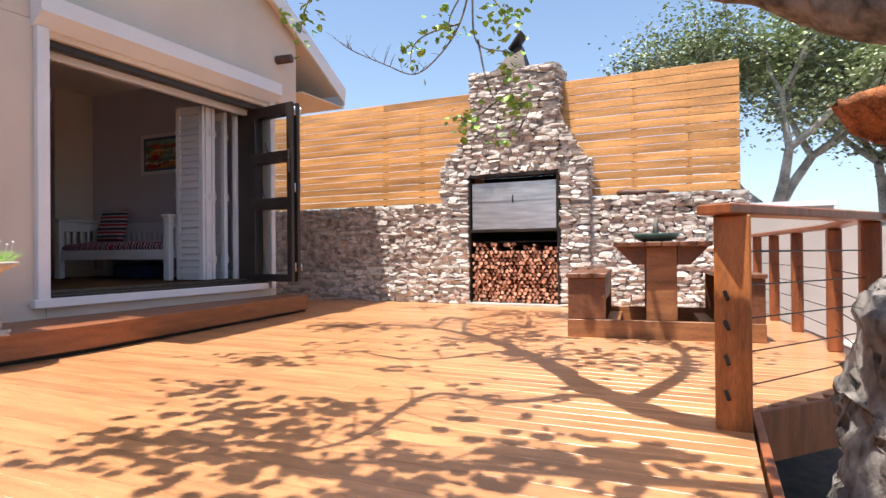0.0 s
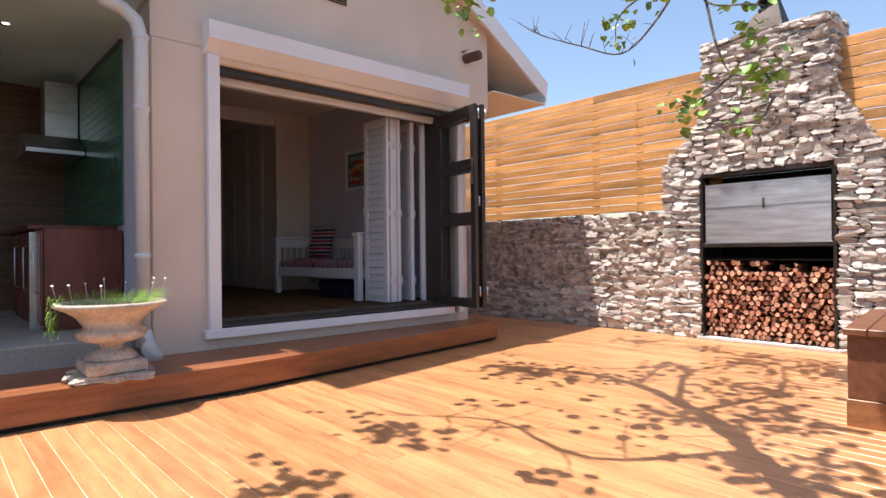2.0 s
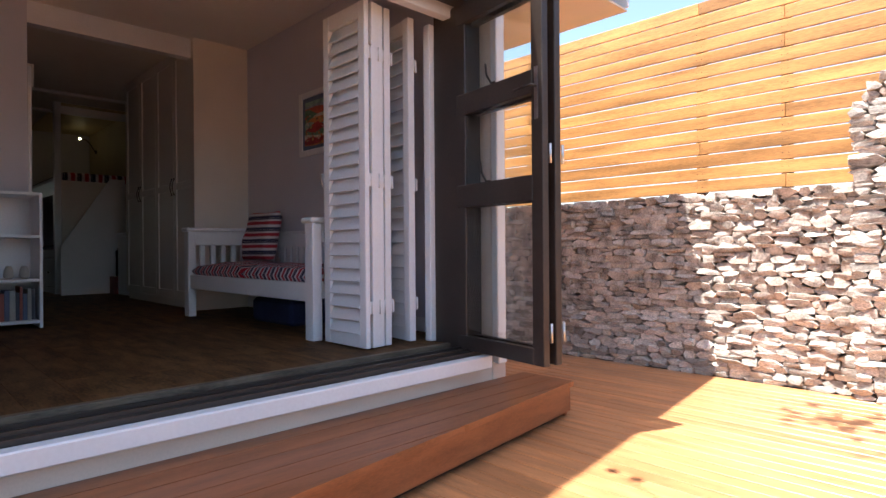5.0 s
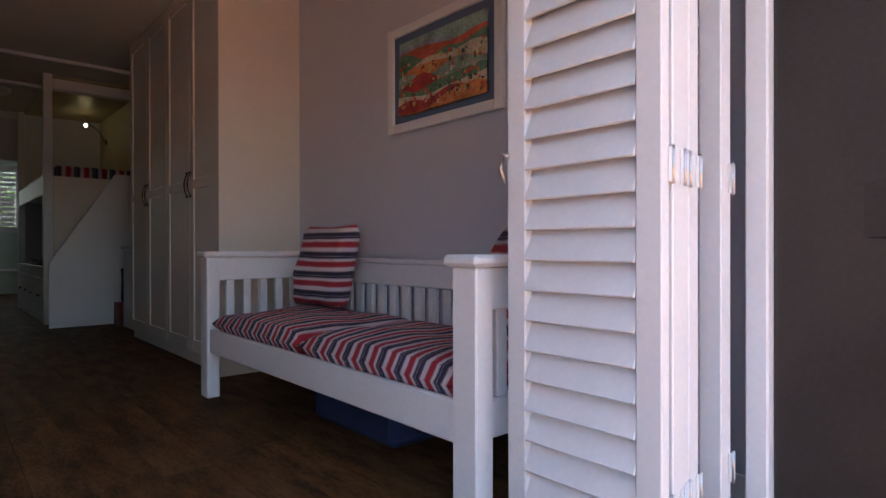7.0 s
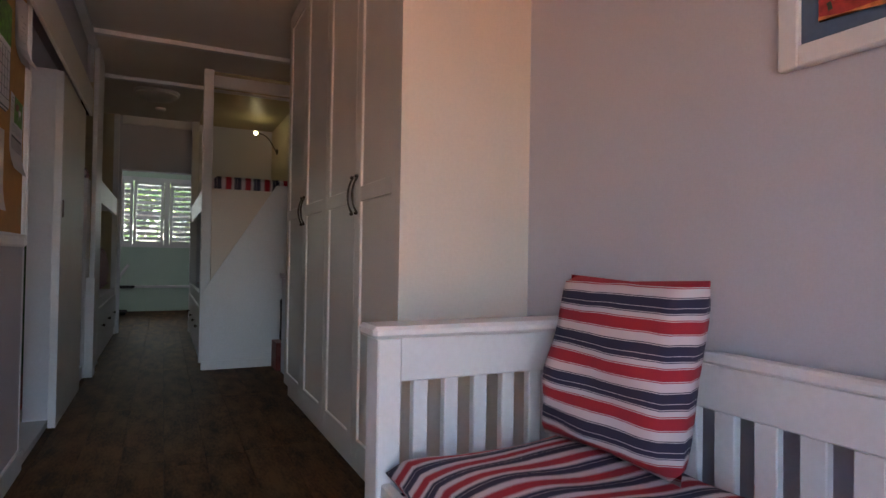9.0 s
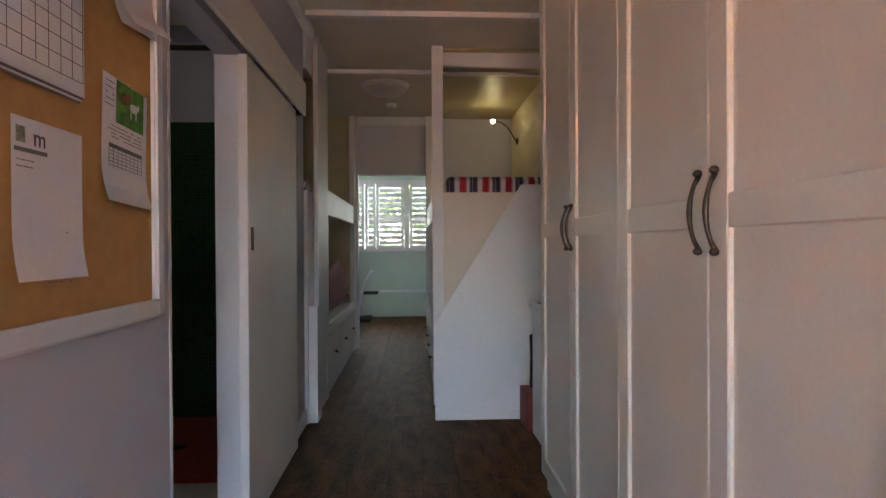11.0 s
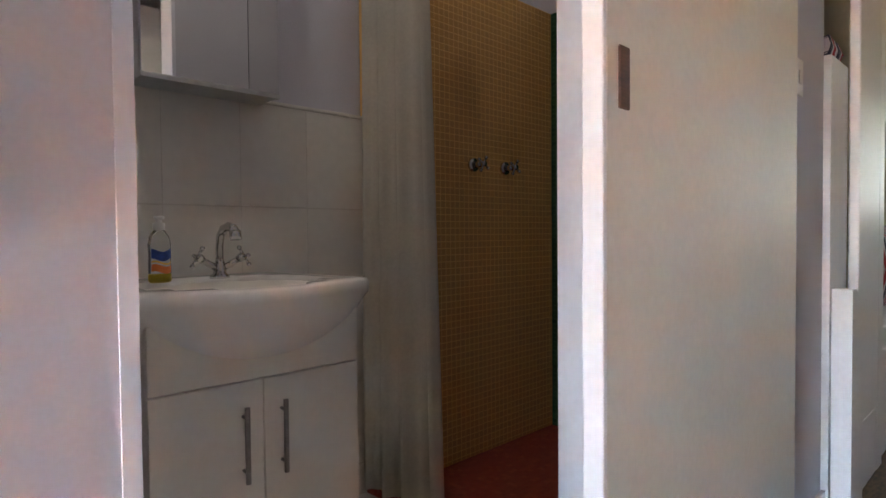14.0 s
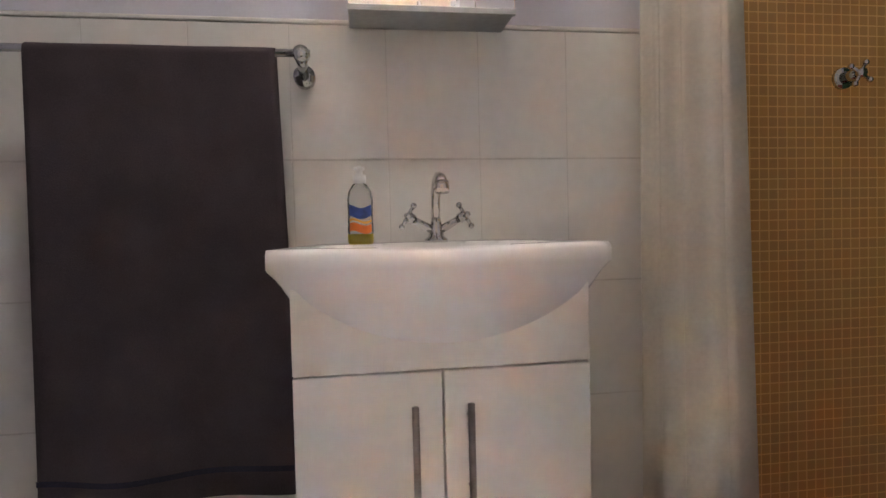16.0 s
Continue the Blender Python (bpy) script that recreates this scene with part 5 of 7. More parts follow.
# reading lamp on the loft wall
lamp = thing("reading_lamp", "small brass reading lamp on a bent arm, lit", "wall lamp", (-13.9, 6.125, 2.88))
bm = bmesh.new()
lathe_bm(bm, [(0.035, 0.0), (0.04, 0.012), (0.012, 0.02)], 16)
bmesh.ops.transform(bm, matrix=pose(0, 0, -0.12, 90, 0, 0), verts=bm.verts)
part("rose", bm, M_BRONZE, lamp, smooth=True)
bm = bmesh.new()
tube_bm(bm, [(0, -0.02, -0.12), (0.0, -0.06, -0.05), (0.06, -0.12, 0.02), (0.16, -0.20, 0.05), (0.24, -0.28, 0.05)], 0.007, 8)
part("arm", bm, M_BRONZE, lamp, smooth=True)
bm = bmesh.new()
bmesh.ops.create_uvsphere(bm, u_segments=16, v_segments=10, radius=0.022)
bmesh.ops.translate(bm, vec=(0.27, -0.31, 0.04), verts=bm.verts)
part("bulb", bm, M_BULB, lamp, smooth=True)
pl = new("reading_light", bpy.data.lights.new("reading_light", "POINT"))
pl.data.energy, pl.data.color, pl.data.shadow_soft_size = 0.010, (1.0, 0.74, 0.36), 0.05
pl.location = (-13.61, 5.74, 2.90)

cl = thing("ceiling_light", "round frosted ceiling light, off", "ceiling light", (-13.0, 4.72, CEIL))
bm = bmesh.new()
lathe_bm(bm, [(0.03, -0.10), (0.14, -0.085), (0.20, -0.045), (0.205, -0.03)], 32)
part("diffuser", bm, M_PLASTIC, cl, smooth=True)
bm = bmesh.new()
lathe_bm(bm, [(0.215, -0.03), (0.22, -0.001)], 32)
part("ring", bm, M_WHITE, cl, smooth=True)
sd = thing("smoke_detector", "small white round smoke detector", "smoke detector", (-13.75, 4.75, CEIL))
bm = bmesh.new()
lathe_bm(bm, [(0.03, -0.035), (0.05, -0.03), (0.055, -0.001)], 24)
part("cover", bm, M_PLASTIC, sd, smooth=True)
hk = thing("beam_hook", "small black hook on the ceiling beam", "hook", (-8.50, 5.05, 3.03))
bm = bmesh.new()
tube_bm(bm, [(0, 0, 0.06), (0.03, 0, 0.05), (0.04, 0, 0.01), (0.03, 0, -0.02), (0.015, 0, -0.01)], 0.012, 8)
part("hook", bm, M_IRON, hk, smooth=True)

# sliding bathroom door with its rail cover
sl = thing("sliding_door", "white flush sliding door standing open on the corridor wall", "sliding door", (-10.0, 4.256, FI))
slab("leaf", (-1.0, 0.0, 0.0, 0.036, 0.015, 2.0), M_CREAM3, sl, bevel=0.003)
slab("edge_strip", (0.0005, 0.012, -0.001, 0.037, 0.015, 2.0), M_WHITE, sl, bevel=0.002)
slab("flush_pull", (-0.065, -0.033, 0.036, 0.041, 1.185, 1.285), M_POLE, sl, "dark recessed pull", bevel=0.002)
rc = thing("rail_cover", "white timber cover board over the sliding door rail", "rail cover", (-8.9, 4.24, 2.43))
slab("board", (-2.3, 0.55, 0.055, 0.075, 0.0, 0.20), M_CREAM3, rc, bevel=0.003)
slab("top_board", (-2.3, 0.55, 0.0, 0.054, 0.17, 0.20), M_CREAM3, rc)
slab("end_block", (-2.3, -2.26, 0.001, 0.054, 0.0, 0.168), M_BRONZE, rc)
slab("runner", (-2.25, 0.5, 0.012, 0.045, 0.10, 0.14), M_IRON, rc)
sw = thing("light_switch", "white light switch on the corridor wall", "switch", (-11.19, 4.241, 1.87))
slab("plate", (-0.035, 0.035, 0, 0.008, -0.055, 0.055), M_PLASTIC, sw, bevel=0.002)
slab("rocker", (-0.012, 0.012, 0.008, 0.012, -0.02, 0.02), M_PLASTIC, sw)
structure("trim_bath_jamb", (-10.14, -10.125, 4.115, 4.245, FI, 2.46), M_BLUEWHITE, "white bathroom door lining", "trim")
structure("trim_bath_jamb", (-9.345, -9.33, 4.115, 4.243, FI, 2.46), M_BLUEWHITE, "white bathroom door lining", "trim")
structure("threshold_bath", (-10.13, -9.34, 4.02, 4.24, FI - 0.01, FI + 0.03), M_WHITE, "white raised bathroom threshold", "trim", 0.004)


# notice board
def txt(s, x, z, size, parent, mt, y=-0.0012, rz=0):
    c = bpy.data.curves.new("text", "FONT")
    c.body, c.size, c.extrude = s, size, 0.0002
    c.materials.append(mt)
    o = new("lettering", c)
    o.parent = parent
    o.matrix_basis = pose(x, y, z, 90, 0, 0)
    return o


def noticeboard():
    # local x runs to the viewer's right, the board faces +y of the world
    t = thing("notice_board", "cork notice board in a white moulded frame with pinned papers", "notice board", (-8.715, 4.24, 2.00), 180)
    W, H, F = 0.512, 0.572, 0.050
    slab("cork", (-W + F, W - F, -0.018, -0.001, -H + F, H - F), M_CORK, t)
    for nm, d in (("frame_side", (-W, -W + F, -0.034, 0, -H, H)), ("frame_side", (W - F, W, -0.034, 0, -H, H)), ("frame_rail", (-W + F, W - F, -0.034, 0, -H, -H + F)), ("frame_rail", (-W + F, W - F, -0.034, 0, H - F, H))):
        q = slab(nm, d, M_WHITE, t, bevel=0.008)
    for nm, d in (("bead", (-W + F - 0.002, -W + F + 0.006, -0.040, -0.034, -H + F, H - F)), ("bead", (W - F - 0.006, W - F + 0.002, -0.040, -0.034, -H + F, H - F)), ("bead", (-W + F, W - F, -0.040, -0.034, -H + F - 0.006, -H + F + 0.002))):
        slab(nm, d, M_WHITE, t)

    def sheet(nm, lab, x, z, w, h, rot=0, cat="paper", curl=0.012, mt=M_PAPER, y=4.2605):
        p = thing(nm, lab, cat, (-8.82 - x, y, 2.02 + z), 180)
        p.matrix_world = pose(-8.82 - x, y, 2.02 + z, 0, -rot, 180)
        bm = bmesh.new()
        n = 8
        vs = []
        for j in range(n + 1):
            v = j / n
            off = -curl * max(0, 0.35 - v) ** 2 * 8
            vs.append([bm.verts.new((u, off, -h / 2 + h * v)) for u in (-w / 2, 0, w / 2)])
        for a, b in zip(vs, vs[1:]):
            for k in range(2):
                bm.faces.new((a[k], a[k + 1], b[k + 1], b[k]))
        part("sheet", bm, mt, p)
        return p

    def bars(p, rows, x0, x1, z0, dz, h=0.002, mt=M_INK, seed=1, fill=0.9):
        r = rng(seed)
        bm = bmesh.new()
        for k in range(rows):
            x = x0
            while x < x1 - 0.004:
                w = r.uniform(0.006, 0.02)
                if r.random() < fill:
                    box_bm(bm, x, min(x + w, x1), -0.0012, -0.0005, z0 - k * dz, z0 - k * dz + h)
                x += w + 0.004
        return part("print", bm, mt, p, kind="stuff")

    # letter with its small letterhead
    a = sheet("letter", "white printed letter pinned to the notice board", -0.095, -0.308, 0.225, 0.305, 0)
    slab("emblem", (-0.10, -0.075, -0.0012, -0.0006, 0.105, 0.135), M_PRINTGREEN, a)
    slab("head_bar", (-0.105, -0.01, -0.0014, -0.0006, 0.088, 0.096), M_INK, a)
    txt("m", -0.052, 0.103, 0.05, a, M_INKDARK)
    bars(a, 2, -0.10, -0.05, 0.072, 0.012, seed=4)
    bars(a, 5, -0.01, 0.07, -0.06, 0.025, seed=5, fill=0.5)
    # timetable sheet with a cow picture
    b = sheet("timetable", "white timetable sheet with a green cow picture", 0.21, -0.142, 0.225, 0.305, -3, curl=0.02)
    slab("picture", (-0.05, 0.09, -0.0016, -0.0006, 0.045, 0.15), M_GRASSPIC, b)
    bm = bmesh.new()
    for (cx, cz, sx, sz) in ((-0.015, 0.112, 0.026, 0.015), (0.012, 0.120, 0.010, 0.012)):
        bmesh.ops.create_circle(bm, cap_ends=True, segments=12, radius=1.0, matrix=pose(cx, -0.0019, cz, 90, 0, 0) @ Matrix.Diagonal((sx, sz, 1, 1)))
    part("cow_shape", bm, M_COWBROWN, b)
    bm = bmesh.new()
    for (cx, cz, sx, sz) in ((0.035, 0.100, 0.020, 0.012), (0.022, 0.080, 0.003, 0.013), (0.048, 0.083, 0.003, 0.013), (0.058, 0.108, 0.007, 0.008)):
        bmesh.ops.create_circle(bm, cap_ends=True, segments=12, radius=1.0, matrix=pose(cx, -0.0021, cz, 90, 0, 0) @ Matrix.Diagonal((sx, sz, 1, 1)))
    part("calf_shape", bm, M_PAPER, b)
    bars(b, 5, -0.10, -0.06, 0.135, 0.014, seed=7)
    bars(b, 4, -0.085, 0.085, 0.032, 0.009, seed=8, fill=0.8)
    bm = bmesh.new()
    for k in range(11):
        z = -0.012 - k * 0.0085
        box_bm(bm, -0.08, 0.085, -0.0012, -0.0006, z, z + 0.0014)
    for k in range(9):
        x = -0.08 + k * 0.0205
        box_bm(bm, x, x + 0.0012, -0.0013, -0.0006, -0.097, -0.0106)
    box_bm(bm, -0.08, 0.085, -0.0014, -0.0006, -0.02, -0.011)
    part("table_ruling", bm, M_INK, b, kind="stuff")
    bars(b, 2, -0.09, 0.09, -0.118, 0.010, seed=9)
    # wall calendar, several leaves thick
    c = thing("wall_calendar", "wall calendar with a meadow picture and a month grid", "calendar", (-8.695, 4.2625, 2.13), 180)
    for k in range(4):
        slab("leaf", (-0.15 - 0.004 * k, 0.125, -0.005 - 0.003 * k, -0.003 - 0.003 * k, -0.20 + 0.004 * k, 0.19), M_PAPER if k % 2 else M_INK, c)
    slab("photo", (-0.16, 0.125, -0.0155, -0.0145, 0.045, 0.19), M_GRASSPIC, c)
    bm = bmesh.new()
    for k in range(6):
        box_bm(bm, -0.155, 0.12, -0.0153, -0.0144, 0.02 - k * 0.036, 0.0215 - k * 0.036)
    for k in range(8):
        box_bm(bm, -0.155 + k * 0.039, -0.1538 + k * 0.039, -0.0153, -0.0144, -0.16, 0.02)
    part("month_grid", bm, M_INK, c, kind="stuff")
    d = sheet("note_sheets", "small curling note sheets pinned at the frame", 0.27, 0.30, 0.22, 0.27, 8, curl=0.04, y=4.264)
    bars(d, 6, -0.05, 0.05, 0.06, 0.02, seed=12, fill=0.5)
    d = sheet("note_sheets", "small curling note sheets pinned at the frame", 0.255, 0.29, 0.22, 0.27, 5, curl=0.02, mt=M_PAPER)


noticeboard()

# bookshelf in the corner of the room
bs = thing("bookshelf", "white open bookshelf with a few books and boxes", "bookshelf", (-7.95, 3.86, FI))
for y in (-0.40, 0.38):
    slab("side", (-0.15, 0.22, y, y + 0.022, 0, 1.05), M_WHITE, bs, bevel=0.002)
for z in (0.04, 0.36, 0.70, 1.03):
    slab("shelf", (-0.148, 0.218, -0.377, 0.379, z, z + 0.022), M_WHITE, bs, bevel=0.002)
slab("back", (-0.165, -0.151, -0.4, 0.402, 0, 1.05), M_WHITE, bs)
r = rng(3)
bcols = [material("book_cover", c, 0.6, vary=0.08) for c in ((0.05, 0.05, 0.07), (0.35, 0.33, 0.30), (0.10, 0.12, 0.2), (0.3, 0.08, 0.06))]
y = 0.36
for k in range(9):
    w, h = r.uniform(0.018, 0.035), r.uniform(0.2, 0.27)
    slab("book", (-7.98 - 0.02, -7.98 + 0.19, 3.86 + y - w, 3.86 + y, FI + 0.0625, FI + 0.0625 + h), bcols[k % 4], label="upright book with a plain cover on the low shelf", category="book", group="shelf books", bevel=0.002)
    y -= w + 0.002
for k in range(4):
    bm = bmesh.new()
    lathe_bm(bm, [(0.02, 0.0), (0.035, 0.02), (0.03, 0.07), (0.018, 0.10)], 14)
    o = finish("ornament", bm, bcols[1], label="small grey ornament on the open shelf", category="ornament", group="shelf ornaments", smooth=True)
    o.location = (-7.85, 4.16 - k * 0.1, FI + (0.3825 if k < 2 else 0.7225))

# end room
wsh = thing("window_shutters", "white louvred shutters on the far window", "window shutters", (WX, 4.45, 0))
def leafpane(y0, y1, z0, z1):
    slab("stile", (-0.02, 0.02, y0, y0 + 0.05, z0, z1), M_WHITE, wsh)
    slab("stile", (-0.02, 0.02, y1 - 0.05, y1, z0, z1), M_WHITE, wsh)
    slab("rail", (-0.018, 0.018, y0 + 0.05, y1 - 0.05, z0, z0 + 0.06), M_WHITE, wsh)
    slab("rail", (-0.018, 0.018, y0 + 0.05, y1 - 0.05, z1 - 0.06, z1), M_WHITE, wsh)
    n = 11
    me = piece_mesh("louvre", 0.006, y1 - y0 - 0.104, 0.06, 0.0, M_WHITE)
    for k in range(n):
        o = new("louvre", me)
        o.parent = wsh
        o.matrix_basis = pose(0, (y0 + y1) / 2, z0 + 0.10 + k * (z1 - z0 - 0.2) / (n - 1), 0, 12, 0)
for y0, y1 in ((-0.95, -0.31), (-0.30, -0.12), (-0.11, 0.36), (0.46, 0.98)):
    leafpane(y0, y1, 1.57, 2.67)
slab("mullion", (-0.03, 0.03, 0.365, 0.455, 1.57, 2.67), M_WHITE, wsh)
slab("window_frame_bar", (WX - 0.12, WX - 0.09, 3.45, 5.45, 2.05, 2.12), M_BLACK, label="dark window bar behind the shutters", category="window bar")
structure("trim_window", (WX, WX + 0.03, 3.40, 5.50, 1.52, 1.57), M_WHITE, "white window board", "sill")
structure("trim_window", (WX, WX + 0.03, 3.40, 5.50, 2.67, 2.74), M_WHITE, "white window head casing", "trim")
pg = slab("window_pane", (WX - 0.106, WX - 0.10, 3.45, 5.45, 1.56, 2.68), M_GLASS, label="clear glass of the far window", category="window pane")
pg.visible_shadow = False
bench = thing("window_bench", "pale mint bench box with a white top under the window", "bench", (WX + 0.016, 4.45, FI))
slab("box", (0.0, 0.10, -1.4, 1.6, 0.0, 0.40), M_MINT, bench)
slab("top", (0.0, 0.14, -1.4, 1.6, 0.401, 0.44), M_WHITE, bench, bevel=0.005)
bk = thing("exercise_bike", "small white and black exercise bike at the far wall", "exercise bike", (-17.0, 4.14, FI))
bm = bmesh.new()
tube_bm(bm, [(0.15, -0.12, 0.0), (0.1, 0, 0.35), (0.02, 0.05, 0.62), (-0.05, 0.16, 0.80)], 0.025, 8)
tube_bm(bm, [(-0.2, 0.0, 0.02), (0.1, 0, 0.35)], 0.025, 8)
part("frame", bm, M_WHITE, bk, smooth=True)
slab("foot", (-0.25, 0.25, -0.05, 0.15, 0.0, 0.05), M_RUBBER, bk, bevel=0.01)
slab("saddle", (-0.10, 0.10, 0.02, 0.26, 0.42, 0.46), M_RUBBER, bk, bevel=0.012)

# ---- bathroom ----
BZ = FI + 0.02
structure("floor_bath", (-10.50, -8.30, 2.98, 4.12, FI - 0.012, FI + 0.018), M_TILE, "pale tiled bathroom floor", "floor")
structure("floor_shower", (-11.57, -10.50, 2.98, 4.12, FI - 0.012, FI + 0.05), M_MOSAIC_R, "red mosaic shower floor", "floor")
structure("shower_lining_back", (-11.565, -10.50, 2.981, 3.10, FI + 0.052, 2.46), M_MOSAIC_O, "orange glass mosaic shower wall")
structure("shower_lining_end", (-11.569, -11.545, 3.101, 4.118, FI + 0.052, 2.46), M_MOSAIC_G, "green glass mosaic shower wall")
drain = thing("shower_drain", "round dark shower drain", "drain", (-10.95, 3.62, FI + 0.05))
bm = bmesh.new()
lathe_bm(bm, [(0.05, 0.0), (0.05, 0.004), (0.01, 0.003)], 20)
part("grate", bm, M_IRON, drain, smooth=True)
grout = structure("wall_tiling", (-10.498, -8.31, 2.981, 2.9985, FI + 0.02, 1.835), M_GROUT, "white tiled wall behind the basin")
trim = structure("trim_tile_edge", (-10.498, -8.31, 2.981, 3.002, 1.836, 1.848), M_TILE, "white tile edge strip", "trim", 0.003)
TXS = [-10.258 + 0.2365 * k for k in range(-1, 10)]
for a, b in zip(TXS, TXS[1:]):
    a2, b2 = max(a + 0.0008, -10.497), min(b - 0.0008, -8.312)
    if b2 - a2 < 0.03:
        continue
    for z0, z1 in ((1.503, 1.834), (1.176, 1.500), (0.868, 1.173), (0.56, 0.865), (0.44, 0.557)):
        slab("tile", (a2, b2, 2.9988, 3.0002, z0 + 0.0004, z1 - 0.0004), M_TILE, grout, bevel=0.0005)


def basin():
    t = thing("vanity_unit", "white lacquered vanity unit with two doors and steel bar handles", "vanity", (-9.840, 3.01, FI + 0.004))
    W = 0.257
    slab("body", (-W - 0.014, W, 0.0, 0.455, 0.06, 0.855), M_GLOSSWHITE, t, bevel=0.002)
    slab("plinth", (-W + 0.02, W - 0.02, 0.02, 0.40, 0.0, 0.058), M_GLOSSWHITE, t)
    slab("apron", (-W - 0.014, W, 0.456, 0.474, 0.652, 0.80), M_GLOSSWHITE, t, bevel=0.002)
    for k, (a, b) in enumerate(((-W - 0.014, -0.0015), (0.0015, W))):
        d = slab("door", (a, b, 0.456, 0.474, 0.065, 0.649), M_GLOSSWHITE, t, bevel=0.002)
        hx = -0.045 if k == 0 else 0.052
        bm = bmesh.new()
        tube_bm(bm, [(hx, 0.497, 0.42), (hx, 0.497, 0.595)], 0.0062, 12)
        for z in (0.445, 0.570):
            tube_bm(bm, [(hx, 0.474, z), (hx, 0.497, z)], 0.004, 8)
        part("bar_handle", bm, M_DARKSTEEL, d, "brushed steel bar handle", smooth=True)
    b = thing("washbasin", "white ceramic washbasin with a bowed front on the vanity", "washbasin", (-9.852, 3.0, FI + 0.010))
    W, ZT = 0.308, 0.862
    def front(u):
        return 0.475 + 0.065 * (1 - u * u)
    bm = bmesh.new()
    n, rows = 40, []
    for i in range(n + 1):
        u = 2 * i / n - 1
        x = u * W
        y = front(u)
        sag = max(0.0, 1 - (abs(u) / 0.97) ** 2.0)
        dz = 0.014 + 0.182 * sag ** 0.66
        ring = [(x * 0.80, 0.002, ZT - 0.006), (x * 0.80, 0.002, ZT), (x, y - 0.012, ZT), (x, y, ZT - 0.010), (x, y - 0.001, ZT - 0.034)]
        for q in (0.25, 0.5, 0.75, 1.0):
            ring.append((x * (1 - 0.03 * q), y - 0.002 - (0.035 + 0.11 * sag) * q ** 2.4, ZT - 0.034 - dz * (1 - (1 - q) ** 1.15)))
        ring.append((x * 0.78, 0.003, ZT - 0.04 - dz * 0.95))
        rows.append([bm.verts.new(p) for p in ring])
    # the sunk bowl
    for r0, r1 in zip(rows, rows[1:]):
        for k in range(len(r0)):
            if k == 1:
                continue
            bm.faces.new((r0[k], r0[(k + 1) % len(r0)], r1[(k + 1) % len(r0)], r1[k]))
    bm.faces.new(rows[0])
    bm.faces.new(rows[-1][::-1])
    # deck and bowl between the back edge and the front rim
    inner = []
    m = 10
    for i in range(n + 1):
        u = 2 * i / n - 1
        col = [rows[i][1]]
        for j in range(1, m):
            v = j / m
            y = 0.002 + (front(u) - 0.014) * v
            e = (u / 0.80) ** 2 + ((v - 0.60) / 0.34) ** 2
            dip = -0.11 * max(0.0, 1 - e) ** 0.6
            col.append(bm.verts.new((u * W * (0.80 + 0.20 * v), y, ZT + dip)))
        col.append(rows[i][2])
        inner.append(col)
    for c0, c1 in zip(inner, inner[1:]):
        for j in range(m):
            bm.faces.new((c0[j], c0[j + 1], c1[j + 1], c1[j]))
    part("bowl", bm, M_CERAMIC, b, smooth=True)
    bm = bmesh.new()
    lathe_bm(bm, [(0.030, 0.0), (0.028, 0.004), (0.020, 0.002), (0.001, 0.002)], 20)
    bmesh.ops.translate(bm, vec=(0, 0.29, ZT - 0.104), verts=bm.verts)
    part("waste", bm, M_CHROME, b, "chrome waste ring", smooth=True)
    tp = thing("basin_mixer", "chrome basin mixer tap with cross handles", "tap", (-9.880, 3.16, FI + 0.872))
    bm = bmesh.new()
    lathe_bm(bm, [(0.027, 0.0), (0.026, 0.008), (0.018, 0.014), (0.016, 0.03), (0.013, 0.045), (0.011, 0.055)], 20)
    part("base", bm, M_CHROME, tp, smooth=True)
    bm = bmesh.new()
    sp = [(0, 0, 0.04), (0, 0, 0.09), (0, 0.008, 0.118), (0, 0.03, 0.137), (0, 0.06, 0.143), (0, 0.088, 0.138), (0, 0.10, 0.125)]
    tube_bm(bm, sp, [0.0105, 0.0105, 0.011, 0.0115, 0.012, 0.0125, 0.013], 14)
    part("spout", bm, M_CHROME, tp, smooth=True)
    bm = bmesh.new()
    tube_bm(bm, [(0, 0.10, 0.130), (0, 0.106, 0.108)], 0.0155, 14)
    part("aerator", bm, M_CHROME, tp, smooth=True)
    for s in (-1, 1):
        bm = bmesh.new()
        tube_bm(bm, [(0, 0, 0.022), (s * 0.024, 0.004, 0.036), (s * 0.058, 0.008, 0.056)], [0.008, 0.010, 0.0075], 12)
        tube_bm(bm, [(s * 0.052, 0.008, 0.052), (s * 0.066, 0.009, 0.061)], 0.012, 12)
        arm = part("arm", bm, M_CHROME, tp, smooth=True)
        bm = bmesh.new()
        for dx, dz in ((0.014, -0.024), (-0.014, 0.024)):
            e = Vector((s * (0.066 + dx * 1.0), 0.012, 0.060 + dz))
            tube_bm(bm, [(s * 0.066, 0.012, 0.060), tuple(e)], 0.0042, 8)
            bmesh.ops.create_uvsphere(bm, u_segments=10, v_segments=6, radius=0.0072, matrix=Matrix.Translation(e))
        for dy in (-0.022, 0.026):
            e = Vector((s * 0.066, 0.012 + dy, 0.062))
            tube_bm(bm, [(s * 0.066, 0.012, 0.060), tuple(e)], 0.0042, 8)
            bmesh.ops.create_uvsphere(bm, u_segments=10, v_segments=6, radius=0.0072, matrix=Matrix.Translation(e))
        part("cross_handle", bm, M_CHROME, arm, smooth=True)


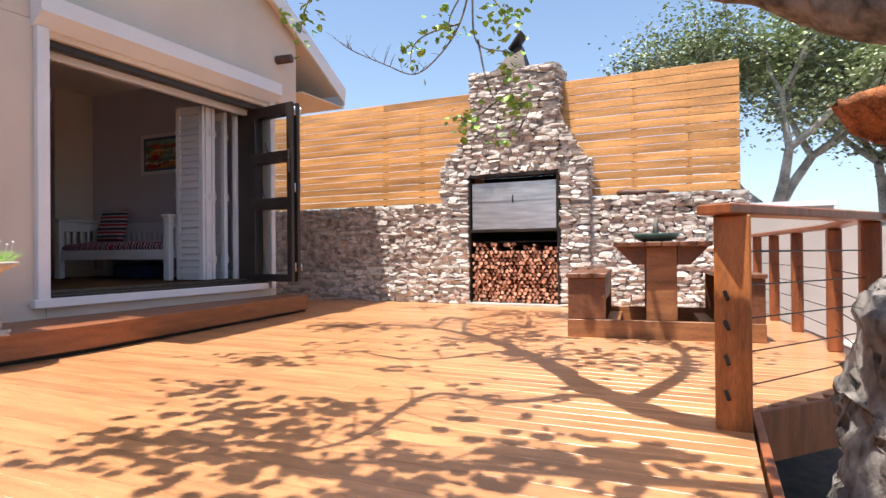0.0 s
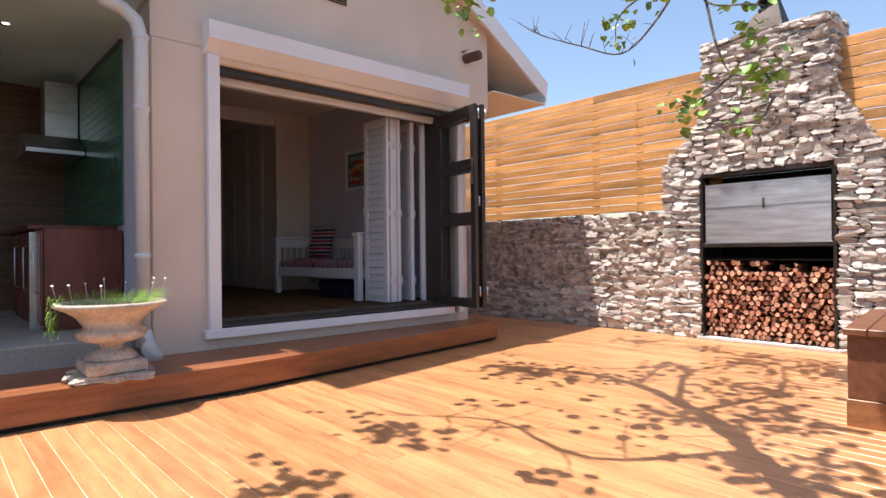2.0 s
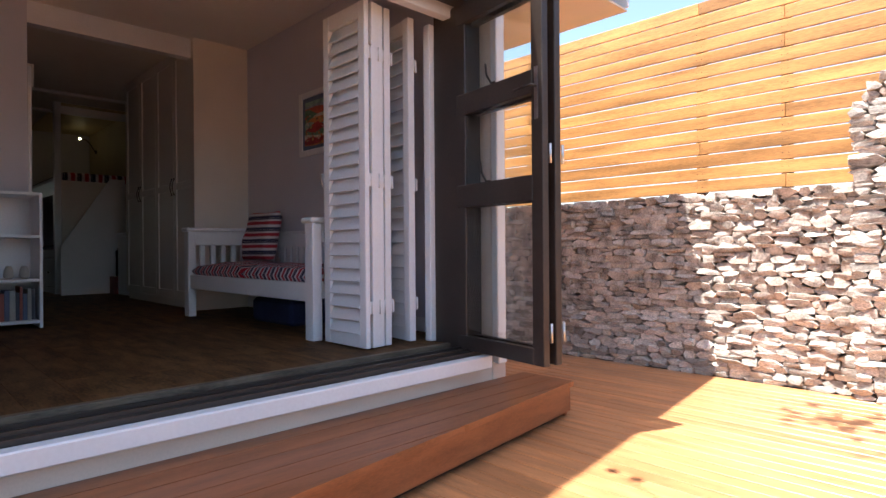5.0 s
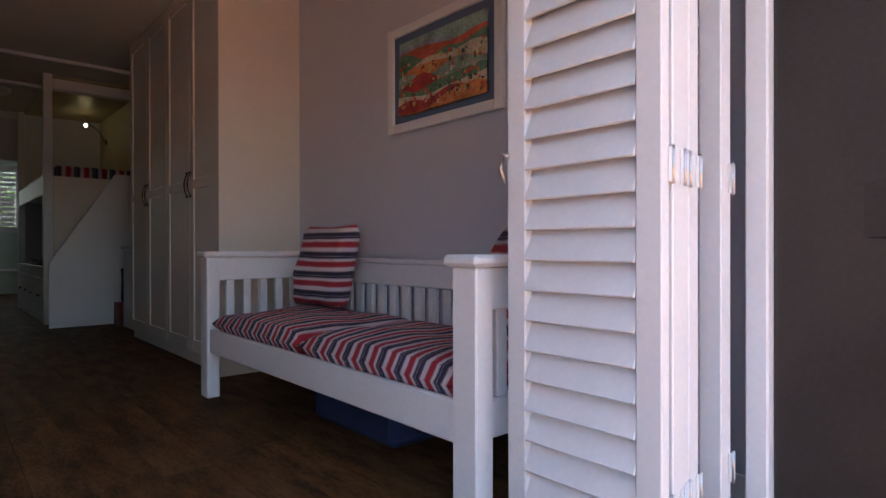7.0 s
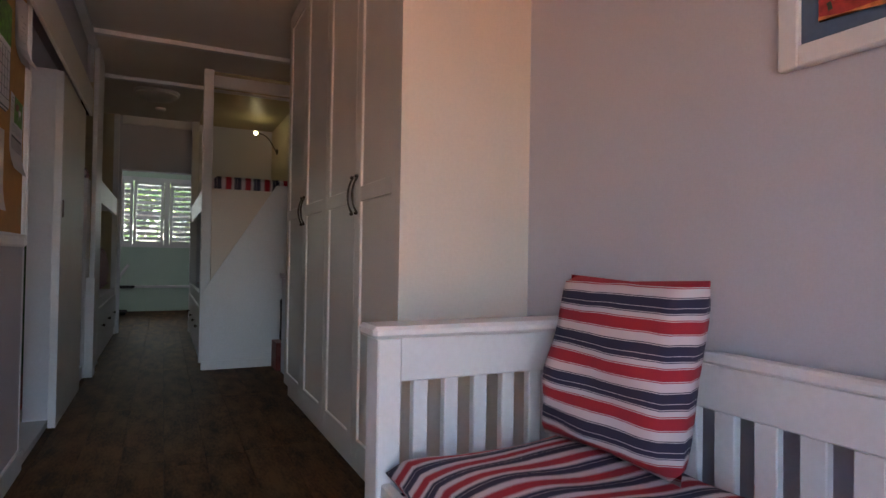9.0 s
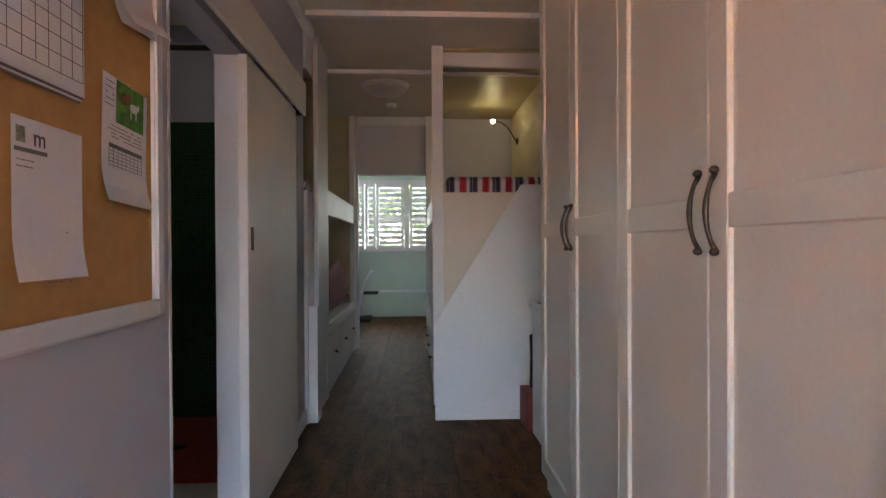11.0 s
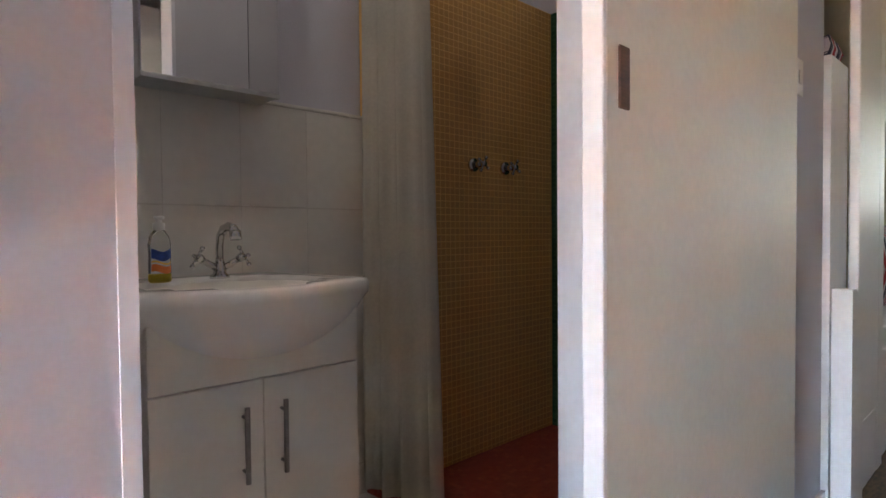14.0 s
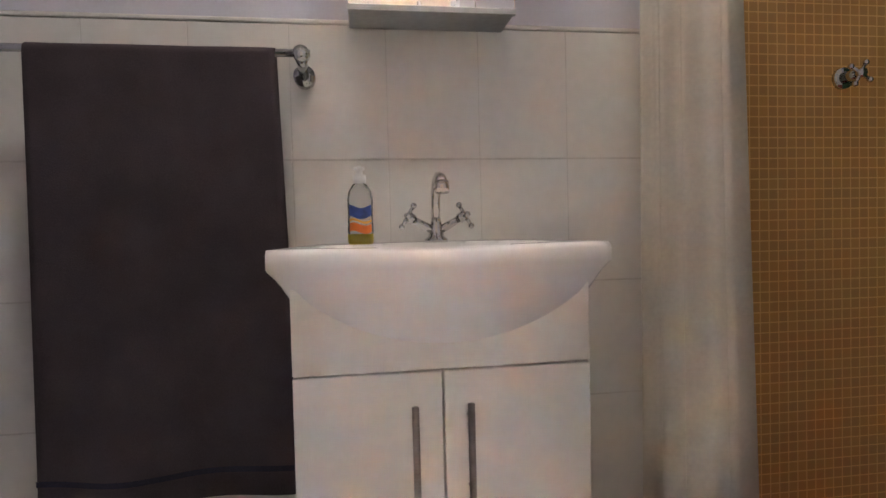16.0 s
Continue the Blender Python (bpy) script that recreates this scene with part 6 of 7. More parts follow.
basin()
sb = thing("soap_bottle", "clear soap bottle with yellow soap and a blue label", "soap bottle", (-9.708, 3.20, FI + 0.873))
bm = bmesh.new()
lathe_bm(bm, [(0.030, 0.0), (0.033, 0.006), (0.033, 0.02), (0.032, 0.07), (0.033, 0.095), (0.029, 0.115), (0.018, 0.130), (0.013, 0.134)], 28, sx=0.85, sy=0.55)
part("bottle", bm, M_FROST, sb, smooth=True)
bm = bmesh.new()
lathe_bm(bm, [(0.028, 0.002), (0.031, 0.008), (0.031, 0.022), (0.001, 0.0225)], 28, sx=0.85, sy=0.55)
part("soap", bm, M_SOAP, sb, smooth=True)
bm = bmesh.new()
lathe_bm(bm, [(0.014, 0.132), (0.014, 0.15), (0.008, 0.152), (0.007, 0.160), (0.012, 0.162), (0.011, 0.168)], 18)
tube_bm(bm, [(0, 0, 0.164), (0, 0.028, 0.163)], 0.005, 8)
part("pump", bm, M_PLASTIC, sb, smooth=True)
def curved_label(z0, z1, mt, nm, ph=0.0):
    bm = bmesh.new()
    n, lo, hi = 12, [], []
    for i in range(n + 1):
        a = math.radians(35 + 110 * i / n)
        x, y = 0.0335 * 0.85 * math.cos(a), 0.0335 * 0.56 * math.sin(a)
        w = 0.004 * math.sin(i / n * 6.0 + ph)
        lo.append(bm.verts.new((x * 1.01, y * 1.03, z0 + w)))
        hi.append(bm.verts.new((x * 0.99, y * 1.03, z1 + w)))
    for k in range(n):
        bm.faces.new((lo[k], lo[k + 1], hi[k + 1], hi[k]))
    part(nm, bm, mt, sb, smooth=True)
curved_label(0.026, 0.044, M_LABELO, "orange_label", 0.5)
curved_label(0.048, 0.053, M_LABELY, "yellow_label", 0.5)
curved_label(0.058, 0.082, M_LABELB, "blue_label", 1.5)

# towel on its rail
tr = thing("towel_rail", "chrome towel rail on the tiled wall", "towel rail", (-9.245, 3.02, 1.725))
bm = bmesh.new()
tube_bm(bm, [(-0.36, 0.075, 0.01), (0.45, 0.075, 0.01)], 0.009, 12)
part("bar", bm, M_CHROME, tr, smooth=True)
for x in (-0.34, 0.42):
    bm = bmesh.new()
    tube_bm(bm, [(x, -0.019, -0.025), (x, 0.012, -0.025)], 0.026, 20)
    tube_bm(bm, [(x, 0.01, -0.025), (x, 0.06, -0.012), (x, 0.078, 0.0)], [0.012, 0.012, 0.015], 14)
    tube_bm(bm, [(x, 0.062, 0.006), (x, 0.094, 0.006)], 0.0185, 16)
    part("bracket", bm, M_CHROME, tr, smooth=True)
tw = thing("towel", "dark grey brown bath towel hanging over the rail", "towel", (-9.260, 3.095, -0.012))
bm = bmesh.new()
nx, prof = 36, []
for k in range(24):
    prof.append((0.016, 0.735 + k * (1.735 - 0.735) / 23))
for k in range(1, 8):
    a = math.pi * k / 8
    prof.append((0.016 * math.cos(a), 1.735 + 0.016 * math.sin(a)))
for k in range(16):
    prof.append((-0.016, 1.735 - k * 0.045))
cols = []
for i in range(nx + 1):
    u = i / nx
    col = []
    for j, (y, z) in enumerate(prof):
        drop = max(0.0, (1.735 - z))
        wv = 0.010 * math.sin(u * 11 + 0.6) * min(1, drop * 2) + 0.004 * noise.noise(Vector((u * 5, z * 2, 0)))
        sag = 0.006 * math.sin(u * 7) if j < 12 else 0
        col.append(bm.verts.new(((u - 0.5) * 0.518 + (0.012 * drop - 0.006) * (1 if u > 0.5 else -0.3) - (0.010 + 0.026 * drop) * (1 - u) ** 2, y * (1 + drop * 0.4) + wv * (1 if y > 0 else 0.3), z + sag)))
    cols.append(col)
for c0, c1 in zip(cols, cols[1:]):
    for a in range(len(prof) - 1):
        bm.faces.new((c0[a], c0[a + 1], c1[a + 1], c1[a]))
me_t = part("cloth", bm, M_TOWEL, tw, smooth=True)
sm = me_t.modifiers.new("thick", "SOLIDIFY")
sm.thickness, sm.offset = 0.007, 1
bm = bmesh.new()
lo = []
for i in range(nx + 1):
    u = i / nx
    x = (u - 0.5) * 0.518 + (0.012 * 0.95 - 0.006) * (1 if u > 0.5 else -0.3) - 0.034 * (1 - u) ** 2
    y = 0.016 * 1.38 + 0.010 * math.sin(u * 11 + 0.6) + 0.0085
    z = 0.79 + 0.006 * math.sin(u * 7)
    lo.append([bm.verts.new((x, y + 0.001, z + q)) for q in (0, 0.013)])
for a, b in zip(lo, lo[1:]):
    bm.faces.new((a[0], b[0], b[1], a[1]))
part("band", bm, M_TOWELBAND, tw)

# mirror cabinet
mc = thing("mirror_cabinet", "aluminium edged mirror cabinet above the basin", "mirror cabinet", (-9.890, 3.003, 1.826))
slab("body", (-0.195, 0.195, 0.001, 0.115, 0.0, 0.62), M_ALU, mc, bevel=0.002)
slab("mirror_door", (-0.195, -0.10, 0.1155, 0.130, 0.012, 0.615), M_MIRROR2, mc, bevel=0.001)
slab("mirror_door", (-0.099, 0.195, 0.1155, 0.130, 0.012, 0.615), M_MIRROR, mc, bevel=0.001)
slab("bottom_trim", (-0.197, 0.197, 0.1155, 0.132, -0.001, 0.011), M_ALU, mc)

# shower curtain, taps and rose
cu = thing("shower_curtain", "pale grey fabric shower curtain drawn into folds", "shower curtain", (-10.445, 3.42, 0))
bm = bmesh.new()
n, lo = 64, []
for i in range(n + 1):
    u = i / n
    y = -0.31 + 0.27 * u
    x = 0.035 * math.sin(u * 19) + 0.015 * math.sin(u * 37 + 1)
    lo.append([bm.verts.new((x * (1 + 0.5 * k / 8) - 0.0 - 0.02 * (k / 8) * u, y + 0.02 * (k / 8) * u, 2.56 - (2.56 - 0.52) * k / 8)) for k in range(9)])
for a, b in zip(lo, lo[1:]):
    for k in range(8):
        bm.faces.new((a[k], b[k], b[k + 1], a[k + 1]))
cc = part("cloth", bm, M_CURTAIN, cu, smooth=True)
sm = cc.modifiers.new("thick", "SOLIDIFY")
sm.thickness = 0.002
bm = bmesh.new()
tube_bm(bm, [(-10.46, 2.985, 2.60), (-10.46, 4.115, 2.60)], 0.014, 12)
finish("curtain_rod", bm, M_BRONZE, label="dark shower curtain rod between the walls", category="curtain rod", smooth=True)
for k, x in enumerate((-10.985, -11.19)):
    st = thing("shower_tap", "chrome cross handled shower tap on the orange mosaic", "tap", (x, 3.10, 1.695), group="shower taps")
    bm = bmesh.new()
    tube_bm(bm, [(0, 0.0005, 0), (0, 0.012, 0)], 0.028, 18)
    tube_bm(bm, [(0, 0.012, 0), (0, 0.055, 0)], [0.016, 0.012], 14)
    part("flange", bm, M_CHROME, st, smooth=True)
    bm = bmesh.new()
    for a in (30, 120):
        c, s = math.cos(radians(a)) * 0.032, math.sin(radians(a)) * 0.032
        tube_bm(bm, [(-c, 0.062, -s), (c, 0.062, s)], 0.005, 8)
        for q in (-1, 1):
            bmesh.ops.create_uvsphere(bm, u_segments=10, v_segments=6, radius=0.008, matrix=Matrix.Translation((q * c, 0.062, q * s)))
    tube_bm(bm, [(0, 0.05, 0), (0, 0.072, 0)], 0.012, 12)
    part("cross_handle", bm, M_CHROME, st, smooth=True)
sh = thing("shower_rose", "chrome shower rose on a wall arm", "shower head", (-10.95, 3.10, 2.52))
bm = bmesh.new()
tube_bm(bm, [(0, -0.118, 0.02), (0, -0.05, 0.03), (0, 0.06, 0.03), (0, 0.16, 0.015), (0, 0.19, -0.01)], 0.010, 10)
tube_bm(bm, [(0, -0.119, 0.02), (0, -0.11, 0.02)], 0.028, 16)
part("arm", bm, M_CHROME, sh, smooth=True)
bm = bmesh.new()
lathe_bm(bm, [(0.045, -0.045), (0.05, -0.035), (0.03, -0.012), (0.014, 0.0)], 24)
bmesh.ops.transform(bm, matrix=pose(0, 0.20, -0.005, 18, 0, 0), verts=bm.verts)
part("rose", bm, M_CHROME, sh, smooth=True)

for k, (x, y) in enumerate(((-9.45, 3.62), (-10.0, 3.62), (-10.95, 3.62))):
    d = thing("downlight", "small recessed ceiling downlight in the bathroom, lit", "ceiling light", (x, y, CEIL), group="bathroom downlights")
    bm = bmesh.new()
    lathe_bm(bm, [(0.032, -0.001), (0.044, -0.007), (0.047, -0.0005)], 20)
    part("ring", bm, M_CHROME, d, smooth=True)
    bm = bmesh.new()
    lathe_bm(bm, [(0.030, -0.003), (0.001, -0.0035)], 16)
    part("lamp", bm, M_LAMP_LOW, d)
    sp = new("bathroom_light", bpy.data.lights.new("bathroom_light", "AREA"))
    sp.data.shape, sp.data.size, sp.data.energy, sp.data.color = "DISK", 0.06, (0.009, 0.011, 0.001)[k], (1.0, 0.9, 0.8)
    sp.location = (x, y, CEIL - 0.01)

# ---- trees ----


def leaves_mesh(name, spots, size, mat, parent, seed=1, flat=0.5, fold=0.25):
    """Many small kite shaped leaves, at the given places, joined into one mesh."""
    r = random.Random(seed)
    verts, faces = [], []
    for p in spots:
        s = size * r.uniform(0.6, 1.3)
        a, b = r.uniform(0, 6.2832), r.uniform(-1, 1) * (1 - flat) * 1.5
        d = Vector((math.cos(a) * math.cos(b), math.sin(a) * math.cos(b), math.sin(b) - 0.25)).normalized()
        n = Vector((r.uniform(-0.6, 0.6), r.uniform(-0.6, 0.6), 1)).normalized()
        w = d.cross(n).normalized()
        n = w.cross(d)
        k = len(verts)
        for u, v, h in ((0, 0, 0), (0.35, 0.42, fold), (1.0, 0.0, 0.0), (0.35, -0.42, fold), (0.75, 0.30, fold * 0.6), (0.75, -0.30, fold * 0.6)):
            verts.append(Vector(p) + d * s * u + w * s * v + n * s * h * 0.5)
        faces += [(k, k + 1, k + 4, k + 2), (k, k + 2, k + 5, k + 3)]
    me = bpy.data.meshes.new(name)
    me.from_pydata([tuple(v) for v in verts], [], faces)
    me.materials.append(mat)
    o = new(name, me)
    o.parent = parent
    return tagged(o, kind="stuff") if parent else o


def smooth_path(pts, n=4):
    """Points along a soft curve through the given ones (Catmull-Rom)."""
    P = [Vector(p) for p in pts]
    P = [P[0] * 2 - P[1]] + P + [P[-1] * 2 - P[-2]]
    out = []
    for i in range(1, len(P) - 2):
        for k in range(n):
            t = k / n
            a, b, c, d = P[i - 1 : i + 3]
            out.append(0.5 * ((2 * b) + (c - a) * t + (2 * a - 5 * b + 4 * c - d) * t * t + (3 * b - a - 3 * c + d) * t ** 3))
    out.append(P[-2])
    return out


def limb_bm(bm, pts, r0, r1, seg=10, rough=0.0, n=4, seed=0):
    path = smooth_path(pts, n)
    m = len(path)
    start = len(bm.verts)
    tube_bm(bm, path, [r0 + (r1 - r0) * (i / (m - 1)) ** 0.8 for i in range(m)], seg)
    if rough:
        bm.verts.ensure_lookup_table()
        for v in list(bm.verts)[start:]:
            v.co += Vector([noise.noise(v.co * 7 + Vector((seed, k * 9, 0))) for k in range(3)]) * rough
            if seg > 30:
                v.co += Vector([noise.noise(Vector((v.co.x * 34, v.co.y * 34, v.co.z * 15)) + Vector((k * 7, seed, 0))) for k in range(3)]) * rough * 0.42
    return path


def cast(x, y, h):
    """The place at height h whose shadow falls on the deck at x, y."""
    return (x + SUN.x / SUN.z * h, y + SUN.y / SUN.z * h, h)


def garden_tree():
    t = thing("tree", "old tree with rough grey bark and sparse fresh leaves", "tree", (0, 0, 0))
    r = rng(41)
    bm = bmesh.new()
    limb_bm(bm, [(0.92, 2.62, -1.06), (0.95, 2.56, -0.6), (0.99, 2.5, 0.0), (1.04, 2.48, 0.45), (1.35, 2.42, 0.75), (1.85, 2.5, 1.0)], 0.33, 0.24, 72, 0.09, 26, 2)
    part("trunk", bm, M_BARK, t, smooth=True)
    bm = bmesh.new()
    top = [cast(*q) for q in ((0.45, 3.02, 1.80), (0.17, 3.12, 2.12), (-0.24, 3.50, 2.3), (-0.62, 4.10, 2.6), (-1.22, 4.80, 2.95), (-1.80, 5.28, 3.25), (-2.46, 5.5, 3.5), (-3.18, 5.3, 3.7))]
    main = limb_bm(bm, [(1.95, 2.5, 1.0), (1.25, 2.46, 1.34), (0.80, 2.46, 1.48)] + top, 0.165, 0.025, 40, 0.035, 14, 5)
    part("limb", bm, M_BARK, t, smooth=True)
    bm = bmesh.new()
    b2 = limb_bm(bm, [cast(*q) for q in ((-0.10, 3.36, 2.15), (-0.30, 3.30, 2.25), (-0.55, 3.08, 2.35), (-0.95, 3.08, 2.35), (-0.95, 2.6, 2.5), (-0.95, 2.2, 2.6), (-1.3, 1.9, 2.8))], 0.05, 0.012, 8, 0.01, 4, 6)
    b3 = limb_bm(bm, [cast(*q) for q in ((-1.0, 4.5, 2.5), (-1.46, 3.9, 2.7), (-2.18, 4.03, 2.9), (-2.68, 3.68, 3.1))], 0.03, 0.008, 7, 0.01, 4, 7)
    b4 = limb_bm(bm, [cast(*q) for q in ((0.0, 3.3, 2.1), (0.2, 4.2, 2.7), (0.1, 5.2, 3.4), (-0.3, 6.1, 4.0))], 0.06, 0.012, 8, 0.01, 4, 8)
    b5 = limb_bm(bm, [cast(*q) for q in ((-1.5, 5.0, 2.9), (-1.3, 5.9, 3.6), (-1.6, 6.9, 4.2))], 0.04, 0.01, 7, 0.01, 4, 9)
    b6 = limb_bm(bm, [(1.2, 2.46, 1.25), (0.7, 1.9, 2.1), (0.0, 1.6, 2.6), (-0.9, 1.3, 3.0), (-1.6, 1.0, 3.3)], 0.08, 0.012, 8, 0.01, 4, 10)
    part("branch", bm, M_BARK, t, smooth=True, kind="stuff")
    # thin twigs, with leaves near their ends
    spots = []
    bm = bmesh.new()
    for path, cnt in ((main[46:], 26), (b2, 20), (b3, 16), (b4, 22), (b5, 14), (b6, 24)):
        for k in range(cnt):
            p = Vector(path[r.randrange(len(path) // 4, len(path))])
            d = Vector((r.uniform(-1, 1), r.uniform(-1, 1), r.uniform(0.1, 0.8))).normalized()
            l = r.uniform(0.3, 0.75)
            q = [p, p + d * l * 0.5 + Vector((0, 0, 0.05)), p + d * l + Vector((r.uniform(-0.1, 0.1), r.uniform(-0.1, 0.1), 0))]
            tube_bm(bm, q, [0.008, 0.006, 0.003], 5, False)
            for m in range(r.randrange(1, 5)):
                spots.append(q[-1] + Vector([r.gauss(0, 0.09) for _ in range(3)]))
    for x, y in ((-1.66, 1.85), (-1.5, 2.0), (-1.3, 2.05), (-1.02, 1.9), (-1.73, 2.4), (-0.2, 2.35), (0.0, 2.4), (0.16, 2.5), (-1.3, 2.6), (-0.63, 2.05), (-0.5, 1.9), (-0.2, 5.4), (-1.1, 6.8), (0.1, 4.5), (-2.45, 3.45), (-2.95, 5.1), (-3.15, 5.3), (-3.1, 7.3), (-1.6, 5.9), (-1.5, 4.85), (-0.96, 5.1), (-1.8, 6.9), (-2.1, 2.7), (-0.63, 4.6), (-0.8, 4.3), (-1.3, 5.4), (0.3, 5.0), (0.5, 5.8), (-0.2, 6.3), (-2.2, 6.2)):
        d = math.hypot(x - 0.3, y - 0.8)
        c = Vector(cast(x, y, 2.2 + 0.42 * d))
        for m in range(44):
            spots.append(c + Vector((r.gauss(0, 0.17), r.gauss(0, 0.12), r.gauss(0, 0.07))))
    # hanging twigs in front of the chimney
    seen = (
        ([(-2.9, 4.9, 3.5), (-3.0, 4.8, 3.2), (-3.05, 4.72, 2.95), (-3.08, 4.70, 2.78)], 26, 0.10),
        ([(-2.0, 6.3, 3.75), (-2.2, 6.4, 3.3), (-2.5, 6.5, 3.02), (-2.87, 6.58, 2.87), (-3.1, 6.25, 2.93), (-3.27, 5.85, 2.99), (-3.4, 5.7, 3.10)], 0, 0.06),
        ([(-2.0, 6.3, 3.75), (-2.0, 6.32, 3.15), (-1.88, 6.3, 2.95), (-1.62, 6.28, 2.86), (-1.48, 6.26, 2.80)], 6, 0.05),
        ([(-1.95, 6.32, 3.05), (-1.85, 6.3, 2.6), (-1.72, 6.28, 2.35), (-1.45, 6.25, 2.28), (-1.35, 6.24, 2.3)], 34, 0.09),
        ([(-1.72, 6.28, 2.35), (-1.95, 6.26, 2.2), (-2.18, 6.25, 2.17)], 24, 0.07),
        ([(-1.85, 6.3, 2.6), (-1.55, 6.25, 2.62)], 12, 0.05),
        ([(-2.2, 6.4, 3.3), (-2.6, 6.4, 3.25), (-2.8, 6.4, 3.12), (-2.85, 6.45, 2.9)], 26, 0.09),
        ([(-2.0, 6.3, 3.75), (-1.8, 6.3, 3.5), (-1.65, 6.3, 3.3), (-1.6, 6.28, 3.15)], 46, 0.13),
        ([(-2.0, 6.3, 3.75), (-2.25, 6.3, 3.4), (-2.3, 6.3, 3.2)], 26, 0.12),
        ([(-1.4, 6.2, 2.1), (-1.5, 6.2, 1.95), (-1.75, 6.2, 1.93)], 10, 0.05),
        ([(-2.6, 4.3, 3.6), (-2.75, 4.5, 3.3), (-2.72, 4.6, 3.1)], 20, 0.09),
    )
    ends = []
    for pts, cnt, sp in seen:
        path = smooth_path(pts, 5)
        tube_bm(bm, path, [0.013 - 0.009 * i / (len(path) - 1) for i in range(len(path))], 6, False)
        for k in range(int(cnt * 1.4)):
            p = path[r.randrange(len(path) // 2, len(path))]
            ends.append(p + Vector([r.gauss(0, sp) for _ in range(3)]))
    path = smooth_path(seen[1][0], 5)
    for k in range(26):
        p = path[r.randrange(6, len(path))]
        d = Vector((r.uniform(-1, 0.4), r.uniform(-0.5, 0.5), r.uniform(0.1, 0.9))).normalized() * r.uniform(0.08, 0.28)
        tube_bm(bm, [p, p + d * 0.5 + Vector((0, 0, 0.01)), p + d], [0.004, 0.003, 0.0018], 4, False)
    limb_bm(bm, [main[-32], (-2.5, 5.2, 3.7), (-2.0, 6.3, 3.75)], 0.03, 0.014, 7, 0.0, 5)
    limb_bm(bm, [main[-23], (-2.8, 5.1, 3.7), (-2.9, 4.9, 3.5)], 0.02, 0.012, 6, 0.0, 5)
    part("twig", bm, M_BARK, t, kind="stuff")
    leaves_mesh("leaves", spots, 0.10, M_LEAF, t, 3)
    leaves_mesh("fresh_leaves", ends, 0.085, M_LEAF, t, 4, 0.3)
    bm = bmesh.new()
    for a in ((0.98, 2.33, 1.36), (1.50, 2.33, 1.26)):
        tube_bm(bm, smooth_path([a, (a[0] + 0.04, a[1] - 0.03, a[2] - 0.06), (a[0] + 0.09, a[1] - 0.02, a[2] - 0.085), (a[0] + 0.13, a[1], a[2] - 0.06)], 4), 0.004, 6)
    o = finish("tree_wire", bm, M_IRON, label="short black wire hook looped on the tree limb", category="wire")
    hb = thing("hanging_basket", "shaggy brown coir hanging basket under the tree limb", "hanging basket", (1.16, 3.35, 1.16))
    bm = bmesh.new()
    lathe_bm(bm, [(0.05, 0.0), (0.17, 0.02), (0.26, 0.08), (0.31, 0.15), (0.32, 0.19), (0.28, 0.18), (0.05, 0.16)], 36)
    for v in bm.verts:
        v.co += Vector([noise.noise(v.co * 14 + Vector((k * 5, 0, 0))) for k in range(3)]) * 0.03
    q = part("liner", bm, M_COIR, hb, smooth=True)
    bm = bmesh.new()
    for k in range(900):
        a, z = r.uniform(0, 6.2832), r.uniform(0.0, 0.19)
        rr = 0.12 + 0.2 * (z / 0.19) ** 0.6
        p = Vector((rr * math.cos(a), rr * math.sin(a), z))
        e = p + Vector((r.uniform(-0.04, 0.04), r.uniform(-0.04, 0.04), r.uniform(-0.03, 0.03))) + Vector((math.cos(a), math.sin(a), 0)) * r.uniform(0, 0.03)
        w = Vector((0, 0, 0.0018))
        f = [bm.verts.new(c) for c in (p - w, p + w, e)]
        bm.faces.new(f)
    part("fibres", bm, M_COIR, hb, kind="stuff")
    for k in range(3):
        a = k * 2.094
        bm = bmesh.new()
        tube_bm(bm, [(0.3 * math.cos(a), 0.3 * math.sin(a), 0.18), (0, -0.1, 0.75)], 0.003, 5)
        part("chain", bm, M_IRON, hb)
    bm = bmesh.new()
    tube_bm(bm, [(1.16, 3.25, 1.91), (1.16, 3.1, 2.3), (1.2, 2.6, 2.6)], 0.02, 8)
    limb_bm(bm, [(1.85, 2.5, 1.0), (1.9, 2.5, 1.9), (1.5, 2.6, 2.5), (1.0, 3.2, 2.75), (0.7, 4.0, 3.1)], 0.16, 0.05, 10, 0.02, 4)
    part("side_limb", bm, M_BARK, t, smooth=True)


garden_tree()


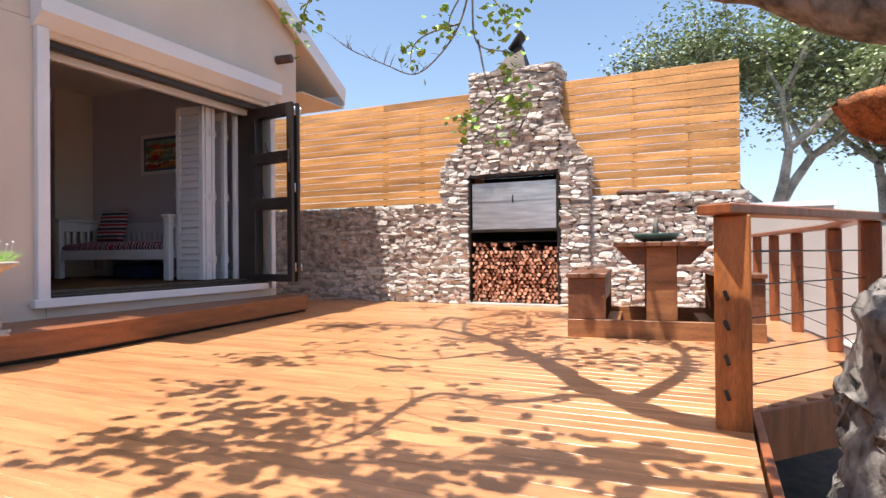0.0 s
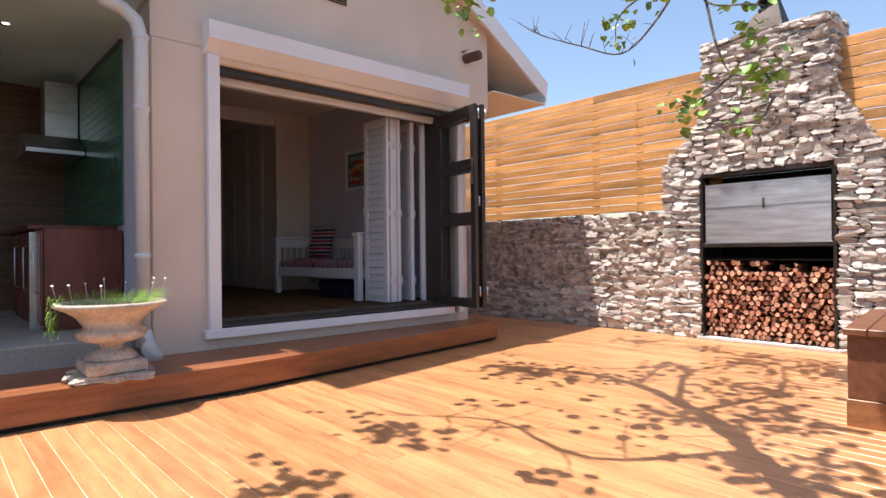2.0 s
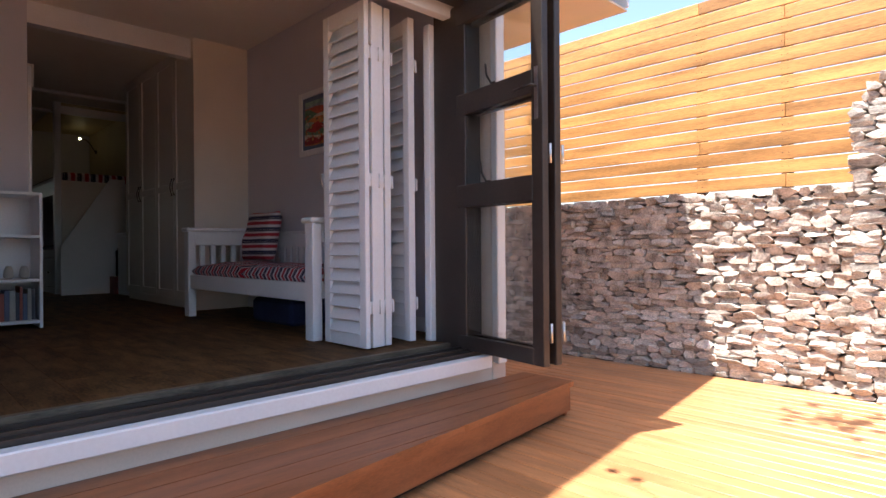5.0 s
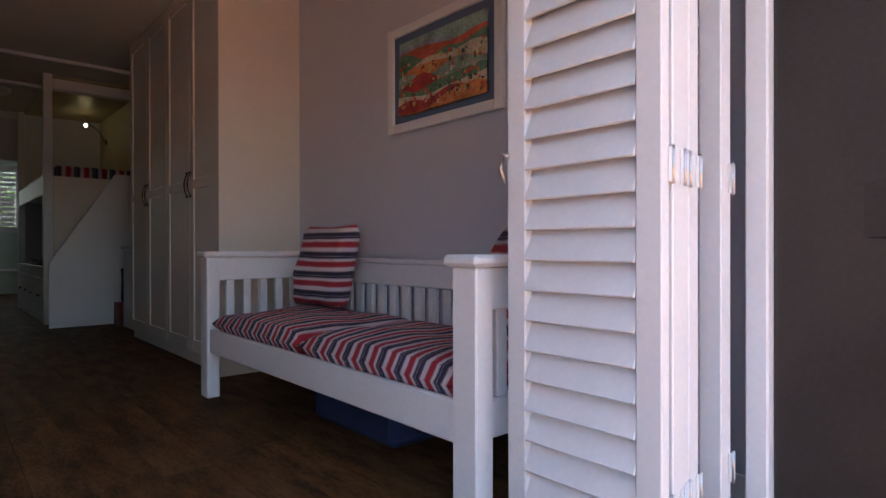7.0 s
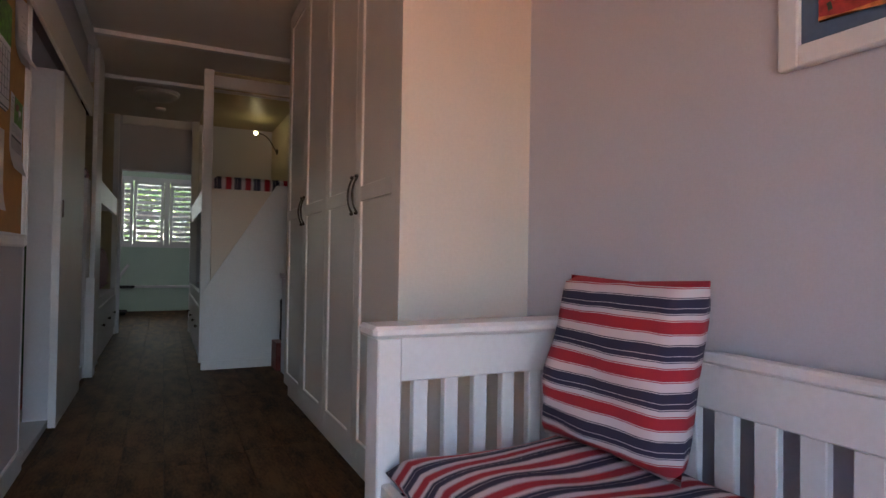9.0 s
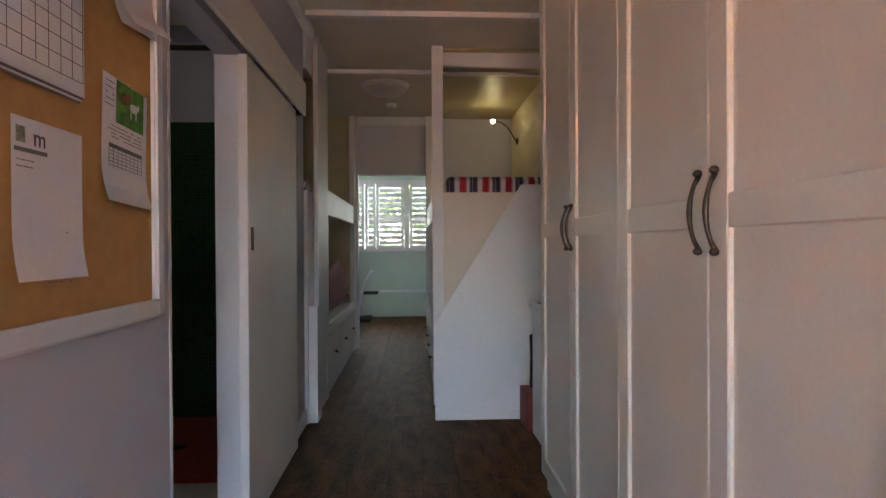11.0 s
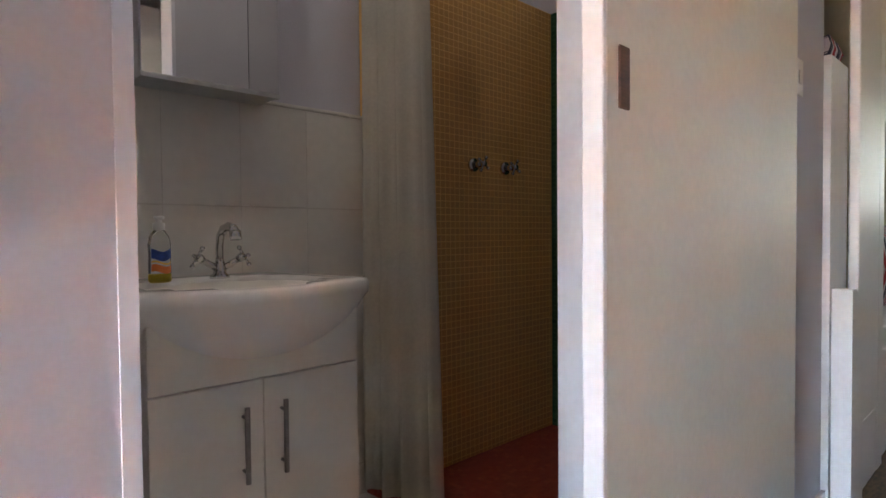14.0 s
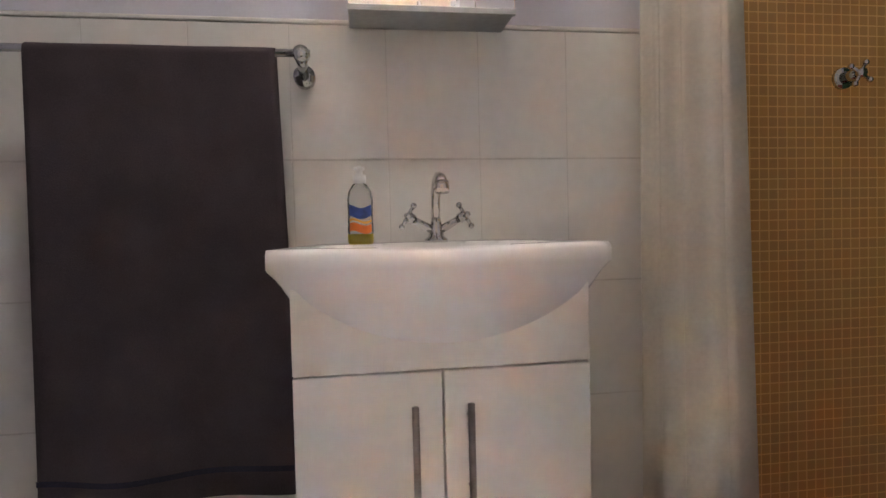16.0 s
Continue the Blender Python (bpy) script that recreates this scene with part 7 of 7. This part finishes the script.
def far_tree(base, height, spread, seed, leafmat, nleaf, size, label, lean=(0, 0), low=0.28):
    t = thing("tree", label, "tree")
    r = rng(seed)
    bm = bmesh.new()
    tips = []

    def grow(p, d, l, rad, depth):
        mid = p + d * l * 0.5 + Vector([r.uniform(-0.1, 0.1) * l for _ in range(3)])
        e = p + d * l
        tube_bm(bm, [p, mid, e], [rad, rad * 0.85, rad * 0.68], 7 if depth < 3 else 5, False)
        if depth >= 5:
            tips.append(e)
            return
        if depth >= 2:
            tips.append(e)
            tips.append(mid)
        for k in range(3 if depth < 4 else 2):
            a = r.uniform(0, 6.2832)
            side = Vector((math.cos(a), math.sin(a), 0)) * spread
            nd = (d * 0.8 + side * r.uniform(0.5, 1.0) + Vector((0, 0, r.uniform(-0.05, 0.35)))).normalized()
            grow(e, nd, l * r.uniform(0.62, 0.82), rad * 0.62, depth + 1)

    b = Vector(base)
    grow(b, Vector((lean[0], lean[1], 1)).normalized(), height * low, 0.22, 0)
    part("trunk", bm, M_FARBARK, t, smooth=True)
    spots = []
    for k in range(nleaf):
        c = tips[r.randrange(len(tips))]
        spots.append(c + Vector((r.gauss(0, 0.38), r.gauss(0, 0.38), r.gauss(0.05, 0.20))))
    leaves_mesh("crown", spots, size, leafmat, t, seed, 0.6)
    return t


far_tree((1.9, 16.5, -1.0), 11.0, 0.85, 5, M_LEAF_FAR, 24000, 0.095, "large spreading tree with pale limbs and grey green leaves", (-0.08, 0), 0.23)
far_tree((4.6, 18.0, -1.0), 8.6, 0.8, 12, M_LEAF_FAR, 15000, 0.11, "wide tree with crooked pale branches behind the boundary wall", (-0.15, 0))
far_tree((6.0, 17.5, -1.0), 4.6, 0.6, 8, M_LEAF_DARK, 8000, 0.14, "low dense dark green tree behind the boundary wall", (0, 0), 0.3)
far_tree((-20.8, 4.4, -1.0), 5.0, 0.7, 31, M_LEAF, 9000, 0.16, "sunlit green garden tree outside the far window", (0, 0.1), 0.3)
far_tree((-24.0, 6.5, -1.0), 6.5, 0.7, 35, M_LEAF_DARK, 9000, 0.2, "dark green garden tree outside the far window", (0, 0.0), 0.28)

# ---- pieces: boards, stones, tiles ----


def deck():
    d = holder("deck", "wet looking orange hardwood deck with long narrow boards", "deck")
    slab("joint_base", (-4.45, 0.47, 0.92, 8.02, -0.03, -0.0035), M_CAULK, d)
    prism("joint_base", [(0.471, 3.36), (0.98, 3.98), (1.24, 5.28), (0.84, 8.0), (0.471, 8.0)], "z", -0.03, -0.0035, M_CAULK, d)
    slab("joint_base", (-7.5, -4.451, 6.33, 8.02, -0.03, -0.0035), M_CAULK, d)
    slab("frame", (-4.6, 0.46, 0.94, 8.0, -0.2, -0.0305), M_DARKGAP, d)
    r = rng(77)
    edge_pts = [(3.36, 0.50), (3.97, 1.02), (5.28, 1.28), (8.02, 0.88)]
    y, k = 0.9, 0
    while y < 8.0:
        w = 0.1000
        y1 = min(y + w, 8.025)
        yc = (y + y1) / 2
        xr = 0.50
        for (ya, xa), (yb, xb) in zip(edge_pts, edge_pts[1:]):
            if ya <= yc <= yb:
                xr = xa + (xb - xa) * (yc - ya) / (yb - ya)
        xl = -3.88 if yc < 3.2 else (-4.40 if yc < 6.31 else -7.4)
        cuts = [xl]
        x = xl + r.uniform(1.6, 3.4)
        while x < xr - 0.8:
            cuts.append(x)
            x += r.uniform(2.4, 3.6)
        cuts.append(xr)
        for a, b in zip(cuts, cuts[1:]):
            bm = bmesh.new()
            box_bm(bm, a + 0.001, b - 0.001, y, y1, -0.024, r.uniform(-0.0006, 0.0004), 0.0015)
            part("deck_board", bm, M_DECK, d)
        y += 0.1045
        k += 1


deck()


def stone_mesh(seed):
    r = random.Random(seed)
    n = r.choice((5, 6, 7, 8, 9))
    outline = []
    for i in range(n):
        a = 6.2832 * (i + r.uniform(-0.2, 0.2)) / n
        c, s = math.cos(a), math.sin(a)
        q = 1 / max(abs(c), abs(s)) ** 0.95
        outline.append((0.5 * c * q * r.uniform(0.93, 1.06), 0.5 * s * q * r.uniform(0.90, 1.12)))
    rings = []
    tx, tz = r.uniform(-0.10, 0.10), r.uniform(-0.12, 0.12)
    for y, sc in ((0.5, 1.0), (-0.36, 1.0), (-0.47, 0.94)):
        rings.append([(x * sc, y + (r.uniform(-0.05, 0.05) + tx * x * 2 + tz * z * 2 if y < 0.4 else 0), z * sc) for x, z in outline])
    verts = [p for g in rings for p in g] + [(r.uniform(-0.2, 0.2), -0.50 + r.uniform(-0.05, 0.02), r.uniform(-0.2, 0.2))]
    faces = []
    for g in range(2):
        for i in range(n):
            j = (i + 1) % n
            faces.append((g * n + i, g * n + j, (g + 1) * n + j, (g + 1) * n + i))
    for i in range(n):
        faces.append((2 * n + i, 2 * n + (i + 1) % n, 3 * n))
    me = bpy.data.meshes.new("stone")
    me.from_pydata(verts, [], faces)
    me.materials.append(M_STONE)
    return me


STONES = [stone_mesh(s) for s in range(26)]


def lay_stones(name, label, y, spans, z0, z1, seed, side=None, limit=300, depth=0.10):
    """A dry stone facing at the plane y: spans(z) gives the stretches of x to fill. side: an x plane faced instead, with spans of y."""
    h = holder(name, label, "wall")
    r = rng(seed)
    n = 0
    z = z0
    extra_v, extra_f = [], []
    while z < z1 - 0.015:
        hh = min(r.uniform(0.028, 0.060), z1 - z)
        if z1 - z - hh < 0.03:
            hh = z1 - z
        for a, b in spans(z + hh / 2):
            x = a + r.uniform(-0.02, 0.02)
            while x < b - 0.02:
                l = min(r.uniform(0.07, 0.21), b - x + 0.012)
                if b - x - l < 0.06:
                    l = b - x + r.uniform(0.0, 0.015)
                tall = r.random() < 0.12
                if r.random() < 0.16 and hh > 0.055:
                    parts = ((z + hh * 0.26, hh * 0.52), (z + hh * 0.77, hh * 0.48))
                else:
                    parts = ((z + hh / 2 + 0.012 * noise.noise(Vector((x * 3, z * 5, seed))), hh * (1.35 if tall else 1.04)),)
                for zc, sh in parts:
                    m = pose(0, 0, 0, r.uniform(-5, 5), r.uniform(-5, 5) + (180 if r.random() < 0.5 else 0), r.uniform(-6, 6)) @ Matrix.Diagonal((l * 1.05, depth * r.uniform(0.9, 1.35), sh * 1.10, 1))
                    py = depth * 0.5 + r.uniform(-0.014, 0.010)
                    if side is None:
                        m = Matrix.Translation((x + l / 2, y + py, zc)) @ m
                    else:
                        m = Matrix.Translation((side - py, x + l / 2, zc)) @ Matrix.Rotation(radians(90), 4, "Z") @ m
                    me = STONES[r.randrange(len(STONES))]
                    if n < limit:
                        o = new("stone", me)
                        o.parent = h
                        o.matrix_basis = m
                    else:
                        k = len(extra_v)
                        extra_v += [tuple(m @ v.co) for v in me.vertices]
                        extra_f += [tuple(k + i for i in p.vertices) for p in me.polygons]
                    n += 1
                x += l + 0.002
        z += hh
    if extra_v:
        me = bpy.data.meshes.new("stones")
        me.from_pydata(extra_v, [], extra_f)
        me.materials.append(M_STONE2)
        o = new("stones", me)
        o.parent = h
        tagged(o, kind="stuff")
    return h


def lerp(a, b, t):
    return a + (b - a) * max(0.0, min(1.0, t))


lay_stones("wall_stone", "dry stacked grey beige stone wall with deep joints", 8.03, lambda z: [(-6.7 + 0, -3.12)], 0.0, 1.43, 1, limit=299)
lay_stones("wall_stone_east", "dry stacked grey beige stone wall beside the chimney", 8.03, lambda z: [(-1.10, 0.71)], 0.0, 1.43, 2, limit=299)


def chim_left(z):
    if z < 1.93:
        return -3.165
    return lerp(-3.165, -2.71, (z - 1.93) / 0.50)


def chim_right(z):
    if z < 1.90:
        return -1.085
    if z < 2.45:
        return lerp(-1.085, -1.42, (z - 1.90) / 0.55)
    return lerp(-1.42, -1.50, (z - 2.45) / 0.2)


def chim_spans(z):
    if z < 1.815:
        return [(chim_left(z), -2.74), (-1.455, chim_right(z))]
    return [(chim_left(z), chim_right(z))]


prism("chimney_core_left", [(-3.12, 0.0), (-2.76, 0.0), (-2.76, 1.82), (-3.12, 1.82)], "y", 7.99, 8.5, M_MORTAR, label="stone chimney core", category="chimney", kind="structure")
prism("chimney_core_right", [(-1.44, 0.0), (-1.13, 0.0), (-1.13, 1.82), (-1.44, 1.82)], "y", 7.99, 8.5, M_MORTAR, label="stone chimney core", category="chimney", kind="structure")
prism("chimney_core", [(-3.12, 1.822), (-1.13, 1.822), (-1.13, 1.92), (-1.46, 2.44), (-1.54, 2.66), (-1.54, 3.20), (-2.67, 3.20), (-2.67, 2.42), (-3.12, 1.95)], "y", 7.99, 8.5, M_MORTAR, label="stone chimney core", category="chimney", kind="structure")
lay_stones("chimney_front", "dry stacked stone chimney with sloping shoulders", 7.925, chim_spans, 0.0, 3.22, 3, limit=299)
lay_stones("chimney_side", "dry stacked stone side of the chimney", 0, lambda z: [(7.95, 8.5)], 2.50, 3.22, 4, side=-1.47)
lay_stones("chimney_side_low", "dry stacked stone side of the chimney shoulder", 0, lambda z: [(7.95, 8.12)], 1.43, 1.92, 6, side=-1.055)
lay_stones("wall_end_stones", "dry stacked stone end of the wall", 0, lambda z: [(8.05, 8.34)], 0.0, 1.43, 5, side=0.745)


def fence():
    f = holder("fence", "tall screen of orange stained horizontal timber slats above the stone wall", "fence")
    r = rng(8)
    n = 15
    for xs in ((-8.5, -6.0, -4.25, -3.62, -2.60), (-1.56, -0.55, 0.10, 0.67)):
        for k in range(n):
            z = 1.455 + k * 0.1045
            cuts = [xs[0]] + [x for x in xs[1:-1] if r.random() < 0.18] + [xs[-1]]
            for a, b in zip(cuts, cuts[1:]):
                bm = bmesh.new()
                box_bm(bm, a + 0.0012, b - 0.0012, 8.185, 8.207, z + r.uniform(-0.0015, 0.0015), z + 0.0962, 0.003)
                part("fence_slat", bm, M_FENCE, f)
    for x in (-8.0, -6.0, -4.25, -3.62, -1.35, -0.55, 0.10, 0.6):
        slab("fence_post", (x - 0.035, x + 0.035, 8.208, 8.27, 1.41, 3.0), M_POLE, f)
    for x in (-6.0, -4.25, -3.62, -0.55, 0.10):
        for k in range(n):
            for dx in (-0.02, 0.02):
                z = 1.50 + k * 0.1045
                bm = bmesh.new()
                box_bm(bm, x + dx - 0.0025, x + dx + 0.0025, 8.1838, 8.1855, z - 0.0025, z + 0.0025)
                part("screw", bm, M_IRON, f)


fence()


def floor_boards():
    f = holder("floor_planking", "dark brown wood grain floor planks with a mottled finish", "floor")
    r = rng(4)
    y = 2.985
    while y < 6.14:
        x = -17.5
        w = min(0.185, 6.142 - y)
        first = True
        while x < -4.91:
            l = r.uniform(0.7, 1.0) if first else 1.25
            first = False
            b = min(x + l, -4.91)
            if not (y + w < 4.125 and b < -8.3 and x > -14.3 and x > -11.7):
                bm = bmesh.new()
                box_bm(bm, x + 0.0008, b - 0.0008, y, y + w - 0.0016, FI - 0.013, FI, 0.0008)
                part("floor_plank", bm, M_FLOOR, f)
            x = b
        y += w


floor_boards()


def green_tiles():
    g = structure("kitchen_wall_tiling", (-8.08, -5.42, 2.845, 2.859, 1.245, 2.80), M_GROUT2, "dark green glazed brick tiles on the kitchen wall")
    for j in range(20):
        for i in range(14):
            x0 = -8.08 + i * 0.2 - (0.1 if j % 2 else 0)
            a, b = max(x0 + 0.002, -8.078), min(x0 + 0.196, -5.422)
            if b - a > 0.03:
                z0 = 1.247 + j * 0.0775
                slab("tile", (a, b, 2.838, 2.8445, z0, z0 + 0.073), M_GREEN_TILE, g)
    slab("tile_cap", (-8.08, -5.42, 2.83, 2.859, 2.801, 2.84), M_BLACK, g)


green_tiles()
